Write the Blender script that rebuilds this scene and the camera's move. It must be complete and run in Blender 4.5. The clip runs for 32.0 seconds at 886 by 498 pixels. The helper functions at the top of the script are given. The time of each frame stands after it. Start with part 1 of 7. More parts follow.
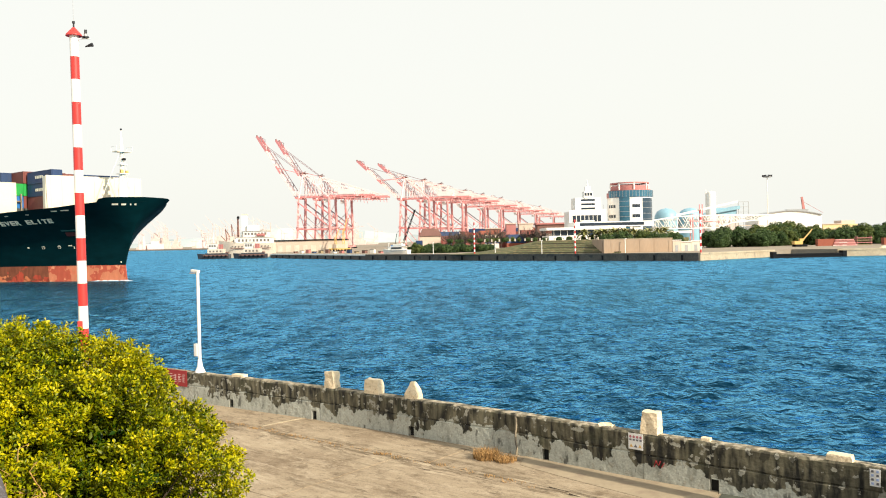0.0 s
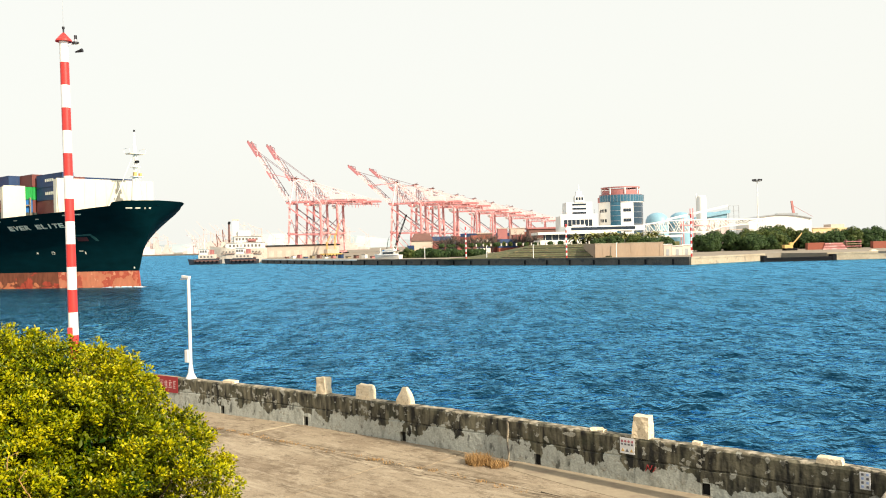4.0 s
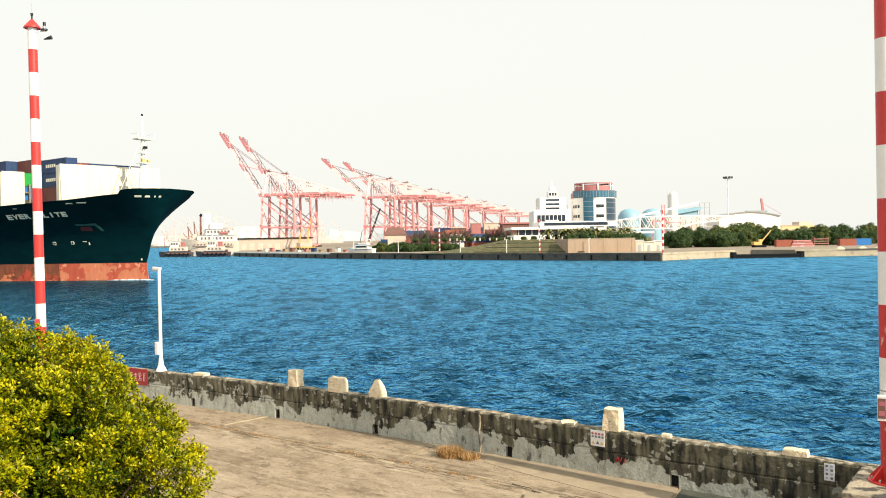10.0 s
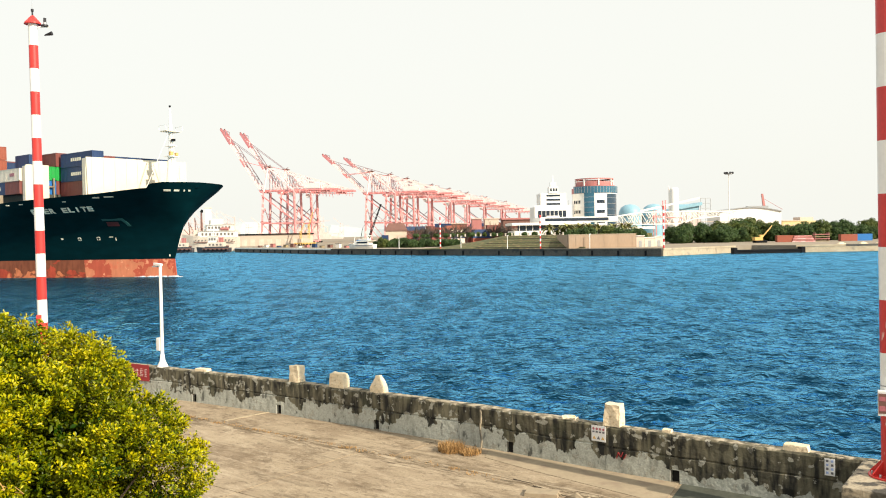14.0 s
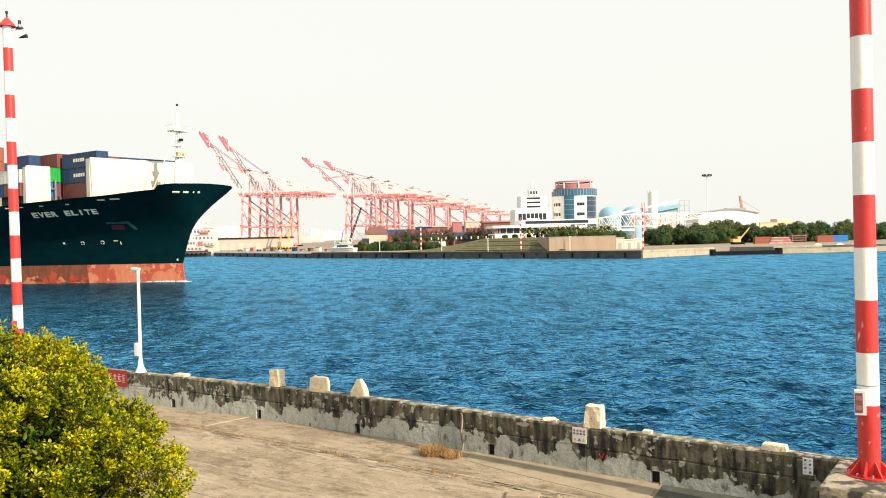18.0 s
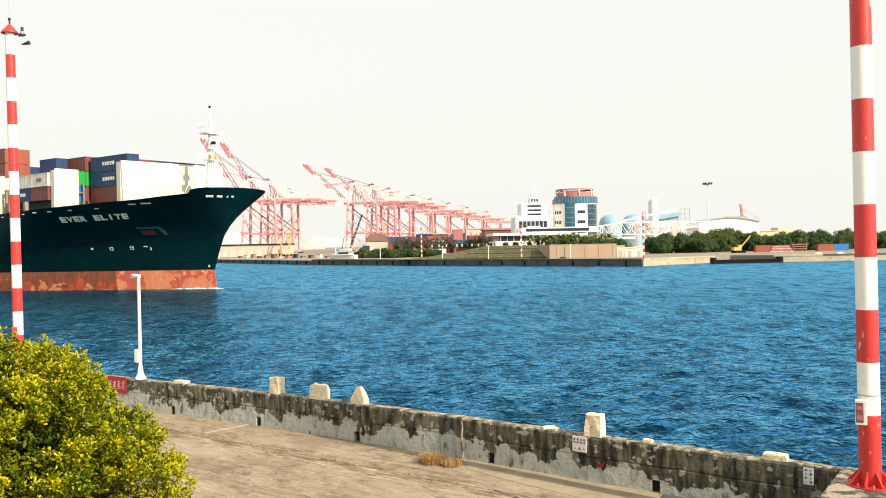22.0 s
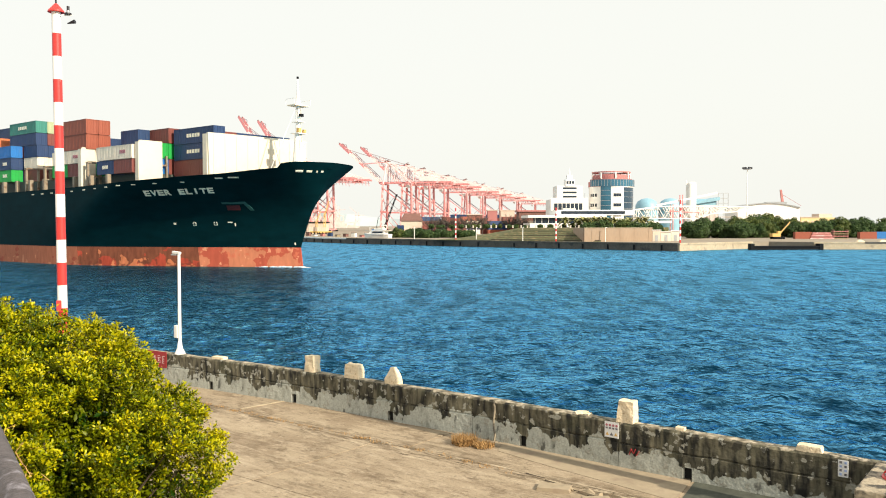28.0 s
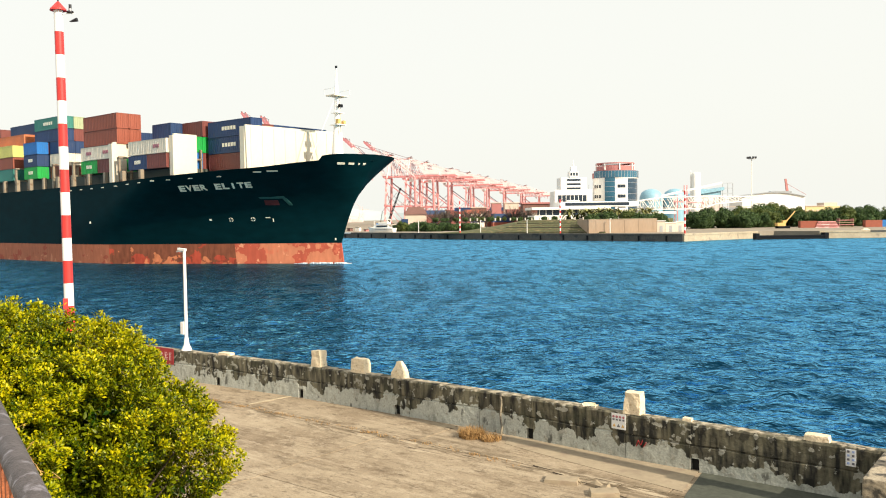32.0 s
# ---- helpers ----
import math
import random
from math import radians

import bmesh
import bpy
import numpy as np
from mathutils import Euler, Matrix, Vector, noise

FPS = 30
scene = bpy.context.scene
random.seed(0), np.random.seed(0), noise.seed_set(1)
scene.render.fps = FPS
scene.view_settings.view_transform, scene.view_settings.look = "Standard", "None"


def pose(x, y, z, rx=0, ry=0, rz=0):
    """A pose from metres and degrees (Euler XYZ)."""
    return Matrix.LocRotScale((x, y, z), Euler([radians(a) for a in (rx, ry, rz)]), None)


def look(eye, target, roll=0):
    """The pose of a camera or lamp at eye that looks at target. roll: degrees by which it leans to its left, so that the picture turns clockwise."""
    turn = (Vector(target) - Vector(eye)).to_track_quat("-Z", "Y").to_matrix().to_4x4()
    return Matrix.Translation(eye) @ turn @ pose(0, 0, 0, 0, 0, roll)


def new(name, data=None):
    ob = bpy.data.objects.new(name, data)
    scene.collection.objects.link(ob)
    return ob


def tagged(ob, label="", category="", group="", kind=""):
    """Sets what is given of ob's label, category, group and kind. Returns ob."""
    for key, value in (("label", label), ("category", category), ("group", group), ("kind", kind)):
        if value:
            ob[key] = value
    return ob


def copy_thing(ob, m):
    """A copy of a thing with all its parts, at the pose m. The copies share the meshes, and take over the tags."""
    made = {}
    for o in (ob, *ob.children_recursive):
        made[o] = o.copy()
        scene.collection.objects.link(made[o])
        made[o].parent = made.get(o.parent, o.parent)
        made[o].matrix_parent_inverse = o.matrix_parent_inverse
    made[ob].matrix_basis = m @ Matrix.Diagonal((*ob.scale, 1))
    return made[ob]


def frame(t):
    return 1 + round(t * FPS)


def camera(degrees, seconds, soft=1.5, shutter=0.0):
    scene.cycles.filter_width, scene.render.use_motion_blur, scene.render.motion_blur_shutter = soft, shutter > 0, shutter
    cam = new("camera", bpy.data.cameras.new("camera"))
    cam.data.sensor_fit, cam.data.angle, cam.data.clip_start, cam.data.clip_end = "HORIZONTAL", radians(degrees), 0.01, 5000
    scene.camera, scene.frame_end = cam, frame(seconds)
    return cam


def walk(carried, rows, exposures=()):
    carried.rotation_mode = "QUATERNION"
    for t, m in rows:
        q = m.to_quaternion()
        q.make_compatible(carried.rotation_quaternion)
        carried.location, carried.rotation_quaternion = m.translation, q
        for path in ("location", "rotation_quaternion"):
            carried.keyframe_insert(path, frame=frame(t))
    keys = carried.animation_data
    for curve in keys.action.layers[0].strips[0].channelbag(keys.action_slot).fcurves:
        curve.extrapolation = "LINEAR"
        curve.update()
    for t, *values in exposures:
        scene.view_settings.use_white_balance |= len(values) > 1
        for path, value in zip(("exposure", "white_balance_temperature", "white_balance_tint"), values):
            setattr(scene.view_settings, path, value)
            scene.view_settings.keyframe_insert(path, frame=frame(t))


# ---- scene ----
cam = camera(56.8, 32.0, soft=1.05)
PATH = [
    (0, (0.0, 0.038, 7.016), (0.002, 2.038, 6.994), -1.3),
    (0.5, (-0.005, 0.05, 7.003), (0.011, 2.05, 6.99), -0.9),
    (1, (-0.003, 0.028, 7.009), (0.018, 2.028, 6.995), -1.0),
    (1.5, (0.004, 0.037, 7.028), (0.018, 2.036, 7.015), -1.3),
    (2, (0.007, 0.023, 7.011), (0.016, 2.023, 7.001), -1.5),
    (2.5, (0.003, 0.023, 7.015), (0.016, 2.023, 7.006), -1.4),
    (3, (0.002, 0.022, 7.016), (0.018, 2.022, 7.007), -1.3),
    (3.5, (0.004, 0.029, 7.026), (0.023, 2.029, 7.013), -1.4),
    (5.5, (0.009, 0.002, 7.027), (0.043, 2.001, 7.033), -1.4),
    (6, (0.007, 0.011, 7.018), (0.047, 2.011, 7.028), -1.4),
    (6.5, (-0.001, -0.005, 7.021), (0.047, 1.994, 7.036), -1.2),
    (7, (-0.001, 0.03, 7.015), (0.053, 2.029, 7.031), -1.0),
    (7.5, (0.002, 0.017, 7.016), (0.055, 2.016, 7.034), -0.9),
    (8, (0.005, 0.027, 7.038), (0.058, 2.026, 7.063), -0.6),
    (8.5, (0.013, -0.021, 6.978), (0.09, 1.978, 6.995), -0.2),
    (9, (-0.005, -0.002, 6.991), (0.08, 1.996, 6.984), -0.6),
    (9.5, (-0.004, 0.025, 6.993), (0.086, 2.022, 6.971), -1.0),
    (10, (0.006, 0.015, 6.993), (0.093, 2.013, 6.967), -1.0),
    (10.5, (0.011, 0.001, 6.995), (0.107, 1.998, 6.971), -0.9),
    (11, (0.01, 0.0, 6.991), (0.109, 1.997, 6.959), -0.8),
    (11.5, (0.0, 0.008, 6.987), (0.103, 2.005, 6.946), -0.7),
    (12, (-0.004, 0.023, 6.985), (0.107, 2.019, 6.937), -0.7),
    (12.5, (-0.003, 0.02, 6.993), (0.099, 2.017, 6.941), -0.8),
    (13, (0.004, 0.014, 6.999), (0.095, 2.012, 6.951), -0.9),
    (13.5, (0.001, 0.001, 6.993), (0.084, 1.999, 6.956), -1.0),
    (15.5, (0.007, 0.004, 6.995), (0.11, 2.001, 6.959), -1.3),
    (16, (0.01, 0.007, 6.994), (0.122, 2.004, 6.964), -1.2),
    (16.5, (0.006, 0.015, 6.99), (0.126, 2.012, 6.965), -1.2),
    (17, (0.006, 0.013, 6.991), (0.133, 2.008, 6.963), -1.1),
    (17.5, (0.006, 0.011, 6.997), (0.134, 2.007, 6.965), -1.3),
    (18, (0.013, 0.019, 6.989), (0.145, 2.015, 6.959), -1.3),
    (18.5, (0.008, 0.008, 6.999), (0.138, 2.003, 6.971), -1.5),
    (19, (0.009, 0.003, 6.993), (0.14, 1.999, 6.966), -1.7),
    (19.5, (0.021, 0.021, 6.999), (0.146, 2.017, 6.976), -1.6),
    (20, (0.018, 0.006, 6.995), (0.138, 2.002, 6.981), -1.4),
    (20.5, (0.014, 0.005, 6.992), (0.134, 2.001, 6.98), -1.4),
    (21, (0.003, 0.004, 7.003), (0.124, 2.0, 6.985), -1.4),
    (21.5, (0.011, 0.009, 6.989), (0.134, 2.005, 6.97), -1.3),
    (22, (0.012, 0.014, 7.0), (0.143, 2.01, 6.988), -1.1),
    (22.5, (0.008, 0.003, 6.988), (0.148, 1.999, 6.987), -0.7),
    (23, (0.004, 0.002, 6.987), (0.152, 1.997, 6.991), -0.7),
    (23.5, (-0.003, 0.033, 6.988), (0.095, 2.03, 6.973), -1.1),
    (23.8, (-0.01, 0.0, 7.0), (0.084, 1.998, 6.969), 0.6),
    (24, (-0.008, -0.057, 6.99), (0.089, 1.94, 6.965), 2.9),
    (24.2, (-0.02, 0.0, 7.02), (0.103, 1.995, 6.952), 1.4),
    (24.5, (-0.031, 0.014, 7.068), (0.076, 2.011, 7.012), 0.2),
    (25, (-0.025, -0.06, 7.07), (0.043, 1.939, 7.03), -0.5),
    (25.5, (-0.034, -0.004, 7.107), (0.039, 1.994, 7.069), 0.5),
    (26, (-0.047, -0.042, 7.081), (0.003, 1.957, 7.07), -0.5),
    (26.5, (-0.04, -0.129, 7.06), (-0.002, 1.87, 7.032), 1.1),
    (28.5, (-0.037, -0.073, 7.071), (0.007, 1.926, 7.01), -0.5),
    (29, (-0.035, -0.08, 7.065), (0.001, 1.919, 7.002), -0.7),
    (29.5, (-0.045, -0.072, 7.085), (-0.016, 1.927, 7.025), -0.7),
    (30, (-0.044, -0.085, 7.07), (-0.017, 1.914, 7.011), -0.7),
    (30.5, (-0.05, -0.082, 7.059), (-0.015, 1.916, 6.995), -0.6),
    (31, (-0.046, -0.075, 7.075), (-0.012, 1.923, 7.008), -0.5),
    (31.5, (-0.048, -0.073, 7.067), (-0.011, 1.926, 6.996), -0.5),
    (32, (-0.05, -0.088, 7.081), (-0.013, 1.91, 7.006), -0.8),
]
walk(cam, [(t, look(eye, target, roll)) for t, eye, target, roll in PATH])


# ---- world, sun ----
world = bpy.data.worlds.new("world")
scene.world = world
world.use_nodes = True
wn, wl = world.node_tree.nodes, world.node_tree.links
sky = wn.new("ShaderNodeTexSky")
sky.sky_type = "NISHITA"
sky.sun_disc = False
sky.sun_elevation = radians(30)
sky.sun_rotation = radians(133.5)
sky.air_density, sky.dust_density, sky.ozone_density = 1.0, 6.0, 1.0
haze = wn.new("ShaderNodeMixRGB")
haze.inputs[0].default_value = 0.86
haze.inputs[2].default_value = (9.36, 9.37, 8.66, 1)
wl.new(sky.outputs[0], haze.inputs[1])
wl.new(haze.outputs[0], wn["Background"].inputs[0])
wn["Background"].inputs[1].default_value = 0.0845
scene.view_settings.exposure = 0.45

sun = new("sun", bpy.data.lights.new("sun", "SUN"))
sun.data.energy, sun.data.angle, sun.data.color = 5.0, radians(0.6), (1.0, 0.88, 0.70)
SUN_FROM = Vector((0.628, -0.596, 0.50)).normalized()
sun.matrix_world = look(SUN_FROM * 100, (0, 0, 0))


# ---- materials ----
def material(name, color, rough=0.6, metal=0.0, vary=0.25, scale=3.0, bump=0.0, bump_scale=None, dirt=None, dirt_amount=0.35,
             island=0.0, stretch=(1, 1, 1), spec=0.5):
    """A painted or mineral surface with two scales of tone, optional dirt blotches and fine relief."""
    m = bpy.data.materials.new(name)
    m.use_nodes = True
    nodes, links = m.node_tree.nodes, m.node_tree.links
    b = nodes["Principled BSDF"]
    b.inputs["Roughness"].default_value, b.inputs["Metallic"].default_value = rough, metal
    b.inputs["Specular IOR Level"].default_value = spec
    co = nodes.new("ShaderNodeTexCoord")
    mp = nodes.new("ShaderNodeMapping")
    mp.inputs["Scale"].default_value = stretch
    links.new(co.outputs["Object"], mp.inputs[0])

    def tex(s, detail=4.0):
        n = nodes.new("ShaderNodeTexNoise")
        n.inputs["Scale"].default_value, n.inputs["Detail"].default_value = s, detail
        links.new(mp.outputs[0], n.inputs["Vector"])
        return n

    big, fine = tex(scale), tex(scale * 7.3)
    add = nodes.new("ShaderNodeMath")
    add.operation = "ADD"
    links.new(big.outputs["Fac"], add.inputs[0])
    links.new(fine.outputs["Fac"], add.inputs[1])
    ramp = nodes.new("ShaderNodeMapRange")
    ramp.inputs["From Min"].default_value, ramp.inputs["From Max"].default_value = 0.65, 1.35
    ramp.inputs["To Min"].default_value, ramp.inputs["To Max"].default_value = 1 - vary, 1 + vary
    links.new(add.outputs[0], ramp.inputs[0])
    mul = nodes.new("ShaderNodeVectorMath")
    mul.operation = "MULTIPLY"
    mul.inputs[0].default_value = color[:3]
    links.new(ramp.outputs[0], mul.inputs[1])
    out = mul.outputs[0]
    if island:
        info = nodes.new("ShaderNodeObjectInfo")
        geo = nodes.new("ShaderNodeNewGeometry")
        sm = nodes.new("ShaderNodeMath")
        sm.operation = "ADD"
        links.new(info.outputs["Random"], sm.inputs[0])
        links.new(geo.outputs["Random Per Island"], sm.inputs[1])
        rg = nodes.new("ShaderNodeMapRange")
        rg.inputs["From Max"].default_value = 2.0
        rg.inputs["To Min"].default_value, rg.inputs["To Max"].default_value = 1 - island, 1 + island
        links.new(sm.outputs[0], rg.inputs[0])
        m2 = nodes.new("ShaderNodeVectorMath")
        m2.operation = "MULTIPLY"
        links.new(out, m2.inputs[0])
        links.new(rg.outputs[0], m2.inputs[1])
        out = m2.outputs[0]
    if dirt:
        dn = tex(scale * 1.7, 8.0)
        dr = nodes.new("ShaderNodeMapRange")
        dr.inputs["From Min"].default_value, dr.inputs["From Max"].default_value = 0.72 - 0.4 * dirt_amount, 0.82 - 0.4 * dirt_amount
        links.new(dn.outputs["Fac"], dr.inputs[0])
        mx = nodes.new("ShaderNodeMixRGB")
        mx.inputs[2].default_value = (*dirt[:3], 1)
        links.new(dr.outputs[0], mx.inputs[0])
        links.new(out, mx.inputs[1])
        out = mx.outputs[0]
    links.new(out, b.inputs["Base Color"])
    if bump:
        bn = tex(bump_scale or scale * 9, 6.0)
        bp = nodes.new("ShaderNodeBump")
        bp.inputs["Strength"].default_value, bp.inputs["Distance"].default_value = 1.0, bump
        links.new(bn.outputs["Fac"], bp.inputs["Height"])
        links.new(bp.outputs[0], b.inputs["Normal"])
    return m


def leaf_material(name, color, color2, trans=0.35, patch=2.6):
    """Leaves: tone varies leaf by leaf, with light passing through."""
    m = bpy.data.materials.new(name)
    m.use_nodes = True
    nodes, links = m.node_tree.nodes, m.node_tree.links
    b = nodes["Principled BSDF"]
    b.inputs["Roughness"].default_value = 0.36
    b.inputs["Specular IOR Level"].default_value = 0.16
    geo = nodes.new("ShaderNodeNewGeometry")
    mx = nodes.new("ShaderNodeMixRGB")
    mx.inputs[1].default_value, mx.inputs[2].default_value = (*color, 1), (*color2, 1)
    co = nodes.new("ShaderNodeTexCoord")
    cl = nodes.new("ShaderNodeTexNoise")
    cl.inputs["Scale"].default_value, cl.inputs["Detail"].default_value = patch, 2
    links.new(co.outputs["Object"], cl.inputs["Vector"])
    rg = nodes.new("ShaderNodeMapRange")
    rg.inputs["From Min"].default_value, rg.inputs["From Max"].default_value = 0.33, 0.67
    rg.inputs["To Min"].default_value, rg.inputs["To Max"].default_value = -0.22, 0.62
    links.new(cl.outputs["Fac"], rg.inputs[0])
    sm = nodes.new("ShaderNodeMath")
    sm.operation, sm.use_clamp = "MULTIPLY_ADD", True
    sm.inputs[1].default_value = 0.6
    links.new(geo.outputs["Random Per Island"], sm.inputs[0])
    links.new(rg.outputs[0], sm.inputs[2])
    links.new(sm.outputs[0], mx.inputs[0])
    links.new(mx.outputs[0], b.inputs["Base Color"])
    tr = nodes.new("ShaderNodeBsdfTranslucent")
    links.new(mx.outputs[0], tr.inputs[0])
    ms = nodes.new("ShaderNodeMixShader")
    ms.inputs[0].default_value = trans
    links.new(b.outputs[0], ms.inputs[1])
    links.new(tr.outputs[0], ms.inputs[2])
    links.new(ms.outputs[0], nodes["Material Output"].inputs["Surface"])
    return m


def water_material():
    """Choppy sea: deep blue body, blue-tinted reflection by Fresnel, waves as relief finer than the sheet's own."""
    m = bpy.data.materials.new("sea_water")
    m.use_nodes = True
    nodes, links = m.node_tree.nodes, m.node_tree.links
    nodes.remove(nodes["Principled BSDF"])
    body = nodes.new("ShaderNodeBsdfDiffuse")
    body.inputs["Color"].default_value = (0.0004, 0.013, 0.030, 1)
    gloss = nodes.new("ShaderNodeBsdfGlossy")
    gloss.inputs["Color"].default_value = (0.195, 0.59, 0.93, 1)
    fres = nodes.new("ShaderNodeFresnel")
    fres.inputs["IOR"].default_value = 1.34
    blend = nodes.new("ShaderNodeMixShader")
    strong = nodes.new("ShaderNodeMapRange")
    for k, x in zip(("From Min", "From Max", "To Min", "To Max"), (0.03, 0.44, 0.02, 1.0)):
        strong.inputs[k].default_value = x
    links.new(fres.outputs[0], strong.inputs[0])
    flaw = nodes.new("ShaderNodeMapRange")
    for k, x in zip(("From Min", "From Max", "To Min", "To Max"), (0.36, 0.64, 0.68, 1.30)):
        flaw.inputs[k].default_value = x
    wet = nodes.new("ShaderNodeMath")
    wet.operation, wet.use_clamp = "MULTIPLY", True
    links.new(strong.outputs[0], wet.inputs[0])
    # broad noise several metres long, over the small ruffle: wave brightness put into gloss
    wide_noise, wide_map, wide_range = nodes.new("ShaderNodeTexNoise"), nodes.new("ShaderNodeMapping"), nodes.new("ShaderNodeMapRange")
    wide_noise.inputs["Scale"].default_value, wide_noise.inputs["Detail"].default_value, wide_noise.inputs["Roughness"].default_value = 0.15, 5, 0.68
    wide_map.inputs["Scale"].default_value = (2.6, 1.0, 1)
    for k, x in zip(("From Min", "From Max", "To Min", "To Max"), (0.37, 0.63, 0.60, 1.36)):
        wide_range.inputs[k].default_value = x
    both = nodes.new("ShaderNodeMath")
    both.operation = "MULTIPLY"
    links.new(wide_map.outputs[0], wide_noise.inputs["Vector"])
    links.new(wide_noise.outputs["Fac"], wide_range.inputs[0])
    links.new(flaw.outputs[0], both.inputs[0])
    links.new(wide_range.outputs[0], both.inputs[1])
    links.new(both.outputs[0], wet.inputs[1])
    links.new(wet.outputs[0], blend.inputs[0])
    links.new(body.outputs[0], blend.inputs[1])
    links.new(gloss.outputs[0], blend.inputs[2])
    links.new(blend.outputs[0], nodes["Material Output"].inputs["Surface"])
    co = nodes.new("ShaderNodeTexCoord")
    ruffle, spread_out = nodes.new("ShaderNodeTexNoise"), nodes.new("ShaderNodeMapping")
    ruffle.inputs["Scale"].default_value, ruffle.inputs["Detail"].default_value, ruffle.inputs["Roughness"].default_value = 0.50, 6, 0.72
    spread_out.inputs["Scale"].default_value = (3.4, 1.0, 1)
    links.new(co.outputs["Object"], spread_out.inputs[0])
    links.new(co.outputs["Object"], wide_map.inputs[0])
    links.new(spread_out.outputs[0], ruffle.inputs["Vector"])
    links.new(ruffle.outputs["Fac"], flaw.inputs[0])
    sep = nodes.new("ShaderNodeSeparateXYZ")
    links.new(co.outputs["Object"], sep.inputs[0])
    # gloss grows rougher further out along y, blurring far reflections
    far_rough = nodes.new("ShaderNodeMapRange")
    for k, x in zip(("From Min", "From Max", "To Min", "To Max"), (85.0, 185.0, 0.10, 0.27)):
        far_rough.inputs[k].default_value = x
    links.new(sep.outputs[1], far_rough.inputs[0])
    links.new(far_rough.outputs[0], gloss.inputs["Roughness"])
    last = None
    # size per metre, detail, stretch, turn, height in metres
    for s, detail, stretch, turn, high in ((0.5, 2, (0.8, 1.0, 1), -0.25, 0.24), (1.45, 2, (0.8, 1.0, 1), 0.2, 0.36), (4.2, 1.5, (0.8, 1.0, 1), -0.1, 0.065)):
        mp = nodes.new("ShaderNodeMapping")
        mp.inputs["Scale"].default_value = stretch
        mp.inputs["Rotation"].default_value = (0, 0, turn)
        links.new(co.outputs["Object"], mp.inputs[0])
        n = nodes.new("ShaderNodeTexNoise")
        n.inputs["Scale"].default_value, n.inputs["Detail"].default_value, n.inputs["Roughness"].default_value = s, detail, 0.55
        n.inputs["Distortion"].default_value = 0.6
        links.new(mp.outputs[0], n.inputs["Vector"])
        bp = nodes.new("ShaderNodeBump")
        bp.inputs["Strength"].default_value, bp.inputs["Distance"].default_value = 1.0, high
        bp.inputs["Filter Width"].default_value = 0.02
        links.new(n.outputs["Fac"], bp.inputs["Height"])
        if last:
            links.new(last.outputs[0], bp.inputs["Normal"])
        last = bp
    for n in (body, gloss, fres):
        links.new(last.outputs[0], n.inputs["Normal"])
    return m


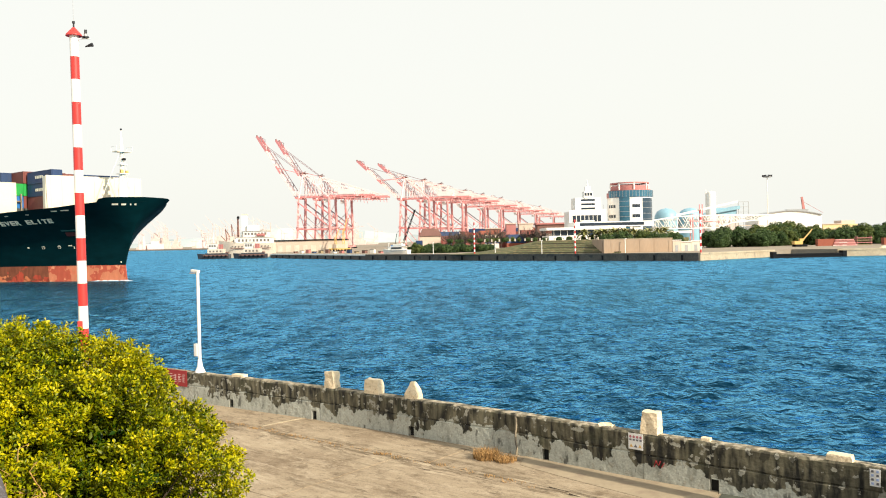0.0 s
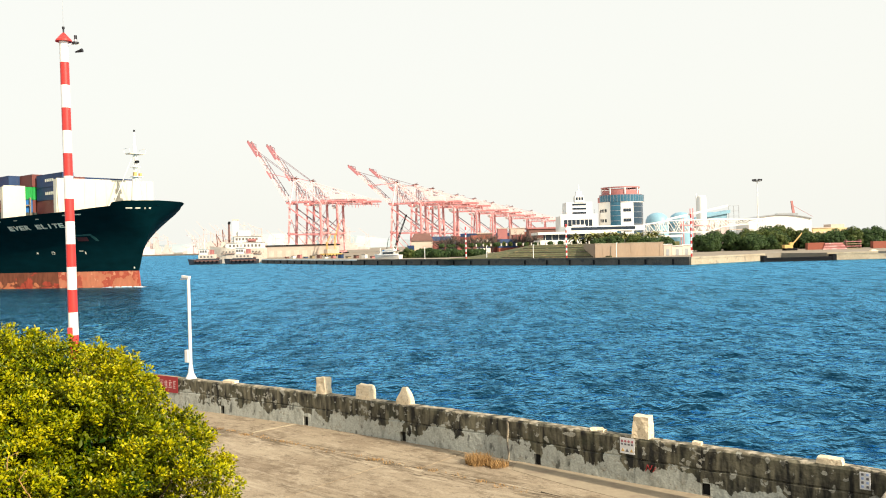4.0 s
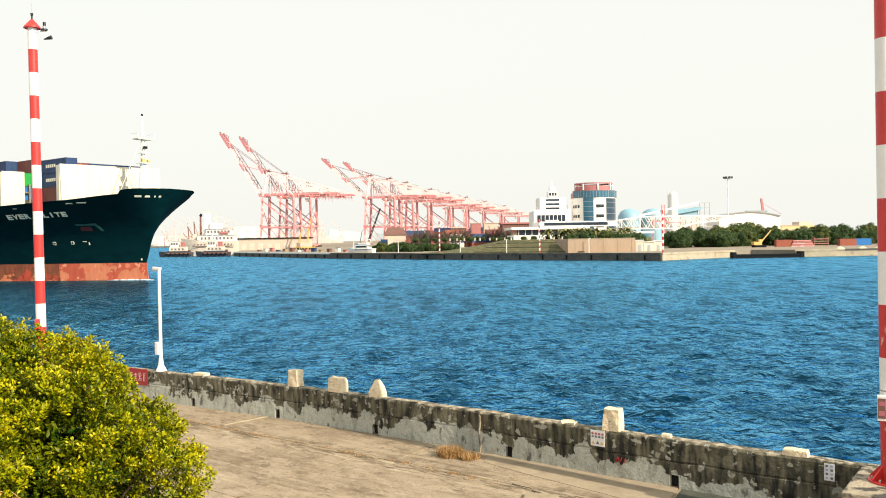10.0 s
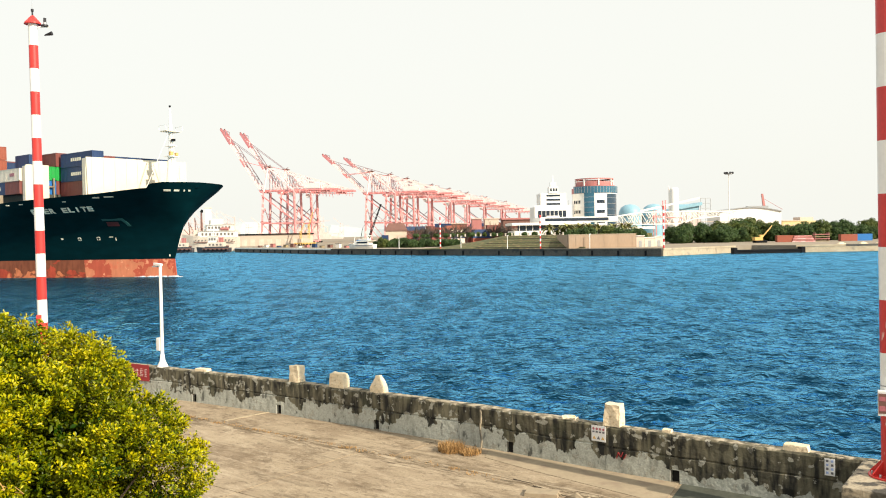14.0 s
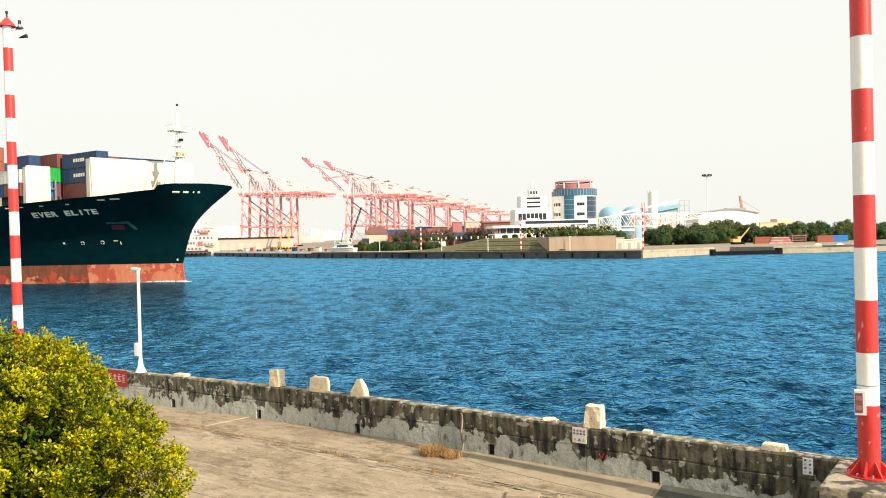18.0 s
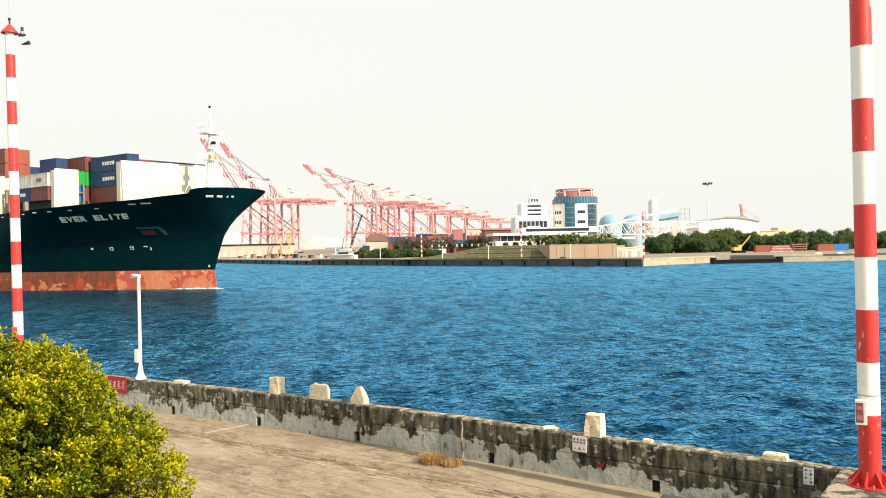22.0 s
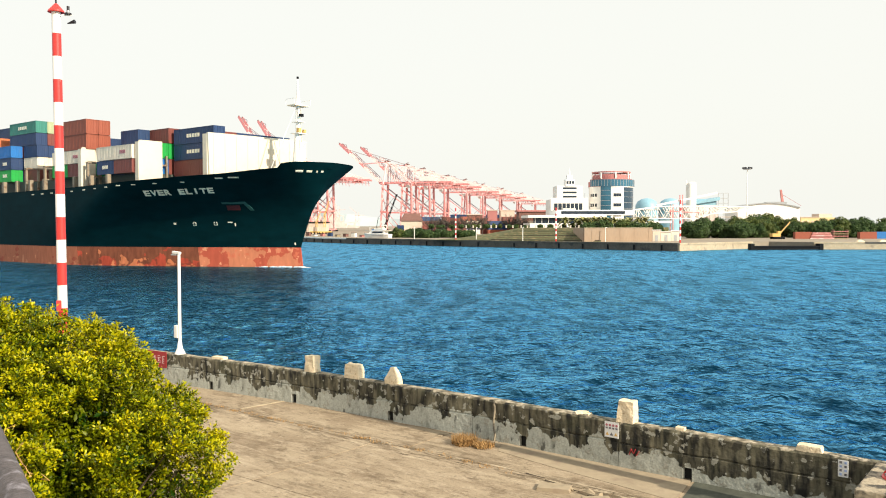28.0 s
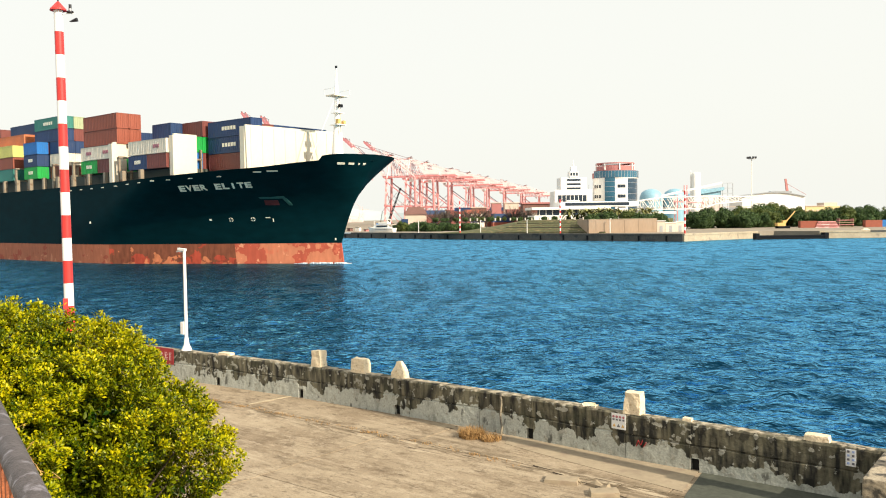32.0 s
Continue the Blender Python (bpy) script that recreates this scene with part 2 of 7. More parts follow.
def parapet_material():
    """Old rendered concrete: black lichen above, bare grey mortar with a ragged edge below, pale flaked patches."""
    m = bpy.data.materials.new("stained_parapet")
    m.use_nodes = True
    nodes, links = m.node_tree.nodes, m.node_tree.links
    b = nodes["Principled BSDF"]
    b.inputs["Roughness"].default_value = 0.9
    co = nodes.new("ShaderNodeTexCoord")
    sep = nodes.new("ShaderNodeSeparateXYZ")
    links.new(co.outputs["Object"], sep.inputs[0])

    def noise_tex(s, detail=6.0, stretch=(1, 1, 1)):
        mp = nodes.new("ShaderNodeMapping")
        mp.inputs["Scale"].default_value = stretch
        links.new(co.outputs["Object"], mp.inputs[0])
        n = nodes.new("ShaderNodeTexNoise")
        n.inputs["Scale"].default_value, n.inputs["Detail"].default_value = s, detail
        links.new(mp.outputs[0], n.inputs["Vector"])
        return n.outputs["Fac"]

    def ranged(v, a, c, lo=0.0, hi=1.0):
        r = nodes.new("ShaderNodeMapRange")
        for k, x in zip(("From Min", "From Max", "To Min", "To Max"), (a, c, lo, hi)):
            r.inputs[k].default_value = x
        links.new(v, r.inputs[0])
        return r.outputs[0]

    def math2(op, a, c):
        n = nodes.new("ShaderNodeMath")
        n.operation = op
        for k, v in enumerate((a, c)):
            if isinstance(v, float):
                n.inputs[k].default_value = v
            else:
                links.new(v, n.inputs[k])
        return n.outputs[0]

    def mixed(fac, a, c):
        n = nodes.new("ShaderNodeMixRGB")
        links.new(fac, n.inputs[0])
        for k, v in ((1, a), (2, c)):
            if isinstance(v, tuple):
                n.inputs[k].default_value = (*v, 1)
            else:
                links.new(v, n.inputs[k])
        return n.outputs[0]

    grain = noise_tex(26.0)
    streaks = noise_tex(7.0, 9, (1, 1, 0.22))
    lichen = mixed(ranged(streaks, 0.38, 0.64), (0.010, 0.010, 0.008), (0.165, 0.15, 0.10))
    lichen = mixed(ranged(noise_tex(2.2, 6), 0.52, 0.70, 0.0, 0.55), lichen, (0.055, 0.058, 0.030))
    mortar = mixed(ranged(grain, 0.3, 0.7), (0.33, 0.34, 0.30), (0.50, 0.51, 0.45))
    mortar = mixed(ranged(noise_tex(5.0, 9, (1, 1, 0.4)), 0.50, 0.72, 0.0, 0.7), mortar, (0.17, 0.175, 0.145))
    edge = math2("ADD", sep.outputs[2], ranged(noise_tex(1.5, 8), 0.25, 0.75, -0.34, 0.34))
    edge = math2("ADD", edge, ranged(noise_tex(8.0, 5, (1, 1, 0.8)), 0.3, 0.7, -0.08, 0.08))
    edge = math2("ADD", edge, ranged(sep.outputs[0], 3.6, 6.6, 0.0, 0.20))
    body = mixed(ranged(edge, 0.40, 0.425), mortar, lichen)
    flake = ranged(noise_tex(5.4, 7), 0.60, 0.615)
    body = mixed(math2("MULTIPLY", flake, 0.85), body, mixed(ranged(grain, 0.3, 0.7), (0.27, 0.265, 0.22), (0.42, 0.41, 0.35)))
    body = mixed(ranged(noise_tex(6.0, 8, (1, 1, 0.5)), 0.62, 0.68, 0.0, 0.7), body, (0.016, 0.015, 0.012))
    # crest blotches made paler: the sunlit top edge put into the colour
    top = ranged(math2("ADD", sep.outputs[2], ranged(noise_tex(4.0, 6), 0.3, 0.7, -0.06, 0.04)), 0.915, 0.935)
    body = mixed(math2("MULTIPLY", top, 0.9), body, mixed(ranged(noise_tex(6.0, 8), 0.40, 0.60), (0.16, 0.135, 0.09), (0.46, 0.40, 0.30)))
    links.new(body, b.inputs["Base Color"])
    bp = nodes.new("ShaderNodeBump")
    bp.inputs["Strength"].default_value, bp.inputs["Distance"].default_value = 1.0, 0.03
    links.new(math2("ADD", noise_tex(9.0, 10), math2("MULTIPLY", flake, 0.25)), bp.inputs["Height"])
    links.new(bp.outputs[0], b.inputs["Normal"])
    return m


def boot_material(name, base, patches, wear, low=0.0):
    """Antifouling paint: large blocky repaired or worn patches over a base colour, crisp edged, heavier towards the waterline by low."""
    m = bpy.data.materials.new(name)
    m.use_nodes = True
    nodes, links = m.node_tree.nodes, m.node_tree.links
    b = nodes["Principled BSDF"]
    b.inputs["Roughness"].default_value, b.inputs["Specular IOR Level"].default_value = 0.75, 0.2
    co = nodes.new("ShaderNodeTexCoord")
    sep = nodes.new("ShaderNodeSeparateXYZ")
    links.new(co.outputs["Object"], sep.inputs[0])

    def tex(s, detail, stretch):
        mp = nodes.new("ShaderNodeMapping")
        mp.inputs["Scale"].default_value = stretch
        links.new(co.outputs["Object"], mp.inputs[0])
        n = nodes.new("ShaderNodeTexNoise")
        n.inputs["Scale"].default_value, n.inputs["Detail"].default_value = s, detail
        links.new(mp.outputs[0], n.inputs["Vector"])
        return n.outputs["Fac"]

    out = None
    for k, (color, s, at, share) in enumerate(patches):
        lean = nodes.new("ShaderNodeMath")
        lean.operation = "MULTIPLY_ADD"
        lean.inputs[1].default_value = -low
        links.new(sep.outputs[2], lean.inputs[0])
        links.new(tex(s, 5, (0.8, 0.8, 0.9)), lean.inputs[2])
        r = nodes.new("ShaderNodeMapRange")
        r.inputs["From Min"].default_value, r.inputs["From Max"].default_value, r.inputs["To Max"].default_value = at, at + 0.012, share
        links.new(lean.outputs[0], r.inputs[0])
        mx = nodes.new("ShaderNodeMixRGB")
        mx.inputs[2].default_value = (*color, 1)
        links.new(r.outputs[0], mx.inputs[0])
        if out:
            links.new(out, mx.inputs[1])
        else:
            mx.inputs[1].default_value = (*base, 1)
        out = mx.outputs[0]
    fine = nodes.new("ShaderNodeMapRange")
    fine.inputs["From Min"].default_value, fine.inputs["From Max"].default_value = 0.3, 0.7
    fine.inputs["To Min"].default_value, fine.inputs["To Max"].default_value = 1 - wear, 1 + wear
    links.new(tex(1.6, 8, (1, 1, 0.3)), fine.inputs[0])
    mul = nodes.new("ShaderNodeVectorMath")
    mul.operation = "MULTIPLY"
    links.new(out, mul.inputs[0])
    links.new(fine.outputs[0], mul.inputs[1])
    links.new(mul.outputs[0], b.inputs["Base Color"])
    return m


def quay_material():
    """Worn slab concrete: long drag streaks, stains, pitting and a crumbled band along the long joint."""
    m = bpy.data.materials.new("worn_concrete")
    m.use_nodes = True
    nodes, links = m.node_tree.nodes, m.node_tree.links
    b = nodes["Principled BSDF"]
    b.inputs["Roughness"].default_value, b.inputs["Specular IOR Level"].default_value = 0.92, 0.25
    geo = nodes.new("ShaderNodeNewGeometry")
    turned = nodes.new("ShaderNodeMapping")
    turned.vector_type = "POINT"
    turned.inputs["Rotation"].default_value = (0, 0, radians(39.2))
    links.new(geo.outputs["Position"], turned.inputs[0])

    def tex(s, detail=5.0, stretch=(1, 1, 1), rough=0.6):
        mp = nodes.new("ShaderNodeMapping")
        mp.inputs["Scale"].default_value = stretch
        links.new(turned.outputs[0], mp.inputs[0])
        n = nodes.new("ShaderNodeTexNoise")
        n.inputs["Scale"].default_value, n.inputs["Detail"].default_value, n.inputs["Roughness"].default_value = s, detail, rough
        links.new(mp.outputs[0], n.inputs["Vector"])
        return n

    def ranged(v, a, c, lo=0.0, hi=1.0):
        r = nodes.new("ShaderNodeMapRange")
        for k, x in zip(("From Min", "From Max", "To Min", "To Max"), (a, c, lo, hi)):
            r.inputs[k].default_value = x
        links.new(v, r.inputs[0])
        return r.outputs[0]

    def mixed(fac, a, c):
        n = nodes.new("ShaderNodeMixRGB")
        links.new(fac, n.inputs[0])
        for k, v in ((1, a), (2, c)):
            if isinstance(v, tuple):
                n.inputs[k].default_value = (*v, 1)
            else:
                links.new(v, n.inputs[k])
        return n.outputs[0]

    body = mixed(ranged(tex(0.45, 6).outputs["Fac"], 0.35, 0.65), (0.255, 0.195, 0.130), (0.345, 0.275, 0.190))
    body = mixed(ranged(tex(1.1, 9, (0.7, 1.4, 1), 0.75).outputs["Fac"], 0.46, 0.62, 0, 0.75), body, (0.40, 0.325, 0.225))
    body = mixed(ranged(tex(1.7, 10, (0.7, 1.35, 1), 0.78).outputs["Fac"], 0.49, 0.62, 0, 0.8), body, (0.150, 0.108, 0.068))
    body = mixed(ranged(tex(2.9, 10, (0.7, 1.3, 1), 0.8).outputs["Fac"], 0.53, 0.59, 0, 0.6), body, (0.44, 0.36, 0.26))
    body = mixed(ranged(tex(3.8, 11, (0.7, 1.4, 1), 0.82).outputs["Fac"], 0.55, 0.60, 0, 0.7), body, (0.115, 0.085, 0.055))
    body = mixed(ranged(tex(55, 4).outputs["Fac"], 0.50, 0.70, 0, 0.4), body, (0.20, 0.155, 0.11))
    body = mixed(ranged(tex(20, 4).outputs["Fac"], 0.60, 0.72, 0, 0.5), body, (0.16, 0.125, 0.09))
    rut = tex(1.0, 7, (0.22, 2.4, 1), 0.72)
    body = mixed(ranged(rut.outputs["Fac"], 0.56, 0.66, 0, 0.5), body, (0.125, 0.095, 0.060))
    body = mixed(ranged(rut.outputs["Fac"], 0.44, 0.34, 0, 0.5), body, (0.47, 0.39, 0.285))
    place = nodes.new("ShaderNodeSeparateXYZ")
    links.new(turned.outputs[0], place.inputs[0])
    off, gap, wobble = nodes.new("ShaderNodeMath"), nodes.new("ShaderNodeMath"), nodes.new("ShaderNodeMath")
    off.operation, gap.operation, wobble.operation = "SUBTRACT", "ABSOLUTE", "ADD"
    off.inputs[1].default_value = 13.86
    links.new(place.outputs[1], off.inputs[0])
    links.new(off.outputs[0], gap.inputs[0])
    links.new(gap.outputs[0], wobble.inputs[0])
    links.new(ranged(tex(0.9, 6).outputs["Fac"], 0.3, 0.7, -0.25, 0.25), wobble.inputs[1])
    band = ranged(wobble.outputs[0], 0.10, 0.55, 1.0, 0.0)
    for scale_at, low, high, tone in ((2.2, 0.50, 0.58, (0.115, 0.085, 0.052)), (3.3, 0.56, 0.60, (0.47, 0.39, 0.28)), (6.0, 0.57, 0.61, (0.05, 0.037, 0.025))):
        both = nodes.new("ShaderNodeMath")
        both.operation = "MULTIPLY"
        links.new(band, both.inputs[0])
        links.new(ranged(tex(scale_at, 8, (0.35, 2.2, 1), 0.7).outputs["Fac"], low, high, 0.0, 0.85), both.inputs[1])
        body = mixed(both.outputs[0], body, tone)
    links.new(body, b.inputs["Base Color"])
    bp = nodes.new("ShaderNodeBump")
    bp.inputs["Strength"].default_value, bp.inputs["Distance"].default_value = 1.0, 0.028
    links.new(tex(9, 9, (0.9, 1.2, 1)).outputs["Fac"], bp.inputs["Height"])
    links.new(bp.outputs[0], b.inputs["Normal"])
    return m


M = {
    "quay": quay_material(),
    "quay_under": material("joint_soil", (0.16, 0.13, 0.09), 0.95, vary=0.3, scale=4),
    "patch": material("new_concrete", (0.062, 0.068, 0.052), 0.85, vary=0.35, scale=1.6, bump=0.004),
    "patch_pale": material("mortar_patch", (0.31, 0.25, 0.17), 0.9, vary=0.15, scale=1.2, bump=0.006, dirt=(0.26, 0.2, 0.14), dirt_amount=0.4),
    "pale_line": material("pale_mortar", (0.42, 0.345, 0.235), 0.9, vary=0.35, scale=5, bump=0.004),
    "terrace": material("terrace_concrete", (0.33, 0.28, 0.21), 0.9, vary=0.25, scale=0.8, bump=0.006),
    "plinth": material("plinth_concrete", (0.34, 0.29, 0.21), 0.9, vary=0.3, scale=2.5, bump=0.02, dirt=(0.06, 0.055, 0.045), dirt_amount=0.6),
    "parapet": parapet_material(),
    "rock": material("pale_stone", (0.72, 0.60, 0.42), 0.85, vary=0.22, scale=6, bump=0.02, bump_scale=18, dirt=(0.42, 0.30, 0.18), dirt_amount=0.30),
    "white_paint": material("white_paint", (0.80, 0.79, 0.76), 0.45, vary=0.05, scale=2),
    "red_paint": material("red_paint", (0.56, 0.035, 0.03), 0.4, vary=0.12, scale=1.5, dirt=(0.75, 0.55, 0.45), dirt_amount=0.08),
    "red_worn": material("peeling_red_paint", (0.54, 0.035, 0.03), 0.4, vary=0.15, scale=2.4, dirt=(0.74, 0.60, 0.52), dirt_amount=0.20, stretch=(1.6, 1.6, 0.8)),
    "band_white": material("band_white", (0.80, 0.79, 0.76), 0.45, vary=0.06, scale=1.5, dirt=(0.5, 0.42, 0.36), dirt_amount=0.05),
    "dark_metal": material("dark_metal", (0.03, 0.03, 0.035), 0.45, 0.6),
    "grey_metal": material("grey_metal", (0.35, 0.36, 0.37), 0.45, 0.3),
    "hole_shade": material("recess_shade", (0.008, 0.008, 0.008), 0.95),
    "banner": material("red_banner", (0.30, 0.022, 0.026), 0.65, vary=0.15, scale=3),
    "banner_ink": material("banner_ink", (0.60, 0.42, 0.40), 0.7),
    "sign": material("sign_white", (0.74, 0.74, 0.74), 0.4, vary=0.05),
    "sign_red": material("sign_red", (0.40, 0.13, 0.16), 0.5),
    "sign_dark": material("sign_dark", (0.12, 0.12, 0.14), 0.5),
    "sign_blue": material("sign_blue", (0.30, 0.40, 0.65), 0.5),
    "rail": material("weathered_rail", (0.10, 0.085, 0.085), 0.55, 0.3, vary=0.35, scale=14, bump=0.004, dirt=(0.24, 0.22, 0.24), dirt_amount=0.4),
    "rust": material("rusty_bar", (0.34, 0.10, 0.035), 0.8, vary=0.4, scale=16, bump=0.004, dirt=(0.12, 0.04, 0.02), dirt_amount=0.4),
    "dry_grass": material("dry_grass", (0.38, 0.225, 0.085), 0.9, vary=0.2, island=0.35),
    "bark": material("bark", (0.065, 0.045, 0.03), 0.9, vary=0.3, scale=8, bump=0.02),
    # old leaves darkened, young brightened: part of the shrub's light and shade in colour
    "leaf": leaf_material("bush_leaf", (0.011, 0.040, 0.001), (0.20, 0.22, 0.002), 0.08),
    "leaf_young": leaf_material("bush_young_leaf", (0.22, 0.25, 0.002), (0.54, 0.46, 0.005), 0.12),
    "leaf_dark": leaf_material("far_leaf_dark", (0.034, 0.068, 0.026), (0.095, 0.150, 0.050), 0.2, 0.5),
    "leaf_olive": leaf_material("far_leaf_olive", (0.055, 0.090, 0.022), (0.155, 0.185, 0.055), 0.2, 0.5),
    "water": water_material(),
    "grass": material("embankment_grass", (0.075, 0.08, 0.028), 0.95, vary=0.4, scale=0.35, dirt=(0.19, 0.145, 0.065), dirt_amount=0.45),
    "path": material("trodden_path", (0.27, 0.215, 0.13), 0.95, vary=0.2, scale=0.5),
    "salmon": material("salmon_ring", (0.40, 0.155, 0.145), 0.6, vary=0.15, scale=0.3),
    "brown_wall": material("brown_wall", (0.17, 0.085, 0.07), 0.85, vary=0.25, scale=0.2),
    "twig": material("bare_twigs", (0.075, 0.06, 0.05), 0.9, vary=0.2),
    "pale_yellow": material("pale_yellow_wall", (0.60, 0.46, 0.24), 0.8, vary=0.12, scale=0.3),
    "leaf_brown": leaf_material("far_leaf_brown", (0.07, 0.06, 0.03), (0.20, 0.165, 0.085), 0.2, 0.5),
    "soil": material("bare_yard", (0.25, 0.21, 0.16), 0.95, vary=0.2, scale=0.05),
    # same concrete twice: shade and sun put into the dark and pale colours
    "far_quay": material("far_quay_shaded", (0.092, 0.083, 0.070), 0.9, vary=0.35, scale=0.3, dirt=(0.05, 0.05, 0.05), dirt_amount=0.4),
    "far_quay_sunlit": material("far_quay_sunlit", (0.40, 0.33, 0.23), 0.9, vary=0.2, scale=0.3, dirt=(0.25, 0.21, 0.16), dirt_amount=0.3),
    "tan_wall": material("tan_wall", (0.35, 0.255, 0.18), 0.9, vary=0.12, scale=0.4, stretch=(1, 1, 0.2)),
    "facade": material("white_facade", (0.80, 0.78, 0.74), 0.6, vary=0.05, scale=0.3),
    "facade_warm": material("warm_facade", (0.58, 0.47, 0.385), 0.7, vary=0.08, scale=0.3),
    "glass_dark": material("dark_glazing", (0.02, 0.03, 0.045), 0.15, vary=0.2, scale=0.4),
    "glass_slate": material("slate_glazing", (0.028, 0.055, 0.085), 0.15, vary=0.25, scale=0.4),
    "palm_leaf": material("palm_frond", (0.20, 0.20, 0.06), 0.6, vary=0.35, scale=0.8),
    # window colour lifted by distance haze
    "ship_glass": material("hazy_window", (0.17, 0.15, 0.14), 0.3, vary=0.2),
    "glass_blue": material("blue_glazing", (0.035, 0.125, 0.19), 0.15, vary=0.2, scale=0.4),
    "blue_tank": material("blue_tank", (0.22, 0.40, 0.50), 0.5, vary=0.1, scale=0.2),
    # crane reds, whites and stays paled: distance haze put into the colour
    "crane_red": material("crane_red", (0.60, 0.235, 0.235), 0.6, vary=0.25, scale=0.2, dirt=(0.78, 0.48, 0.47), dirt_amount=0.45),
    "crane_white": material("crane_white", (0.82, 0.63, 0.62), 0.6, vary=0.08, scale=0.15),
    "crane_deep": material("crane_deep_red", (0.50, 0.19, 0.20), 0.6, vary=0.1),
    "crane_stay": material("stay_grey", (0.28, 0.21, 0.23), 0.6),
    "black_steel": material("black_steel", (0.009, 0.010, 0.012), 0.7, spec=0.1),
    "bridge_steel": material("bridge_steel", (0.25, 0.20, 0.14), 0.6, vary=0.2, scale=0.6, dirt=(0.16, 0.09, 0.05), dirt_amount=0.4),
    "boat_hull": material("boat_dark_hull", (0.05, 0.05, 0.06), 0.5, vary=0.2),
    "boat_white": material("boat_white", (0.75, 0.73, 0.68), 0.5, vary=0.08, scale=0.3),
    "boat_beige": material("boat_beige", (0.62, 0.545, 0.46), 0.6, vary=0.15, scale=0.3),
    "yellow": material("yellow_paint", (0.62, 0.40, 0.13), 0.5, vary=0.15),
    # hills and far works carry the haze in their pale base colour
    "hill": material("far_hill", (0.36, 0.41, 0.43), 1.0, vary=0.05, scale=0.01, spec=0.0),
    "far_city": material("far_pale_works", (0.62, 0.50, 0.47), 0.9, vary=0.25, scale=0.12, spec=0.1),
    "hull": material("dark_green_hull", (0.0010, 0.0165, 0.0200), 0.6, vary=0.3, scale=0.12, spec=0.04, stretch=(0.4, 0.4, 1)),
    "boot": boot_material("red_boot_topping", (0.16, 0.050, 0.026), (((0.34, 0.050, 0.027), 0.36, 0.44, 0.9), ((0.48, 0.155, 0.07), 0.55, 0.51, 0.95), ((0.12, 0.03, 0.018), 0.9, 0.55, 0.7)), 0.25, 0.055),
    "boot_bow": boot_material("patched_boot_topping", (0.47, 0.16, 0.085), (((0.36, 0.065, 0.038), 0.34, 0.455, 0.9), ((0.50, 0.13, 0.07), 0.7, 0.59, 0.8), ((0.60, 0.26, 0.15), 0.9, 0.62, 0.9)), 0.12, 0.0),
    "boot_new": boot_material("pale_boot_topping", (0.36, 0.115, 0.060), (((0.30, 0.06, 0.035), 0.55, 0.565, 0.8), ((0.58, 0.24, 0.13), 0.8, 0.58, 0.6)), 0.15, 0.03),
    "deck": material("deck_paint", (0.05, 0.06, 0.05), 0.7),
    "ship_white": material("ship_white", (0.70, 0.62, 0.48), 0.5, vary=0.05, scale=0.3, dirt=(0.62, 0.48, 0.3), dirt_amount=0.06),
    "ship_letter": material("ship_letter", (0.88, 0.80, 0.62), 0.6),
    "emblem_red": material("emblem_red", (0.075, 0.013, 0.013), 0.6),
    "ship_pale": material("mast_white", (0.86, 0.84, 0.79), 0.5, vary=0.04),
    "green_mark": material("green_mark", (0.018, 0.08, 0.07), 0.5),
    "foam": material("foam", (0.8, 0.84, 0.86), 0.7, vary=0.1, scale=3),
}
CONTAINER = {
    "brown": (0.17, 0.042, 0.032), "orange": (0.26, 0.064, 0.034), "navy": (0.010, 0.036, 0.11), "blue": (0.008, 0.14, 0.42),
    "green": (0.004, 0.30, 0.045), "bright": (0.52, 0.15, 0.055), "cream": (0.70, 0.62, 0.50), "teal": (0.03, 0.19, 0.15), "olive": (0.34, 0.38, 0.22), "yellow": (0.6, 0.55, 0.15),
}
for key, c in CONTAINER.items():
    M["box_" + key] = material("container_" + key, c, 0.55, vary=0.12, scale=0.5, dirt=tuple(0.6 * v + 0.03 for v in c), dirt_amount=0.25)


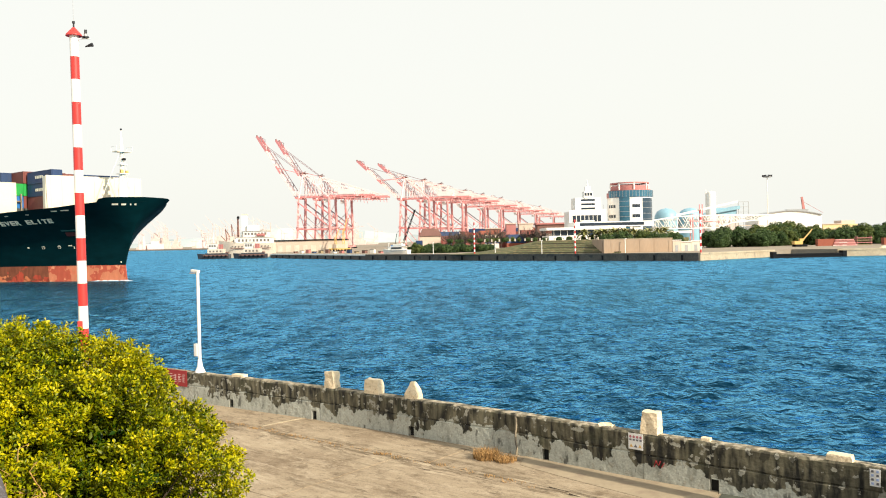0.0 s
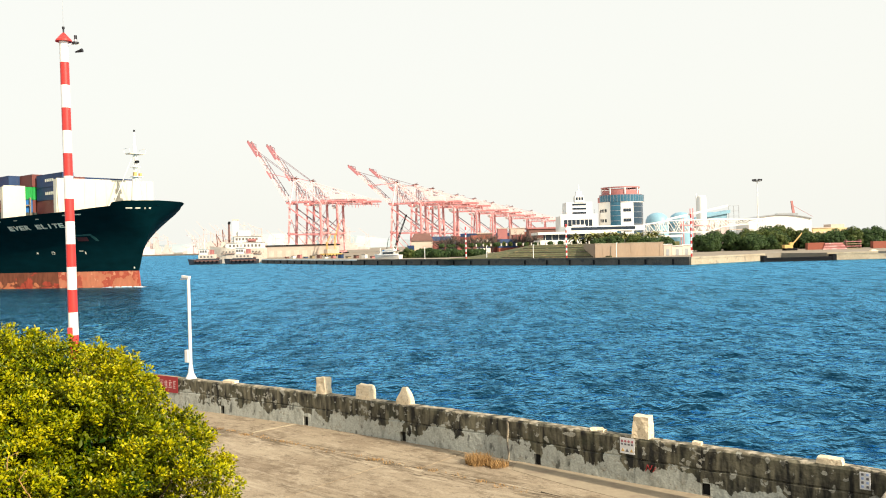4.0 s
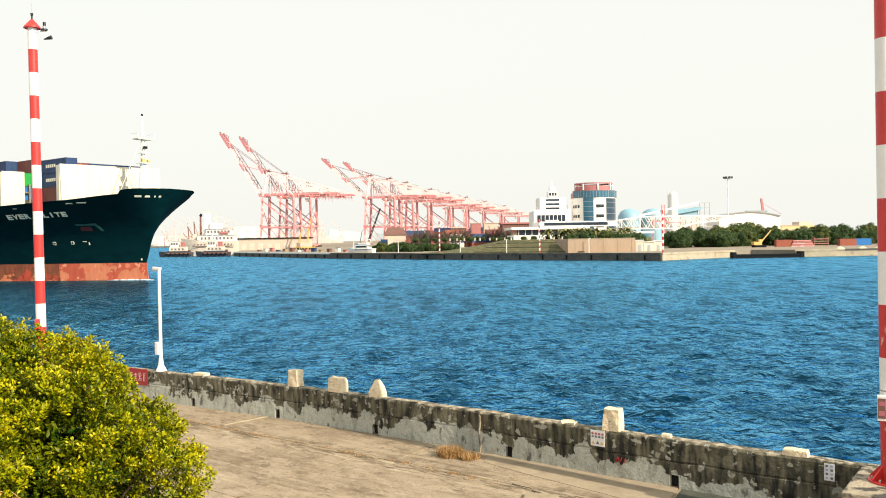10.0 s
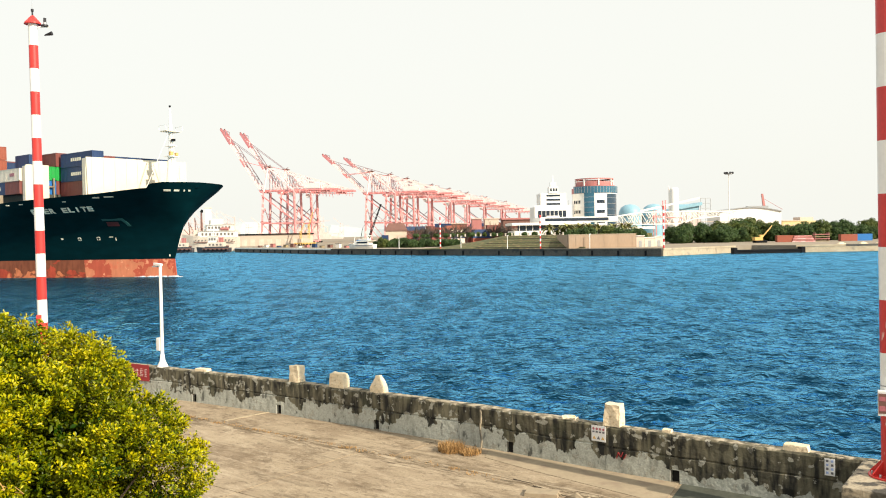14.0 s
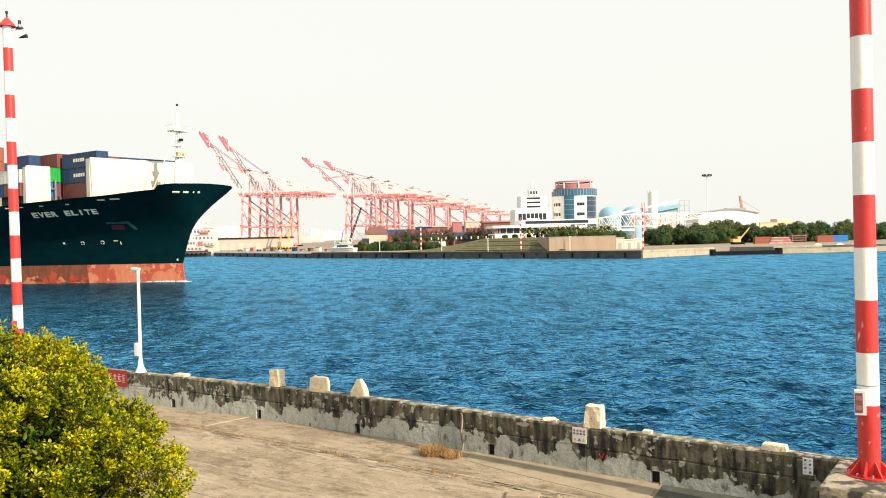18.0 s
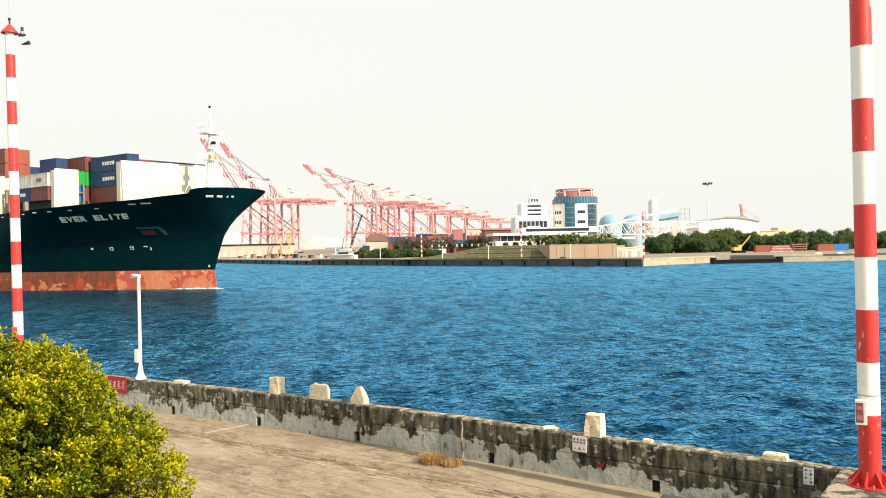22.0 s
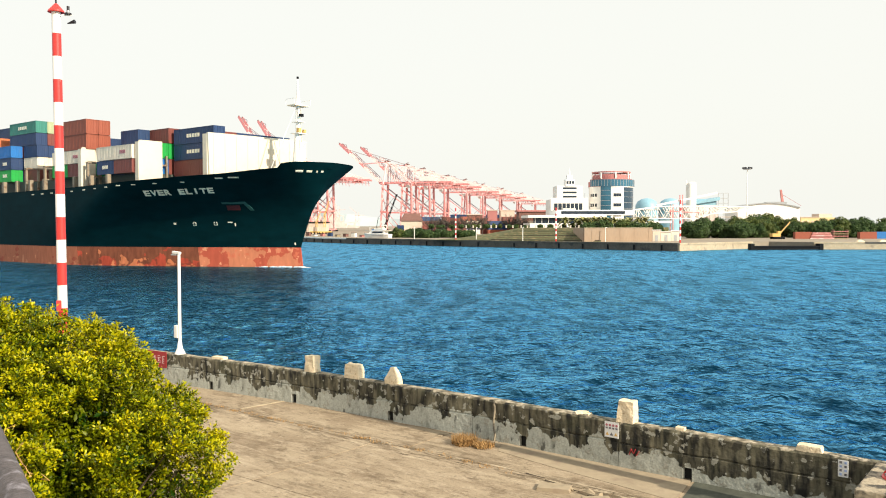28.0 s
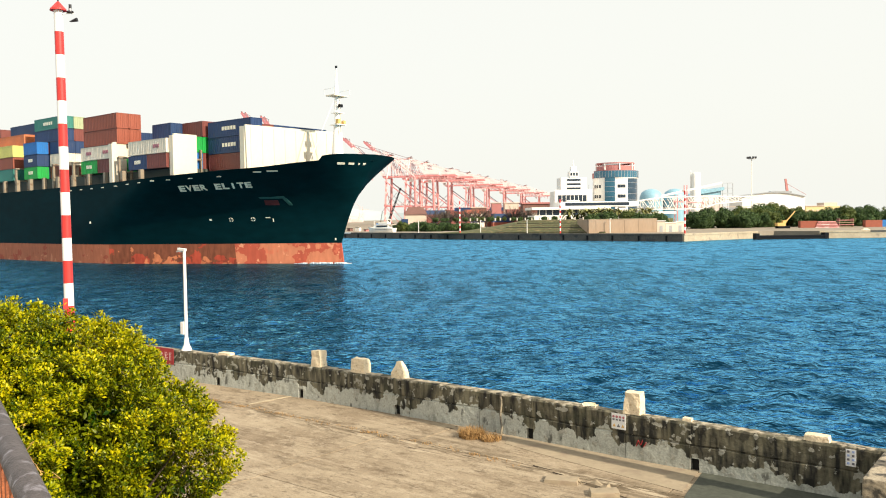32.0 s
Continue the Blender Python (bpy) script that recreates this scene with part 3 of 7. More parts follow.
# ---- mesh helpers ----
class Mesh:
    """Collects vertices and faces of one part."""

    def __init__(self):
        self.v, self.f = [], []

    def add(self, verts, faces):
        k = len(self.v)
        self.v += [tuple(p) for p in verts]
        self.f += [tuple(k + i for i in q) for q in faces]
        return self

    def box(self, x0, x1, y0, y1, z0, z1, m=None):
        p = [Vector((x, y, z)) for z in (z0, z1) for x, y in ((x0, y0), (x1, y0), (x1, y1), (x0, y1))]
        if m is not None:
            p = [m @ q for q in p]
        return self.add(p, [(3, 2, 1, 0), (4, 5, 6, 7), (0, 1, 5, 4), (1, 2, 6, 5), (2, 3, 7, 6), (3, 0, 4, 7)])

    def beam(self, a, c, w, h=None):
        """A square bar from a to c."""
        a, c = Vector(a), Vector(c)
        h = h or w
        ahead = (c - a).normalized()
        side = ahead.cross(Vector((0, 0, 1)))
        side = side.normalized() if side.length > 1e-3 else Vector((1, 0, 0))
        up = side.cross(ahead)
        p = [q + side * sx * w / 2 + up * sz * h / 2 for q in (a, c) for sx, sz in ((-1, -1), (1, -1), (1, 1), (-1, 1))]
        return self.add(p, [(3, 2, 1, 0), (4, 5, 6, 7), (0, 1, 5, 4), (1, 2, 6, 5), (2, 3, 7, 6), (3, 0, 4, 7)])

    def tube(self, a, c, r0, r1=None, n=16):
        a, c = Vector(a), Vector(c)
        r1 = r0 if r1 is None else r1
        ahead = (c - a).normalized()
        side = ahead.orthogonal().normalized()
        other = ahead.cross(side)
        ring = [(math.cos(2 * math.pi * k / n), math.sin(2 * math.pi * k / n)) for k in range(n)]
        p = [a + (side * x + other * y) * r0 for x, y in ring] + [c + (side * x + other * y) * r1 for x, y in ring]
        f = [(k, (k + 1) % n, n + (k + 1) % n, n + k) for k in range(n)]
        return self.add(p, f + [tuple(range(n))[::-1], tuple(range(n, 2 * n))])

    def lathe(self, profile, n=32, a0=0.0, a1=360.0, cx=0.0, cy=0.0):
        """Profile of (radius, z) turned round the z axis; angles from -y, growing to +x."""
        full = a1 - a0 >= 360
        steps = n if full else n + 1
        p = []
        for k in range(steps):
            a = radians(a0 + (a1 - a0) * k / n)
            p += [(cx + r * math.sin(a), cy - r * math.cos(a), z) for r, z in profile]
        q = len(profile)
        f = [(k * q + j, (k + 1) % steps * q + j, (k + 1) % steps * q + j + 1, k * q + j + 1) for k in range(n) for j in range(q - 1)]
        return self.add(p, f)

    def prism(self, poly, z0, z1):
        n = len(poly)
        p = [(x, y, z0) for x, y in poly] + [(x, y, z1) for x, y in poly]
        f = [(k, (k + 1) % n, n + (k + 1) % n, n + k) for k in range(n)]
        return self.add(p, f + [tuple(range(n))[::-1], tuple(range(n, 2 * n))])

    def data(self, name, mat, smooth=False, bevel=0.0):
        me = bpy.data.meshes.new(name)
        me.from_pydata(self.v, [], self.f)
        bm = bmesh.new()
        bm.from_mesh(me)
        bmesh.ops.recalc_face_normals(bm, faces=bm.faces[:])
        if bevel:
            bmesh.ops.bevel(bm, geom=bm.edges[:], offset=bevel, segments=2, affect="EDGES", profile=0.6)
        bm.to_mesh(me)
        bm.free()
        me.materials.append(mat)
        if smooth:
            me.polygons.foreach_set("use_smooth", [True] * len(me.polygons))
        return me


def thing(name, m=None, label="", category="", group="", kind=""):
    ob = new(name)
    ob.empty_display_size = 0.2
    if m is not None:
        ob.matrix_world = m
    return tagged(ob, label, category, group, kind)


def part(name, mesh, mat, parent, label="", smooth=False, bevel=0.0, kind=""):
    me = mesh.data(name, mat, smooth, bevel) if isinstance(mesh, Mesh) else mesh
    ob = new(name, me)
    ob.parent = parent
    return tagged(ob, label, kind=kind)


def single(name, mesh, mat, label="", category="", m=None, smooth=False, bevel=0.0, kind="", group=""):
    ob = new(name, mesh.data(name, mat, smooth, bevel) if isinstance(mesh, Mesh) else mesh)
    if m is not None:
        ob.matrix_world = m
    return tagged(ob, label, category, group, kind)


def leaf_mesh(name, centres, normals, size, mat, rng, fold=0.35, tang=None, wide=0.55, ahead=0.0):
    """Many small folded leaves, each of two triangles about its midrib, broadest a little ahead of the middle."""
    n = len(centres)
    tang = np.cross(normals, rng.normal(size=(n, 3))) if tang is None else tang
    tang /= np.linalg.norm(tang, axis=1)[:, None] + 1e-9
    side = np.cross(normals, tang)
    side /= np.linalg.norm(side, axis=1)[:, None] + 1e-9
    s = (size * rng.uniform(0.7, 1.35, n))[:, None]
    tip, root = centres + tang * s, centres - tang * s * 0.8
    lift = normals * s * fold
    middle = centres + tang * s * ahead + lift
    left, right = middle + side * s * wide, middle - side * s * wide
    v = np.stack([root, left, tip, right], 1).reshape(-1, 3)
    f = np.arange(n * 4).reshape(n, 4)
    tri = np.concatenate([f[:, [0, 2, 1]], f[:, [0, 3, 2]]], 1).reshape(-1)
    me = bpy.data.meshes.new(name)
    me.vertices.add(len(v))
    me.vertices.foreach_set("co", v.ravel())
    me.loops.add(len(tri))
    me.loops.foreach_set("vertex_index", tri)
    me.polygons.add(len(tri) // 3)
    me.polygons.foreach_set("loop_start", np.arange(0, len(tri), 3))
    me.update(calc_edges=True)
    me.materials.append(mat)
    return me


def text_mesh(name, body, size, depth=0.01):
    cu = bpy.data.curves.new(name, "FONT")
    cu.body, cu.size, cu.extrude, cu.offset = body, size, depth, 0.034
    ob = bpy.data.objects.new(name, cu)
    scene.collection.objects.link(ob)
    me = bpy.data.meshes.new_from_object(ob.evaluated_get(bpy.context.evaluated_depsgraph_get()))
    bpy.data.objects.remove(ob)
    return me


# ---- setting: water, quay, parapet, terrace ----
WATER, QUAY, FAR = -0.6, 2.0, 1.6


def water_sheet():
    """One sheet to the horizon, with real waves where the eye can tell them apart."""
    def spread(lo, hi, near_lo, near_hi, step, grow):
        mid = list(np.arange(near_lo, near_hi, step))
        right, k = [], step
        while (right[-1] if right else near_hi) < hi:
            k *= grow
            right.append((right[-1] if right else near_hi) + k)
        left, k = [], step
        while (left[-1] if left else near_lo) > lo:
            k *= grow
            left.append((left[-1] if left else near_lo) - k)
        return np.array(left[::-1] + mid + right)

    xs, ys = spread(-4500, 4500, -30, 42, 0.25, 1.03), spread(-60, 4600, 12, 72, 0.25, 1.018)
    gx, gy = np.meshgrid(xs, ys)
    coarse = np.maximum(*np.meshgrid(np.gradient(xs), np.gradient(ys)))
    gen = np.random.default_rng(12)
    h = np.zeros_like(gx)
    for k in range(60):
        wave = 0.75 * (2.8 / 0.75) ** gen.random() if k < 52 else gen.uniform(3.0, 8.0)
        a = math.pi / 2 - 0.2 + gen.normal() * 0.8
        keep = np.clip(wave / (2.6 * coarse) - 0.7, 0, 1)
        bend = 1.1 * np.sin(gx * 0.17 + 1.3 * k) + 1.1 * np.sin(gy * 0.13 + 2.1 * k)
        crest = np.sin(2 * math.pi / wave * (gx * math.cos(a) + gy * math.sin(a)) + gen.uniform(0, 6.3) + bend)
        h += keep * (0.040 if k < 52 else 0.02) * wave / (2 * math.pi) * (crest + 0.25 * crest ** 2)
    fade = 0.85 + 0.35 * np.sin(gx * 0.06 + 1.0) * np.sin(gy * 0.045 + 0.6)
    v = np.stack([gx, gy, WATER + h * fade], -1).reshape(-1, 3)
    nx, ny = len(xs), len(ys)
    k = np.arange(nx * (ny - 1)).reshape(ny - 1, nx)[:, :-1].ravel()
    f = np.stack([k, k + 1, k + nx + 1, k + nx], 1).ravel()
    me = bpy.data.meshes.new("water")
    me.vertices.add(len(v))
    me.vertices.foreach_set("co", v.ravel())
    me.loops.add(len(f))
    me.loops.foreach_set("vertex_index", f)
    me.polygons.add(len(k))
    me.polygons.foreach_set("loop_start", np.arange(0, len(f), 4))
    me.polygons.foreach_set("use_smooth", np.ones(len(k), bool))
    me.update(calc_edges=True)
    me.materials.append(M["water"])
    return me


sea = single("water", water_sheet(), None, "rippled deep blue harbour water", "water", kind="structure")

WALL = [(-26, 38.4), (-13.3, 29.9), (-8.46, 26.56), (-3.54, 23.13), (1.13, 19.42), (4.03, 16.84), (7.91, 13.62), (14, 8.4), (25, -1.0)]
UV0, UV_U, UV_V = Vector((1.13, 19.42, 0)), Vector((0.775, -0.632, 0)), Vector((-0.632, -0.775, 0))
UV_TURN = math.degrees(math.atan2(UV_U.y, UV_U.x))


def uv(u, v, z=0.0):
    """A place on the quay: u along the parapet, v away from it towards the terrace."""
    p = UV0 + UV_U * u + UV_V * v
    return Vector((p.x, p.y, z))


def on_wall(x):
    """The foot of the parapet's inner face at x, its direction and its outward normal."""
    for (x0, y0), (x1, y1) in zip(WALL, WALL[1:]):
        if x0 <= x <= x1:
            k = (x - x0) / (x1 - x0)
            d = Vector((x1 - x0, y1 - y0, 0)).normalized()
            return Vector((x, y0 + k * (y1 - y0), 0)), d, Vector((-d.y, d.x, 0))


def wall_pose(x, out, z):
    p, d, n = on_wall(x)
    q = p + n * out
    return pose(q.x, q.y, z, 0, 0, math.degrees(math.atan2(d.y, d.x)))


ground = Mesh()
ground.prism([(x + 0.3, y + 0.35) for x, y in WALL] + [(25, -60), (-60, -60), (-60, 58)], -3.0, QUAY - 0.06)
ground_ob = single("ground", ground, M["quay_under"], "dusty soil showing in the joints of the concrete quay", "ground", kind="structure")

DRAINS = [-6.62, -3.74, -0.90, 2.22, 5.18]
THICK, TALL = 0.30, 0.945
parapet = thing("wall_parapet", pose(0, 0, QUAY), "low concrete sea wall stained black with flaking grey mortar", "wall", kind="structure")
rng = random.Random(5)
for (x0, y0), (x1, y1) in zip(WALL, WALL[1:]):
    d = Vector((x1 - x0, y1 - y0, 0))
    length = d.length
    d.normalize()
    n = Vector((-d.y, d.x, 0))
    cuts = sorted((dx - x0) / (x1 - x0) * length for dx in DRAINS if x0 < dx < x1)
    spans, at = [], 0.006
    for c in cuts:
        spans += [(at, c - 0.09, -0.05), (c - 0.09, c + 0.09, 0.25)]
        at = c + 0.09
    spans.append((at, length - 0.006, -0.05))
    mesh, back = Mesh(), Mesh()
    for a, c, low in spans:
        steps = max(1, int((c - a) / 0.4))
        rings = []
        for k in range(steps + 1):
            s = a + (c - a) * k / steps
            j = [rng.uniform(-0.012, 0.012) for _ in range(6)]
            o = Vector((x0, y0, 0)) + d * s
            ring = [(j[0] * 0.4, low), (j[1] * 0.6, 0.49 + j[3]), (0.028, 0.505 + j[3]), (0.026, 0.525 + j[3]), (0.004 + j[4] * 0.6, 0.54 + j[3]), (j[2], TALL - 0.05 + j[3]), (0.04 + j[4], TALL + j[3] * 0.8), (THICK - 0.04, TALL + j[5] * 0.8), (THICK, TALL - 0.06), (THICK, low - 2.5 if low < 0 else low)]
            rings.append([o + n * p + Vector((0, 0, z)) for p, z in ring])
        q = 10
        f = [(k * q + i, (k + 1) * q + i, (k + 1) * q + (i + 1) % q, k * q + (i + 1) % q) for k in range(steps) for i in range(q)]
        f += [tuple(range(q)), tuple(steps * q + i for i in range(q))[::-1]]
        mesh.add([p for r in rings for p in r], f)
        if low > 0:
            o = Vector((x0, y0, 0)) + d * a
            w = c - a
            m = Matrix.Translation(o) @ Matrix((( d.x, n.x, 0, 0), (d.y, n.y, 0, 0), (0, 0, 1, 0), (0, 0, 0, 1)))
            # added near-black plate gives the opening its shade
            back.box(0, w, 0.09, 0.29, -0.05, 0.25, m)
    part("wall_panel", mesh, M["parapet"], parapet)
    if back.v:
        part("drain_back", back, M["hole_shade"], parapet, "near-black plate standing for shade in the drain opening")

# cracked stick of render at a panel joint
crack = Mesh()
w0, wd, wnorm = on_wall(1.62)
for k in range(6):
    a = w0 - wnorm * 0.012 + wd * (0.02 * math.sin(k * 1.7)) + Vector((0, 0, TALL * k / 6))
    c = w0 - wnorm * 0.012 + wd * (0.02 * math.sin((k + 1) * 1.7)) + Vector((0, 0, TALL * (k + 1) / 6))
    crack.tube(a, c, 0.022, 0.022, 8)
part("joint_filler", crack, M["plinth"], parapet, "pale cracked joint filler")

# raised terrace under the viewer, with its rusty railing
RAIL_A, RAIL_D = Vector((-0.85, 1.64, 0)), Vector((-0.53, 0.848, 0))
RAIL_N = Vector((-0.848, -0.53, 0))
FLOOR = 5.45


def rail_at(s, side=0.0, z=0.0):
    p = RAIL_A + RAIL_D * s + RAIL_N * side
    return Vector((p.x, p.y, z))


terrace = Mesh()
terrace.prism([tuple(rail_at(s, o)[:2]) for s, o in ((-9, -0.05), (5.2, -0.05), (5.2, 7), (-9, 7))], QUAY - 0.1, FLOOR)
single("terrace", terrace, M["terrace"], "weathered raised concrete terrace beside the shrub", "terrace", kind="structure")
railing = thing("railing", pose(0, 0, FLOOR), "old railing with grey handrail and rusty bars", "railing")
part("handrail", Mesh().tube(rail_at(-3.0, 0.036, 1.05), rail_at(4.6, 0.036, 1.05), 0.032, n=14), M["rail"], railing, "worn grey-brown handrail", smooth=True)
part("lower_rail", Mesh().beam(rail_at(-3.0, 0.036, 0.12), rail_at(4.6, 0.036, 0.12), 0.03), M["rust"], railing)
bar = Mesh().box(-0.019, 0.019, -0.010, 0.010, 0.0, 0.90).data("baluster", M["rust"], bevel=0.003)
for k in range(60):
    s = -2.95 + 0.125 * k
    b = part("baluster", bar, None, railing, "rusty square bar" if k == 0 else "")
    b.location = rail_at(s, 0.036, 0.12)
    b.rotation_euler.z = math.atan2(RAIL_D.y, RAIL_D.x)
for s in (-3.0, -1.1, 0.9, 2.8, 4.6):
    part("rail_post", Mesh().box(-0.025, 0.025, -0.025, 0.025, 0, 1.02, Matrix.Translation(rail_at(s, 0.036))), M["rust"], railing)


# ---- near things ----
def striped_pole(name, at, label, extra):
    """A red and white mast on a flanged foot, bands from the foot upward."""
    ob = thing(name, pose(*at, 0, -0.35, 0), label, "marker pole", "striped marker poles")
    r = 0.168
    part("base_plate", Mesh().tube((0, 0, 0), (0, 0, 0.03), 0.36, n=24), M["red_paint"], ob, bevel=0.006)
    for k in range(8):
        a = math.pi / 4 * k
        g = Mesh()
        c, s = math.cos(a), math.sin(a)
        t = Vector((-s, c, 0)) * 0.011
        prof = [(r - 0.005, 0.03), (0.34, 0.03), (0.34, 0.06), (r - 0.005, 0.26)]
        pts = [Vector((c * q, s * q, z)) + t * e for e in (-1, 1) for q, z in prof]
        g.add(pts, [(0, 1, 2, 3), (7, 6, 5, 4), (0, 4, 5, 1), (1, 5, 6, 2), (2, 6, 7, 3), (3, 7, 4, 0)])
        part("gusset", g, M["red_paint"], ob)
        part("bolt", Mesh().tube((math.cos(a + 0.39) * 0.3, math.sin(a + 0.39) * 0.3, 0.03), (math.cos(a + 0.39) * 0.3, math.sin(a + 0.39) * 0.3, 0.075), 0.018, n=6), M["grey_metal"], ob)
    z = 0.03
    heights = [1.13] + [0.85] * 12 + [0.78]
    for k, h in enumerate(heights):
        h *= 1.0 if extra else 0.972
        r0 = r - 0.0012 * z
        part("red_band" if k % 2 == 0 else "white_band", Mesh().tube((0, 0, z), (0, 0, z + h), r0, r0 - 0.0012 * h, 32), M["red_worn" if extra else "red_paint"] if k % 2 == 0 else M["band_white"], ob, smooth=False)
        z += h
    cap = Mesh().lathe([(0.0, z + 0.34), (0.06, z + 0.30), (0.27, z + 0.06), (0.29, z), (0.0, z)], 24)
    part("cap", cap, M["red_paint"], ob, "red conical cap")
    part("finial", Mesh().tube((0, 0, z + 0.3), (0, 0, z + 0.46), 0.03, n=8).tube((0, 0, z + 0.46), (0, 0, z + 0.54), 0.05, n=8), M["dark_metal"], ob)
    part("antenna", Mesh().tube((0, 0, z + 0.54), (0, 0, z + 1.5), 0.008, n=6), M["grey_metal"], ob)
    part("bracket", Mesh().beam((0.1, -0.05, z - 0.12), (0.62, -0.05, z - 0.12), 0.03), M["white_paint"], ob)
    lamp = part("lamp", Mesh().tube((0.45, -0.05, z - 0.1), (0.45, -0.05, z - 0.04), 0.13, 0.11, 12).tube((0.45, -0.05, z + 0.05), (0.45, -0.05, z + 0.2), 0.05, n=12), M["dark_metal"], ob, "small dark lamp")
    part("lamp_glass", Mesh().tube((0.45, -0.05, z - 0.04), (0.45, -0.05, z + 0.05), 0.06, n=12), M["grey_metal"], lamp)
    horn = Mesh().tube((0.42, -0.05, z - 0.41), (0.70, -0.08, z - 0.35), 0.02, 0.075, 14)
    part("horn", horn, M["dark_metal"], ob, "dark horn loudspeaker")
    turn = pose(0, 0, 0, 0, 0, -31 if extra else 24)
    box = part("junction_box", Mesh().box(-0.20, -0.03, -0.25, -0.14, 1.02, 1.42, turn), M["sign"] if extra else M["red_paint"], ob, "small wall box with a label", bevel=0.008)
    if extra:
        part("box_label", Mesh().box(-0.19, -0.08, -0.256, -0.2515, 1.06, 1.38, turn), M["brown_wall"], box)
        part("label_bar", Mesh().box(-0.18, -0.09, -0.261, -0.257, 1.26, 1.33, turn), M["sign_red"], box)
        part("label_bar", Mesh().box(-0.18, -0.09, -0.261, -0.257, 1.10, 1.18, turn), M["sign_red"], box)
        part("strap", Mesh().tube((0, 0, 1.47), (0, 0, 1.49), r + 0.004, n=24), M["grey_metal"], ob)
    return ob


def plinth(u0, u1, v0, v1):
    bm = Mesh()
    p = [uv(u, v) for u, v in ((u0, v0), (u1, v0), (u1, v1), (u0, v1))]
    bm.prism([(q.x, q.y) for q in p], QUAY - 0.02, 2.95)
    return single("plinth", bm, M["plinth"], "rough stained concrete plinth carrying a striped pole", "plinth", bevel=0.025, group="pole plinths")


plinth(8.72, 10.5, 0.12, 1.95)
striped_pole("striped_pole", (7.74, 12.82, 2.95), "tall red and white striped pole bolted to a concrete plinth", True)
pl = single("plinth", Mesh().box(-0.9, 0.9, -0.9, 0.9, QUAY - 0.02, 2.95, pose(-13.2, 30.0, 0, 0, 0, -34)), M["plinth"], "stained concrete plinth behind the shrub", "plinth", bevel=0.025, group="pole plinths")
striped_pole("striped_pole", (-13.17, 30.0, 2.95), "tall red and white striped pole with lamp and horn", False)

# white lamp post on the wall
lp = thing("lamp_post", wall_pose(-7.95, 0.15, QUAY + TALL - 0.005), "slim white lamp post standing on the sea wall", "lamp post")
part("flared_foot", Mesh().lathe([(0.0, 0.0), (0.18, 0.0), (0.165, 0.03), (0.085, 0.2), (0.058, 0.42), (0.0, 0.42)], 20), M["white_paint"], lp, smooth=True)
part("shaft", Mesh().tube((0, 0, 0.4), (0, 0, 3.28), 0.052, 0.046, 16), M["white_paint"], lp, smooth=False)
part("arm", Mesh().beam((0.06, 0, 3.24), (-0.28, 0, 3.27), 0.10, 0.08), M["white_paint"], lp, bevel=0.01)
part("lamp_head", Mesh().box(-0.32, -0.1, -0.06, 0.06, 3.17, 3.21), M["grey_metal"], lp)
part("control_box", Mesh().box(-0.19, -0.04, -0.08, 0.06, 0.52, 0.92), M["white_paint"], lp, bevel=0.012)


def rough_block(w, d, h, top=1.0, seed=0, peak=0.0, mat="rock"):
    """A worn stone: a subdivided block with a battered outline."""
    bm = bmesh.new()
    bmesh.ops.create_cube(bm, size=1)
    bmesh.ops.subdivide_edges(bm, edges=bm.edges[:], cuts=4, use_grid_fill=True)
    for v in bm.verts:
        k = v.co.z + 0.5
        s = 1 + (top - 1) * k
        if peak:
            s *= 1 - peak * max(0.0, k - 0.25)
        r = max(abs(v.co.x), abs(v.co.y), abs(v.co.z)) / max(1e-6, v.co.length) 
        soft = 0.86 + 0.14 * min(1.0, r)
        q = Vector((v.co.x * w * s * soft, v.co.y * d * s * soft, k * h))
        q += Vector(noise.noise_vector(q * 6 + Vector((seed, seed * 2, 0)))) * min(0.03, 0.16 * h)
        v.co = q
    lo = min(v.co.z for v in bm.verts)
    for v in bm.verts:
        v.co.z = max(0.0, v.co.z - lo) if v.co.z > 0.06 else 0.0
    me = bpy.data.meshes.new("stone")
    bm.to_mesh(me)
    bm.free()
    me.materials.append(M[mat])
    return me


for x, w, d, h, top, peak, lab in ((-3.28, 0.37, 0.28, 0.44, 0.92, 0.0, "upright pale stone post on the sea wall"),
                                   (-2.02, 0.56, 0.28, 0.36, 0.86, 0.0, "blocky pale stone lump on the sea wall"),
                                   (-0.92, 0.42, 0.28, 0.42, 0.9, 0.85, "pointed pale stone stump on the sea wall"),
                                   (4.13, 0.40, 0.28, 0.44, 0.84, 0.0, "tapered rough white stone post on the sea wall"),
                                   (-6.42, 0.55, 0.24, 0.08, 0.9, 0.0, "flat broken stone lying on the sea wall"),
                                   (3.35, 0.45, 0.28, 0.06, 0.8, 0.0, "flat broken stone lying on the sea wall"),
                                   (5.02, 0.26, 0.2, 0.065, 0.7, 0.0, "small broken stone stub on the sea wall"),
                                   (6.90, 0.50, 0.26, 0.10, 0.85, 0.0, "low broken stone stub on the sea wall")):
    single("stone_post" if h > 0.3 else "broken_stone", rough_block(w, d, h, top, x * 3, peak), M["rock"], lab, "stone", m=wall_pose(x, 0.16, QUAY + TALL - 0.008), group="stones on the sea wall")

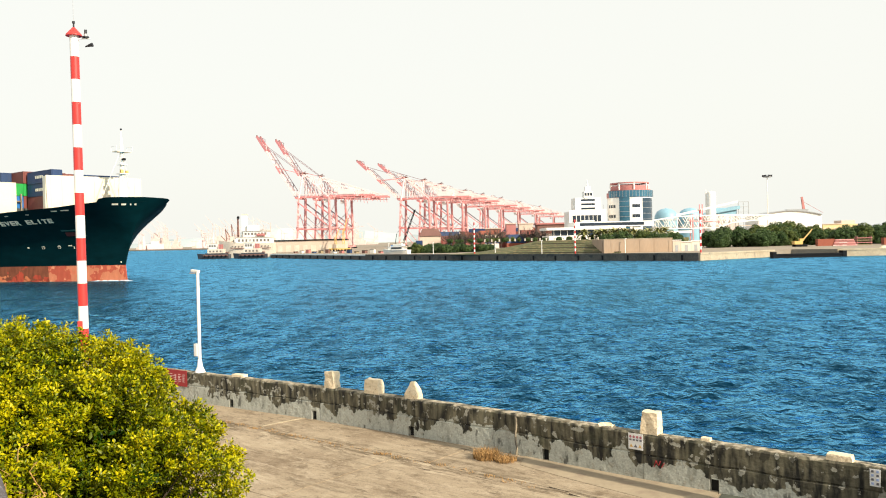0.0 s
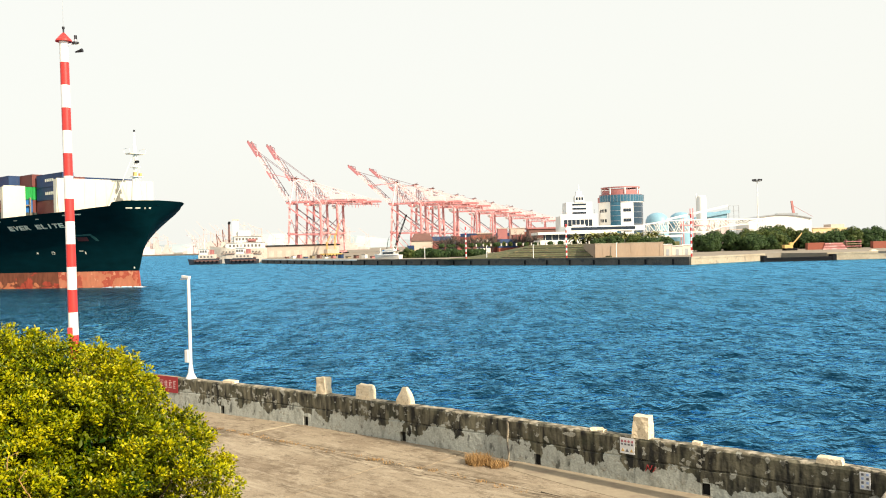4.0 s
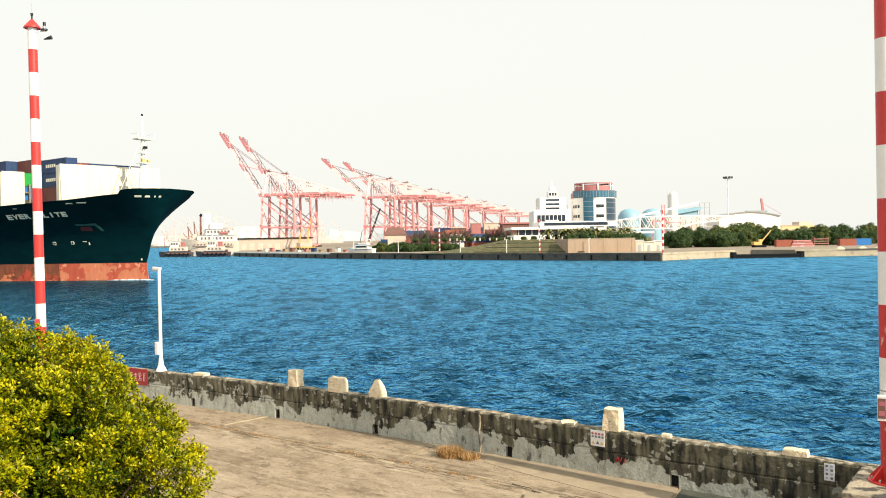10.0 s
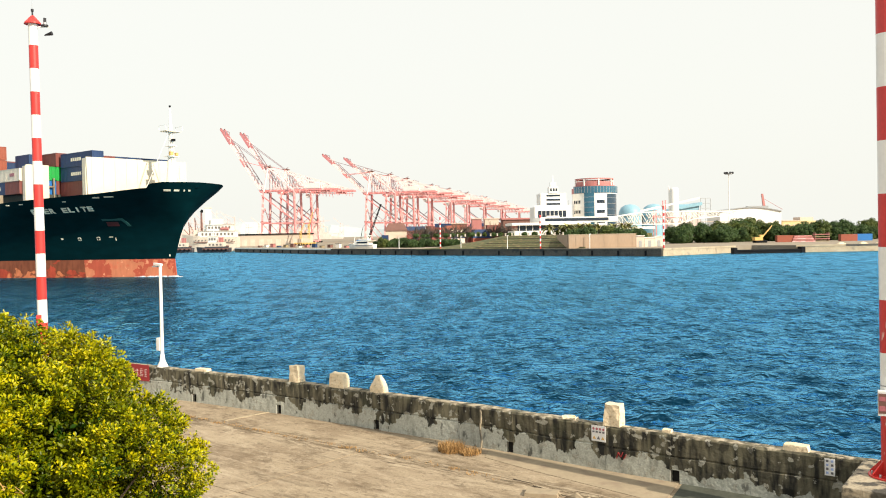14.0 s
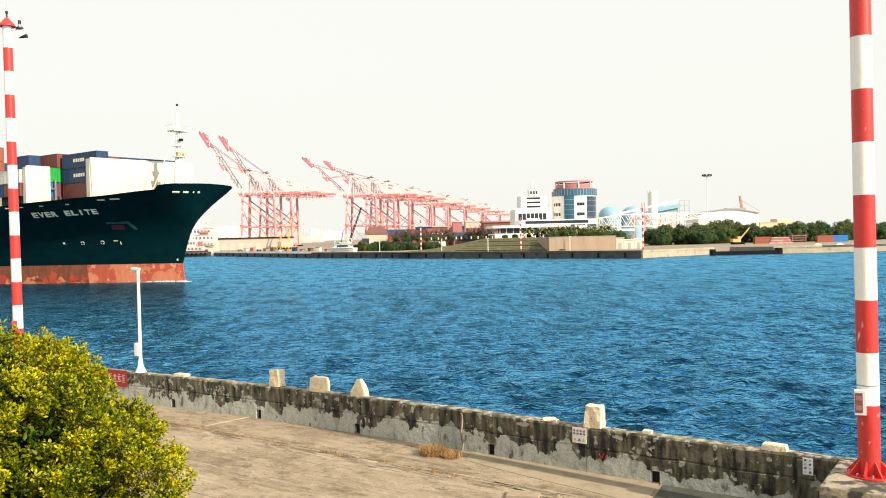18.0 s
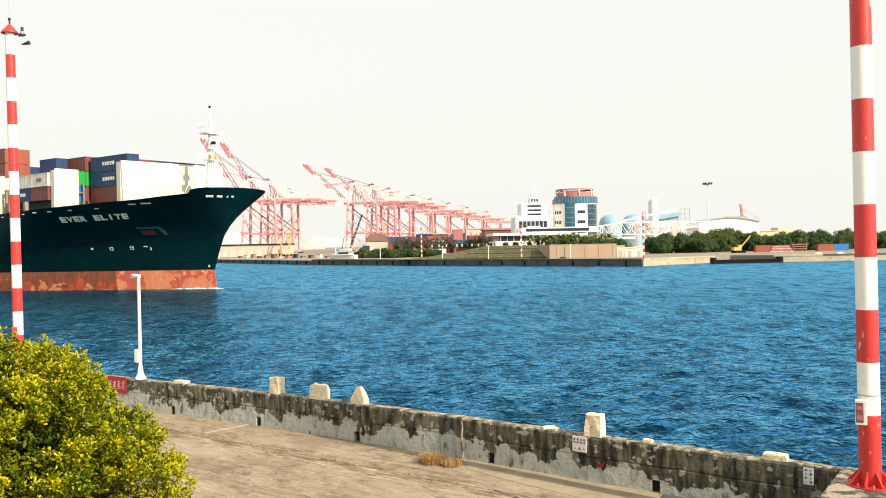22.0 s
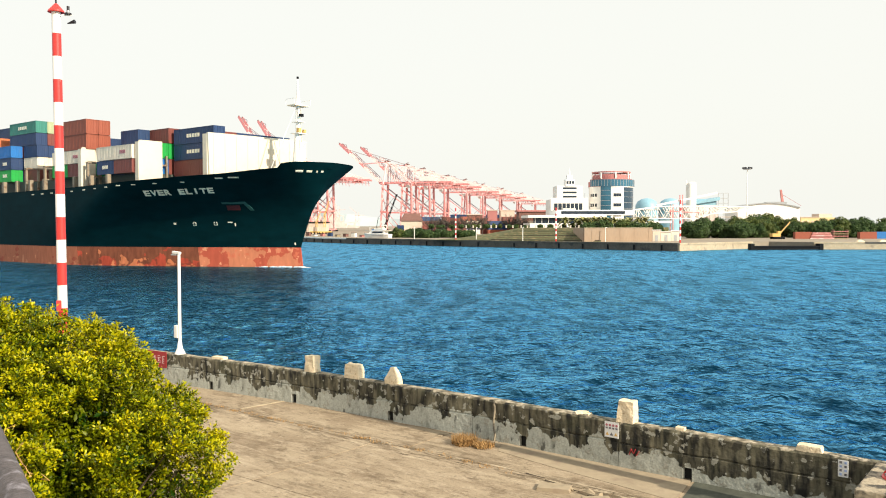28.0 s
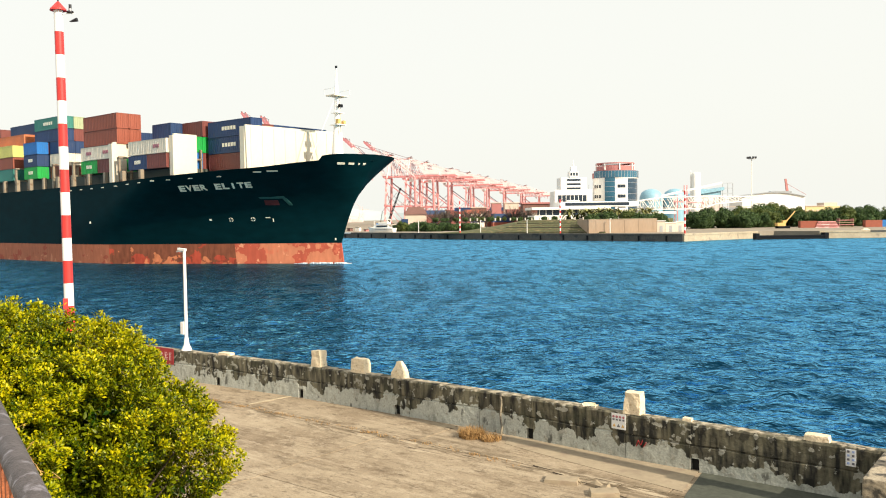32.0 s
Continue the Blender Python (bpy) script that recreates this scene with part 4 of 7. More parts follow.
# signs on the inner face
s1 = thing("warning_sign", wall_pose(3.92, -0.018, 2.76), "small white warning sign with red pictograms on the wall", "sign")
part("sign_plate", Mesh().box(-0.165, 0.165, -0.006, 0.004, -0.165, 0.165), M["sign"], s1, bevel=0.002)
for k in range(4):
    x = -0.115 + 0.077 * k
    part("pictogram", Mesh().tube((x, -0.006, 0.095), (x, -0.010, 0.095), 0.027, n=14), M["sign_red"], s1)
    part("caption_bar", Mesh().box(x - 0.024, x + 0.024, -0.010, -0.006, 0.015, 0.05), M["sign_dark"], s1)
for k in range(3):
    x = -0.1 + 0.1 * k
    part("warning_triangle", Mesh().add([(x - 0.04, -0.0085, -0.12), (x + 0.04, -0.0085, -0.12), (x, -0.0085, -0.05), (x - 0.04, -0.006, -0.12), (x + 0.04, -0.006, -0.12), (x, -0.006, -0.05)],
         [(0, 1, 2), (5, 4, 3), (0, 3, 4, 1), (1, 4, 5, 2), (2, 5, 3, 0)]), M["yellow"] if k != 1 else M["sign_dark"], s1)
s2 = thing("notice_sign", wall_pose(7.36, -0.018, 2.76), "narrow white notice with pale blue squares on the wall", "sign")
part("sign_plate", Mesh().box(-0.085, 0.085, -0.006, 0.004, -0.15, 0.15), M["sign"], s2, bevel=0.002)
for k in range(4):
    for x in (-0.04, 0.04):
        part("pictogram", Mesh().box(x - 0.02, x + 0.02, -0.009, -0.006, 0.09 - 0.07 * k, 0.13 - 0.07 * k), M["sign_blue"] if (k + (x > 0)) % 2 else M["sign_dark"], s2)
bn = thing("banner", wall_pose(-9.1, -0.02, 2.73), "faded red cloth banner with pale lettering hung on the wall", "banner")
part("cloth", Mesh().box(-1.1, 0.95, -0.008, 0.004, -0.27, 0.25), M["banner"], bn)
rng = random.Random(9)
for k in range(9):
    x = 0.80 - 0.215 * k
    g = Mesh()
    for q in range(5):
        z = -0.12 + 0.055 * q + rng.uniform(-0.012, 0.012)
        w = rng.uniform(0.03, 0.085)
        o = rng.uniform(-0.02, 0.02)
        g.box(x + o - w, x + o + w, -0.0135, -0.0085, z - 0.009, z + 0.010)
    for q in range(rng.randint(1, 3)):
        o = rng.uniform(-0.06, 0.06)
        g.box(x + o - 0.010, x + o + 0.010, -0.013, -0.008, -0.13 + rng.uniform(0, 0.08), 0.12 - rng.uniform(0, 0.08))
    part("lettering_bar", g, M["banner_ink"], bn)
for x in (-0.9, -0.3, 0.3, 0.85):
    part("cord", Mesh().tube((x, -0.002, 0.24), (x, 0.05, 0.315), 0.008, n=6), M["dark_metal"], bn)


pk = thing("paint_mark", wall_pose(4.30, -0.012, 2.36), "faded red paint scribble on the sea wall", "paint mark")
for k, (x0, z0, x1, z1) in enumerate(((-0.10, -0.06, -0.06, 0.07), (-0.06, 0.07, 0.0, -0.02), (0.0, -0.02, 0.04, 0.08), (0.06, -0.05, 0.12, 0.05))):
    part("stroke", Mesh().beam((x0, 0, z0), (x1, 0, z1), 0.024, 0.012), M["banner"], pk)
# round shrub in front of the terrace
def shrub():
    """A dome of short leafy shoots: glossy older leaves below, yellow young leaves at the tips, with dark hollows between."""
    gen = np.random.default_rng(3)
    ob = thing("shrub", pose(-3.9, 8.0, QUAY), "large rounded shrub with small glossy yellow-green leaves", "shrub")
    centre = np.array([-0.50, 0.0, 2.40])
    radius = np.array([2.19, 1.74, 1.78])
    count = 10500
    d = gen.normal(size=(count * 2, 3))
    d /= ((np.abs(d) ** 1.80).sum(1) ** (1 / 1.80))[:, None]
    d = d[d[:, 2] > -0.8][:count]
    count = len(d)
    lobes = np.array([noise.noise(Vector(q * 2.4)) for q in d])
    hollow = np.array([noise.noise(Vector(q * 4.0) + Vector((2, 9, 4))) for q in d])
    hollow = np.where(d[:, 2] > 0.62, np.maximum(hollow, -0.08), hollow)
    depth = np.where(np.arange(count) % 4 == 0, gen.uniform(0.78, 0.92, count), gen.uniform(0.95, 1.03, count))
    depth += 0.04 * lobes + 0.40 * np.clip(hollow, -0.3, 0.06)
    depth = np.where(hollow < -0.18, gen.uniform(0.60, 0.72, count), depth)
    # shoots stand together in knobbly clumps
    knobs = d[gen.integers(0, count, 1250)] * radius
    reach = np.concatenate([np.sqrt(((q[:, None] - knobs[None]) ** 2).sum(-1).min(1)) for q in np.array_split(d * radius, 40)])
    swell = 1 - np.minimum(reach / 0.10, 1.45) ** 2
    depth += 0.05 * swell
    foot = centre + d * radius * depth[:, None]
    way = d * 0.75 + np.array([0, 0, 0.55]) + gen.normal(size=(count, 3)) * 0.32
    way /= np.linalg.norm(way, axis=1)[:, None]
    long = gen.uniform(0.05, 0.11, count) * np.where(gen.random(count) < 0.04, 1.7, 1.0)
    old, young = [], []
    per = 32
    for k in range(count):
        t = np.sort(gen.random(per)) ** 0.8
        around = gen.normal(size=(per, 3))
        around -= way[k] * (around @ way[k])[:, None]
        around /= np.linalg.norm(around, axis=1)[:, None]
        tang = around * (1.0 - 0.4 * t)[:, None] + way[k] * (0.2 + 0.6 * t)[:, None] + gen.normal(size=(per, 3)) * 0.35
        tang /= np.linalg.norm(tang, axis=1)[:, None]
        p = foot[k] + way[k] * (t * long[k])[:, None] + tang * 0.02 + around * gen.uniform(0.0, 0.05, per)[:, None]
        face = way[k] * 0.9 - around * (0.2 + 0.5 * t)[:, None] + gen.normal(size=(per, 3)) * 0.5
        # yellow tips; more on knobs, fewer deep down, putting sun and shade into colour
        fresh = gen.random(per) < np.clip(0.02 + 0.6 * t + 0.5 * lobes[k] + 0.25 * swell[k] - (0.4 if depth[k] < 0.88 else 0.0), 0.01, 0.85)
        rows = np.concatenate([p, face, tang], 1)
        old.append(rows[~fresh])
        young.append(rows[fresh])
    n = 95000
    inner = gen.normal(size=(n, 3))
    inner /= ((np.abs(inner) ** 1.9).sum(1) ** (1 / 1.9))[:, None]
    facing = inner * 0.6 + gen.normal(size=(n, 3)) * 0.6
    facing /= np.linalg.norm(facing, axis=1)[:, None]
    tang = np.cross(facing, gen.normal(size=(n, 3)))
    tang /= np.linalg.norm(tang, axis=1)[:, None]
    deep = gen.uniform(0.52, 0.87, n)
    deep = np.where(np.array([noise.noise(Vector(q * 4.0) + Vector((2, 9, 4))) for q in inner]) < -0.16, gen.uniform(0.45, 0.66, n), deep)
    part("inner_leaves", leaf_mesh("inner_leaves", centre + inner * radius * deep[:, None], facing, 0.036, M["leaf"], gen, 0.2, tang, 0.48, 0.2), None, ob, kind="stuff")
    for name, rows, mat, label in (("crown", old, "leaf", ""), ("young_leaves", young, "leaf_young", "bright yellow-green young leaves")):
        rows = np.concatenate(rows)
        tang = rows[:, 6:9] / (np.linalg.norm(rows[:, 6:9], axis=1)[:, None] + 1e-9)
        nor = rows[:, 3:6] - tang * (rows[:, 3:6] * tang).sum(1)[:, None]
        nor /= np.linalg.norm(nor, axis=1)[:, None] + 1e-9
        part(name, leaf_mesh(name, rows[:, :3], nor, 0.0205, M[mat], gen, 0.22, tang, 0.48, 0.2), None, ob, label, kind="stuff")
    part("trunk", Mesh().tube((0, 0, 0), (0.05, 0, 0.9), 0.13, 0.10, 12), M["bark"], ob, smooth=True)
    limbs = Mesh()
    for c in foot[::60]:
        mid = (np.array([0.05, 0, 0.9]) + c) / 2 + np.array([0, 0, 0.12])
        limbs.tube((0.05, 0, 0.85), mid, 0.03, 0.022, 6)
        limbs.tube(mid, c, 0.022, 0.006, 6)
    part("branchwork", limbs, M["bark"], ob)
    dry = Mesh()
    for k in range(46):
        p = Vector((0.36, -1.34, 2.98)) + Vector(gen.normal(size=3)) * 0.13
        for step in range(3):
            q = p + Vector((gen.normal() * 0.05, -0.02 + gen.normal() * 0.03, 0.03 + gen.normal() * 0.05))
            dry.tube(p, q, 0.0045 - 0.001 * step, 0.0035 - 0.001 * step, 4)
            p = q
    part("dead_wood", dry, M["dry_grass"], ob, "bare tan dead twigs", kind="stuff")
    return ob


shrub()


def tuft(place, n, height, spread, seed):
    gen = random.Random(seed)
    g = Mesh()
    for _ in range(n):
        a, r = gen.uniform(0, 6.28), spread * gen.random() ** 0.6
        root = Vector((math.cos(a) * r, math.sin(a) * r, 0))
        lean = Vector((gen.uniform(-0.6, 0.6), gen.uniform(-0.6, 0.6), 1)).normalized() * height * gen.uniform(0.5, 1.2)
        side = Vector((-lean.y, lean.x, 0)).normalized() * 0.006 if lean.xy.length > 1e-4 else Vector((0.006, 0, 0))
        mid = root + lean * 0.55
        g.add([root - side, root + side, mid + side * 0.8, root + lean + Vector((lean.x * 0.4, lean.y * 0.4, -0.02)), mid - side * 0.8], [(0, 1, 2, 4), (4, 2, 3)])
    return single("dry_grass", g, M["dry_grass"], "tuft of dry orange-brown grass in a quay joint", "grass", m=Matrix.Translation(place), kind="stuff")


tuft(uv(0.25, 0.66, QUAY), 900, 0.24, 0.30, 1)
tuft(uv(0.75, 0.62, QUAY), 400, 0.16, 0.25, 2)
rng = random.Random(4)
for k in range(34):
    u = -8.2 + 0.32 * k + rng.uniform(-0.1, 0.1)
    tuft(uv(u, 1.74 + 0.035 * max(0.0, u) + rng.uniform(-0.05, 0.08), QUAY), int(10 + 34 * rng.random() ** 2), 0.03 + 0.05 * rng.random(), 0.13, 20 + k)


# ---- the container ship (moves) ----
BEAM = 21.4


def lerp(x, table):
    for (a, p), (b, q) in zip(table, table[1:]):
        if x <= b:
            return p + (q - p) * max(0.0, (x - a) / (b - a))
    return table[-1][1]


STEM = [(-3, -0.2), (0, 0.0), (3.6, -0.6), (7.6, 1.1), (10.0, 2.4), (12.4, 3.9), (15.5, 5.7), (18, 7.5), (19.2, 8.2), (20, 8.5)]
SHEER = [(-300, 14.5), (-87, 14.5), (-40, 15.0), (-22, 15.5), (-10, 16.3), (-4, 16.7), (0.6, 17.2), (4.1, 17.5), (4.7, 18.2), (6.1, 18.5), (8.2, 18.6), (14, 18.65)]
NOSE = [(-3, 0.0), (8.0, 0.0), (10.0, 0.3), (11.5, 0.8), (13.5, 2.0), (15.5, 3.9), (18.35, 6.8), (20, 8.2)]


def breadth(x, z):
    s = lerp(z, STEM) - x
    if s <= 0:
        return 0.0
    nose = lerp(z, NOSE)
    rake = lerp(z, [(4, 0.54), (14, 0.67), (20, 0.67)])
    t = min(1.0, s * rake / (1.15 * (BEAM - nose)))
    return nose * (1 - math.exp(-s / 1.2)) + (BEAM - nose) * (1 - (1 - t) ** 1.15)


def hull_frame(x, z, out=0.05):
    """Pose on the starboard plating: x forward, y up the plating, z outward."""
    def at(a, c):
        return Vector((a, -breadth(a, c), c))
    p = at(x, z)
    tx = (at(x + 0.5, z) - at(x - 0.5, z)).normalized()
    tz = at(x, z + 0.4) - at(x, z - 0.4)
    nrm = tx.cross(tz).normalized()
    tz = nrm.cross(tx)
    return Matrix.Translation(p + nrm * out) @ Matrix((tx, tz, nrm)).transposed().to_4x4()


def hull_shell(s_list, rows, top):
    """Both sides of the plating between levels; rows are levels in metres, or shares of the way from 3.6 m to the sheer."""
    g = Mesh()
    grid = []
    for side, s in [(-1, s) for s in s_list[::-1]] + [(1, s) for s in s_list if s > 0 or s_list[0] > 0]:
        ztop = lerp(8.2 - s, SHEER)
        line = []
        for r in rows:
            z = 3.6 + (ztop - 3.6) * r if top else r
            x = lerp(z, STEM) - s
            line.append((x, side * breadth(x, z), z))
        grid.append(line)
    q, m = len(rows), len(s_list)
    skip = m - 1 if s_list[0] > 0 else -1
    g.add([p for line in grid for p in line], [(a * q + b, (a + 1) * q + b, (a + 1) * q + b + 1, a * q + b + 1) for a in range(len(grid) - 1) if a != skip for b in range(q - 1)])
    return g


SHIP_END, SHIP_DIR = Vector((-14.58, 143.82, 0)), Vector((0.8039, -0.5948, 0))


def ship_way(t):
    return -70.80 + 2.2028 * t + 0.000145 * t * t


ship = thing("container_ship", None, "dark green container ship with a white breakwater and mixed containers", "ship")
S_ALL = [0, 0.15, 0.4, 0.8, 1.3, 1.9, 2.6, 3.5, 4.1, 5.0, 6.8, 8.4, 10, 12.5, 15, 18, 21, 24, 27, 30, 33, 36, 39, 42, 50, 60, 75, 95, 120, 160, 210, 250, 285]
part("hull", hull_shell(S_ALL, [0, 0.08, 0.18, 0.3, 0.42, 0.55, 0.68, 0.8, 0.9, 1.0], True), M["hull"], ship, "dark green painted hull plating", smooth=True)
for s0, s1, mat, lab in ((0, 18, "boot_bow", "salmon boot topping patched with red"), (18, 42, "boot", "dark red scraped boot topping"), (42, 285, "boot_new", "salmon boot topping")):
    part("boot_topping", hull_shell([s for s in S_ALL if s0 <= s <= s1], [-2.5, -0.6, 0.0, 0.9, 1.8, 2.7, 3.6], False), M[mat], ship, lab, smooth=True)
deck = Mesh()
for a, b in zip(S_ALL[2:], S_ALL[3:]):
    xa, xb = 8.2 - a, 8.2 - b
    za, zb = lerp(xa, SHEER) - 1.0, lerp(xb, SHEER) - 1.0
    ya, yb = max(0.02, breadth(xa - 0.4, za) - 0.1), breadth(xb - 0.4, zb) - 0.1
    deck.add([(xa - 0.4, -ya, za), (xa - 0.4, ya, za), (xb - 0.4, yb, zb), (xb - 0.4, -yb, zb)], [(0, 1, 2, 3)])
part("deck", deck, M["deck"], ship)
part("transom", Mesh().box(-285.5, -284.8, -BEAM, BEAM, -2, 14.5), M["hull"], ship)
NAME = "EVER ELITE"
for k, ch in enumerate(NAME):
    if ch == " ":
        continue
    me = text_mesh("letter", ch, 1.0, 0.03)
    co = [v.co.copy() for v in me.vertices]
    x0, x1 = min(c.x for c in co), max(c.x for c in co)
    y0, y1 = min(c.y for c in co), max(c.y for c in co)
    w = 1.16 if ch != "I" else 0.36
    for v in me.vertices:
        v.co = ((v.co.x - x0) / (x1 - x0) * w - w / 2 + 0.10 * (v.co.y - y0), (v.co.y - y0) / (y1 - y0) * 1.42 - 0.7, v.co.z)
    me.materials.clear()
    me.materials.append(M["ship_letter"])
    ob = part("letter", me, None, ship, "cream ship's name lettering" if k == 0 else "")
    ob.matrix_local = hull_frame(-21.57 + 1.219 * k, 13.5 + 0.045 * k, 0.08)


def hull_mark(name, x, z, w, h, mat, label="", out=0.05):
    ob = part(name, Mesh().box(-w / 2, w / 2, -h / 2, h / 2, -0.25, 0.03), M[mat], ship, label)
    ob.matrix_local = hull_frame(x, z, out)
    return ob


for k, x in enumerate((-58.0, -54.0, -50.0, -46.0, -42.0, -37.5, -33.4, -29.5, -25.5, -22.4, -18.5, -13.7)):
    hull_mark("fairlead", x, 14.0 + 0.018 * (x + 58) + max(0.0, x + 40) * 0.02, 0.8, 0.15, "ship_letter", "pale fairlead opening" if k == 0 else "")
for x, w in ((-7.29, 1.4), (-4.96, 1.9)):
    hull_mark("caption_bar", x, 16.05 + 0.04 * (x + 4), w, 0.24, "ship_letter")
for x, w in ((5.05, 1.3), (5.8, 1.0), (6.25, 0.25), (6.5, 0.45)):
    hull_mark("bow_caption_bar", x, 17.0, w, 0.36, "ship_letter")
em = part("emblem", Mesh().prism([(-2.5, 0.95), (2.2, 0.95), (3.5, -1.05), (2.75, -1.05), (1.8, 0.42), (-2.2, 0.42)], -0.25, 0.03), M["green_mark"], ship, "dark teal angular emblem")
em.matrix_local = hull_frame(-9.04, 11.2, 0.06)
hull_mark("emblem_field", -9.42, 10.85, 2.5, 1.05, "emblem_red", "dim red emblem centre", 0.05)
for x, z in ((-17.59, 7.95), (-13.92, 8.0)):
    ob = part("thruster_mark", Mesh().tube((0, 0, -0.1), (0, 0, 0.03), 0.42, n=18), M["ship_letter"], ship, "white thruster mark")
    ob.matrix_local = hull_frame(x, z, 0.05)
    ob = part("thruster_cross", Mesh().box(-0.4, 0.4, -0.10, 0.10, 0, 0.05), M["hull"], ship)
    ob.matrix_local = hull_frame(x, z, 0.05)
    ob = part("thruster_cross", Mesh().box(-0.10, 0.10, -0.4, 0.4, 0, 0.052), M["hull"], ship)
    ob.matrix_local = hull_frame(x, z, 0.05)
hull_mark("draft_mark", -11.38, 8.25, 0.9, 0.16, "ship_letter")
hull_mark("draft_mark", -10.68, 7.8, 0.16, 0.6, "ship_letter")
hull_mark("load_mark", -21.05, 8.0, 0.45, 0.35, "ship_letter")
hull_mark("load_mark", -46.90, 7.8, 0.45, 0.4, "ship_letter")
hull_mark("draft_mark", -1.45, 4.3, 0.25, 0.4, "ship_letter")

bw = part("breakwater", Mesh().add([(x, y, z) for x in (-9.8, -9.4) for y, z in ((-13.2, 15.3), (9.3, 15.3), (9.3, 24.2), (-13.5, 24.0))],
     [(0, 1, 2, 3), (7, 6, 5, 4), (0, 4, 5, 1), (1, 5, 6, 2), (2, 6, 7, 3), (3, 7, 4, 0)]).box(-11.0, -9.8, -13.5, -13.2, 15.3, 23.8), M["ship_white"], ship, "tall cream-white breakwater plating")
for k in range(9):
    y = -12.4 + 2.5 * k
    part("stiffener", Mesh().box(-9.4, -9.33, y - 0.05, y + 0.05, 14.8, 23.7), M["ship_white"], bw)
for x, y0, y1, z1 in ((-21.0, -19.6, -14.8, 23.0), (-38.4, -21.1, -18.2, 22.6)):
    part("lashing_bridge_panel", Mesh().box(x - 0.9, x - 0.5, y0 + 0.25, y1, 14.9, z1).box(x - 1.6, x - 0.5, y0, y0 + 0.25, 14.9, z1 - 0.3), M["ship_white"], ship, "cream lashing bridge side panel")
for x in (-37.4, -54.3, -62.5, -79.4, -96.5):
    lb = part("lashing_bridge", Mesh().box(x - 0.4, x + 0.4, -20.8, -1, 16.9, 17.15), M["bridge_steel"], ship, "beige steel lashing bridge")
    part("bridge_walk", Mesh().box(x - 0.4, x + 0.4, -20.8, -1, 19.5, 19.75), M["bridge_steel"], lb)
    for k in range(8):
        y = -20.6 + 2.5 * k
        part("bridge_post", Mesh().box(x - 0.25, x + 0.25, y - 0.2, y + 0.2, 13.8, 19.6), M["bridge_steel"], lb)
for k in range(13):
    x = -30.1 - 6.1 * k
    part("deck_support", Mesh().box(x - 0.35, x + 0.35, -20.9, -20.2, 13.8, 17.15), M["bridge_steel"], ship)
for y in (-14.6, -13.4):
    part("cell_guide", Mesh().box(-22.6, -22.2, y - 0.15, y + 0.15, 14.4, 20.5), M["bridge_steel"], ship)
part("guide_beam", Mesh().box(-22.6, -22.2, -14.7, -13.2, 18.6, 18.9), M["bridge_steel"], ship)
part("hatch_cover", Mesh().box(-115, -22.5, -18, 18, 13.8, 17.15), M["deck"], ship)
part("fore_hatch", Mesh().box(-22.0, -9.8, -12, 12, 14.2, 16.75), M["deck"], ship)


def box_mesh(length, high):
    """A container: corner posts and rails stand proud of ribbed panels; door bars at the after end."""
    g = Mesh()
    w = 2.44
    high -= 0.09
    g.box(0.04, length - 0.04, -w / 2 + 0.045, w / 2 - 0.045, 0.05, high - 0.05)
    for x in (0, length - 0.16):
        for y in (-w / 2, w / 2 - 0.16):
            g.box(x, x + 0.16, y, y + 0.16, 0, high)
        g.box(x, x + 0.16, -w / 2, w / 2, high - 0.12, high)
        g.box(x, x + 0.16, -w / 2, w / 2, 0, 0.14)
    for y in (-w / 2, w / 2 - 0.1):
        g.box(0, length, y, y + 0.1, high - 0.1, high)
        g.box(0, length, y, y + 0.1, 0, 0.14)
    n = int(length / 0.55)
    for k in range(1, n):
        x = length * k / n
        g.box(x - 0.09, x + 0.09, -w / 2 + 0.012, -w / 2 + 0.05, 0.14, high - 0.1)
    for y in (-0.9, -0.35, 0.0, 0.35, 0.9):
        g.box(length - 0.045, length + 0.01, y - 0.03, y + 0.03, 0.14, high - 0.12)
    return g.data("container", M["box_brown"])


BOXES = {(6.06, 2.59): box_mesh(6.06, 2.59), (6.06, 2.9): box_mesh(6.06, 2.9), (12.19, 2.59): box_mesh(12.19, 2.59), (12.19, 2.9): box_mesh(12.19, 2.9)}


def container(x, row, z, length, color, high=2.59, marks=0):
    y = -18.9 + 2.5 * row
    ob = part("container", BOXES[(length, high)], None, ship, {"cream": "cream", "navy": "navy blue", "olive": "pale olive", "bright": "bright orange"}.get(color, color) + " ribbed steel shipping container")
    ob.location = (x, y, z)
    ob.material_slots[0].link = "OBJECT"
    ob.material_slots[0].material = M["box_" + color]
    if marks and row == 0 or marks == 2:
        mid, w = length * 0.5, 0.42 * length * 0.8
        g = Mesh()
        for k in range(5):
            x0 = mid - w / 2 + w * k / 5
            g.box(x0, x0 + w / 5 * 0.72, -1.235, -1.20, high * 0.5 - 0.33, high * 0.5 + 0.33)
            if k % 2:
                g.box(x0 + 0.05, x0 + 0.4, -1.24, -1.20, high * 0.5 - 0.1, high * 0.5 + 0.1)
        part("lettering_bar", g, M["ship_letter"] if color != "cream" else M["sign_red"], ob)
    return z + high


rng = random.Random(21)
PALETTE = ["brown", "brown", "navy", "blue", "brown", "green", "orange", "teal"]
# foremost bay, behind the breakwater
for r in range(7):
    z = 16.8
    for c in (("brown", "navy", "navy") if r == 0 else (rng.choice(PALETTE), rng.choice(PALETTE), "brown" if r == 1 else "navy")):
        z = container(-22.0, r + 3.24, z, 12.19, c, 2.9 if r == 0 else 2.59, 2 if c == "navy" and r == 0 else 0)
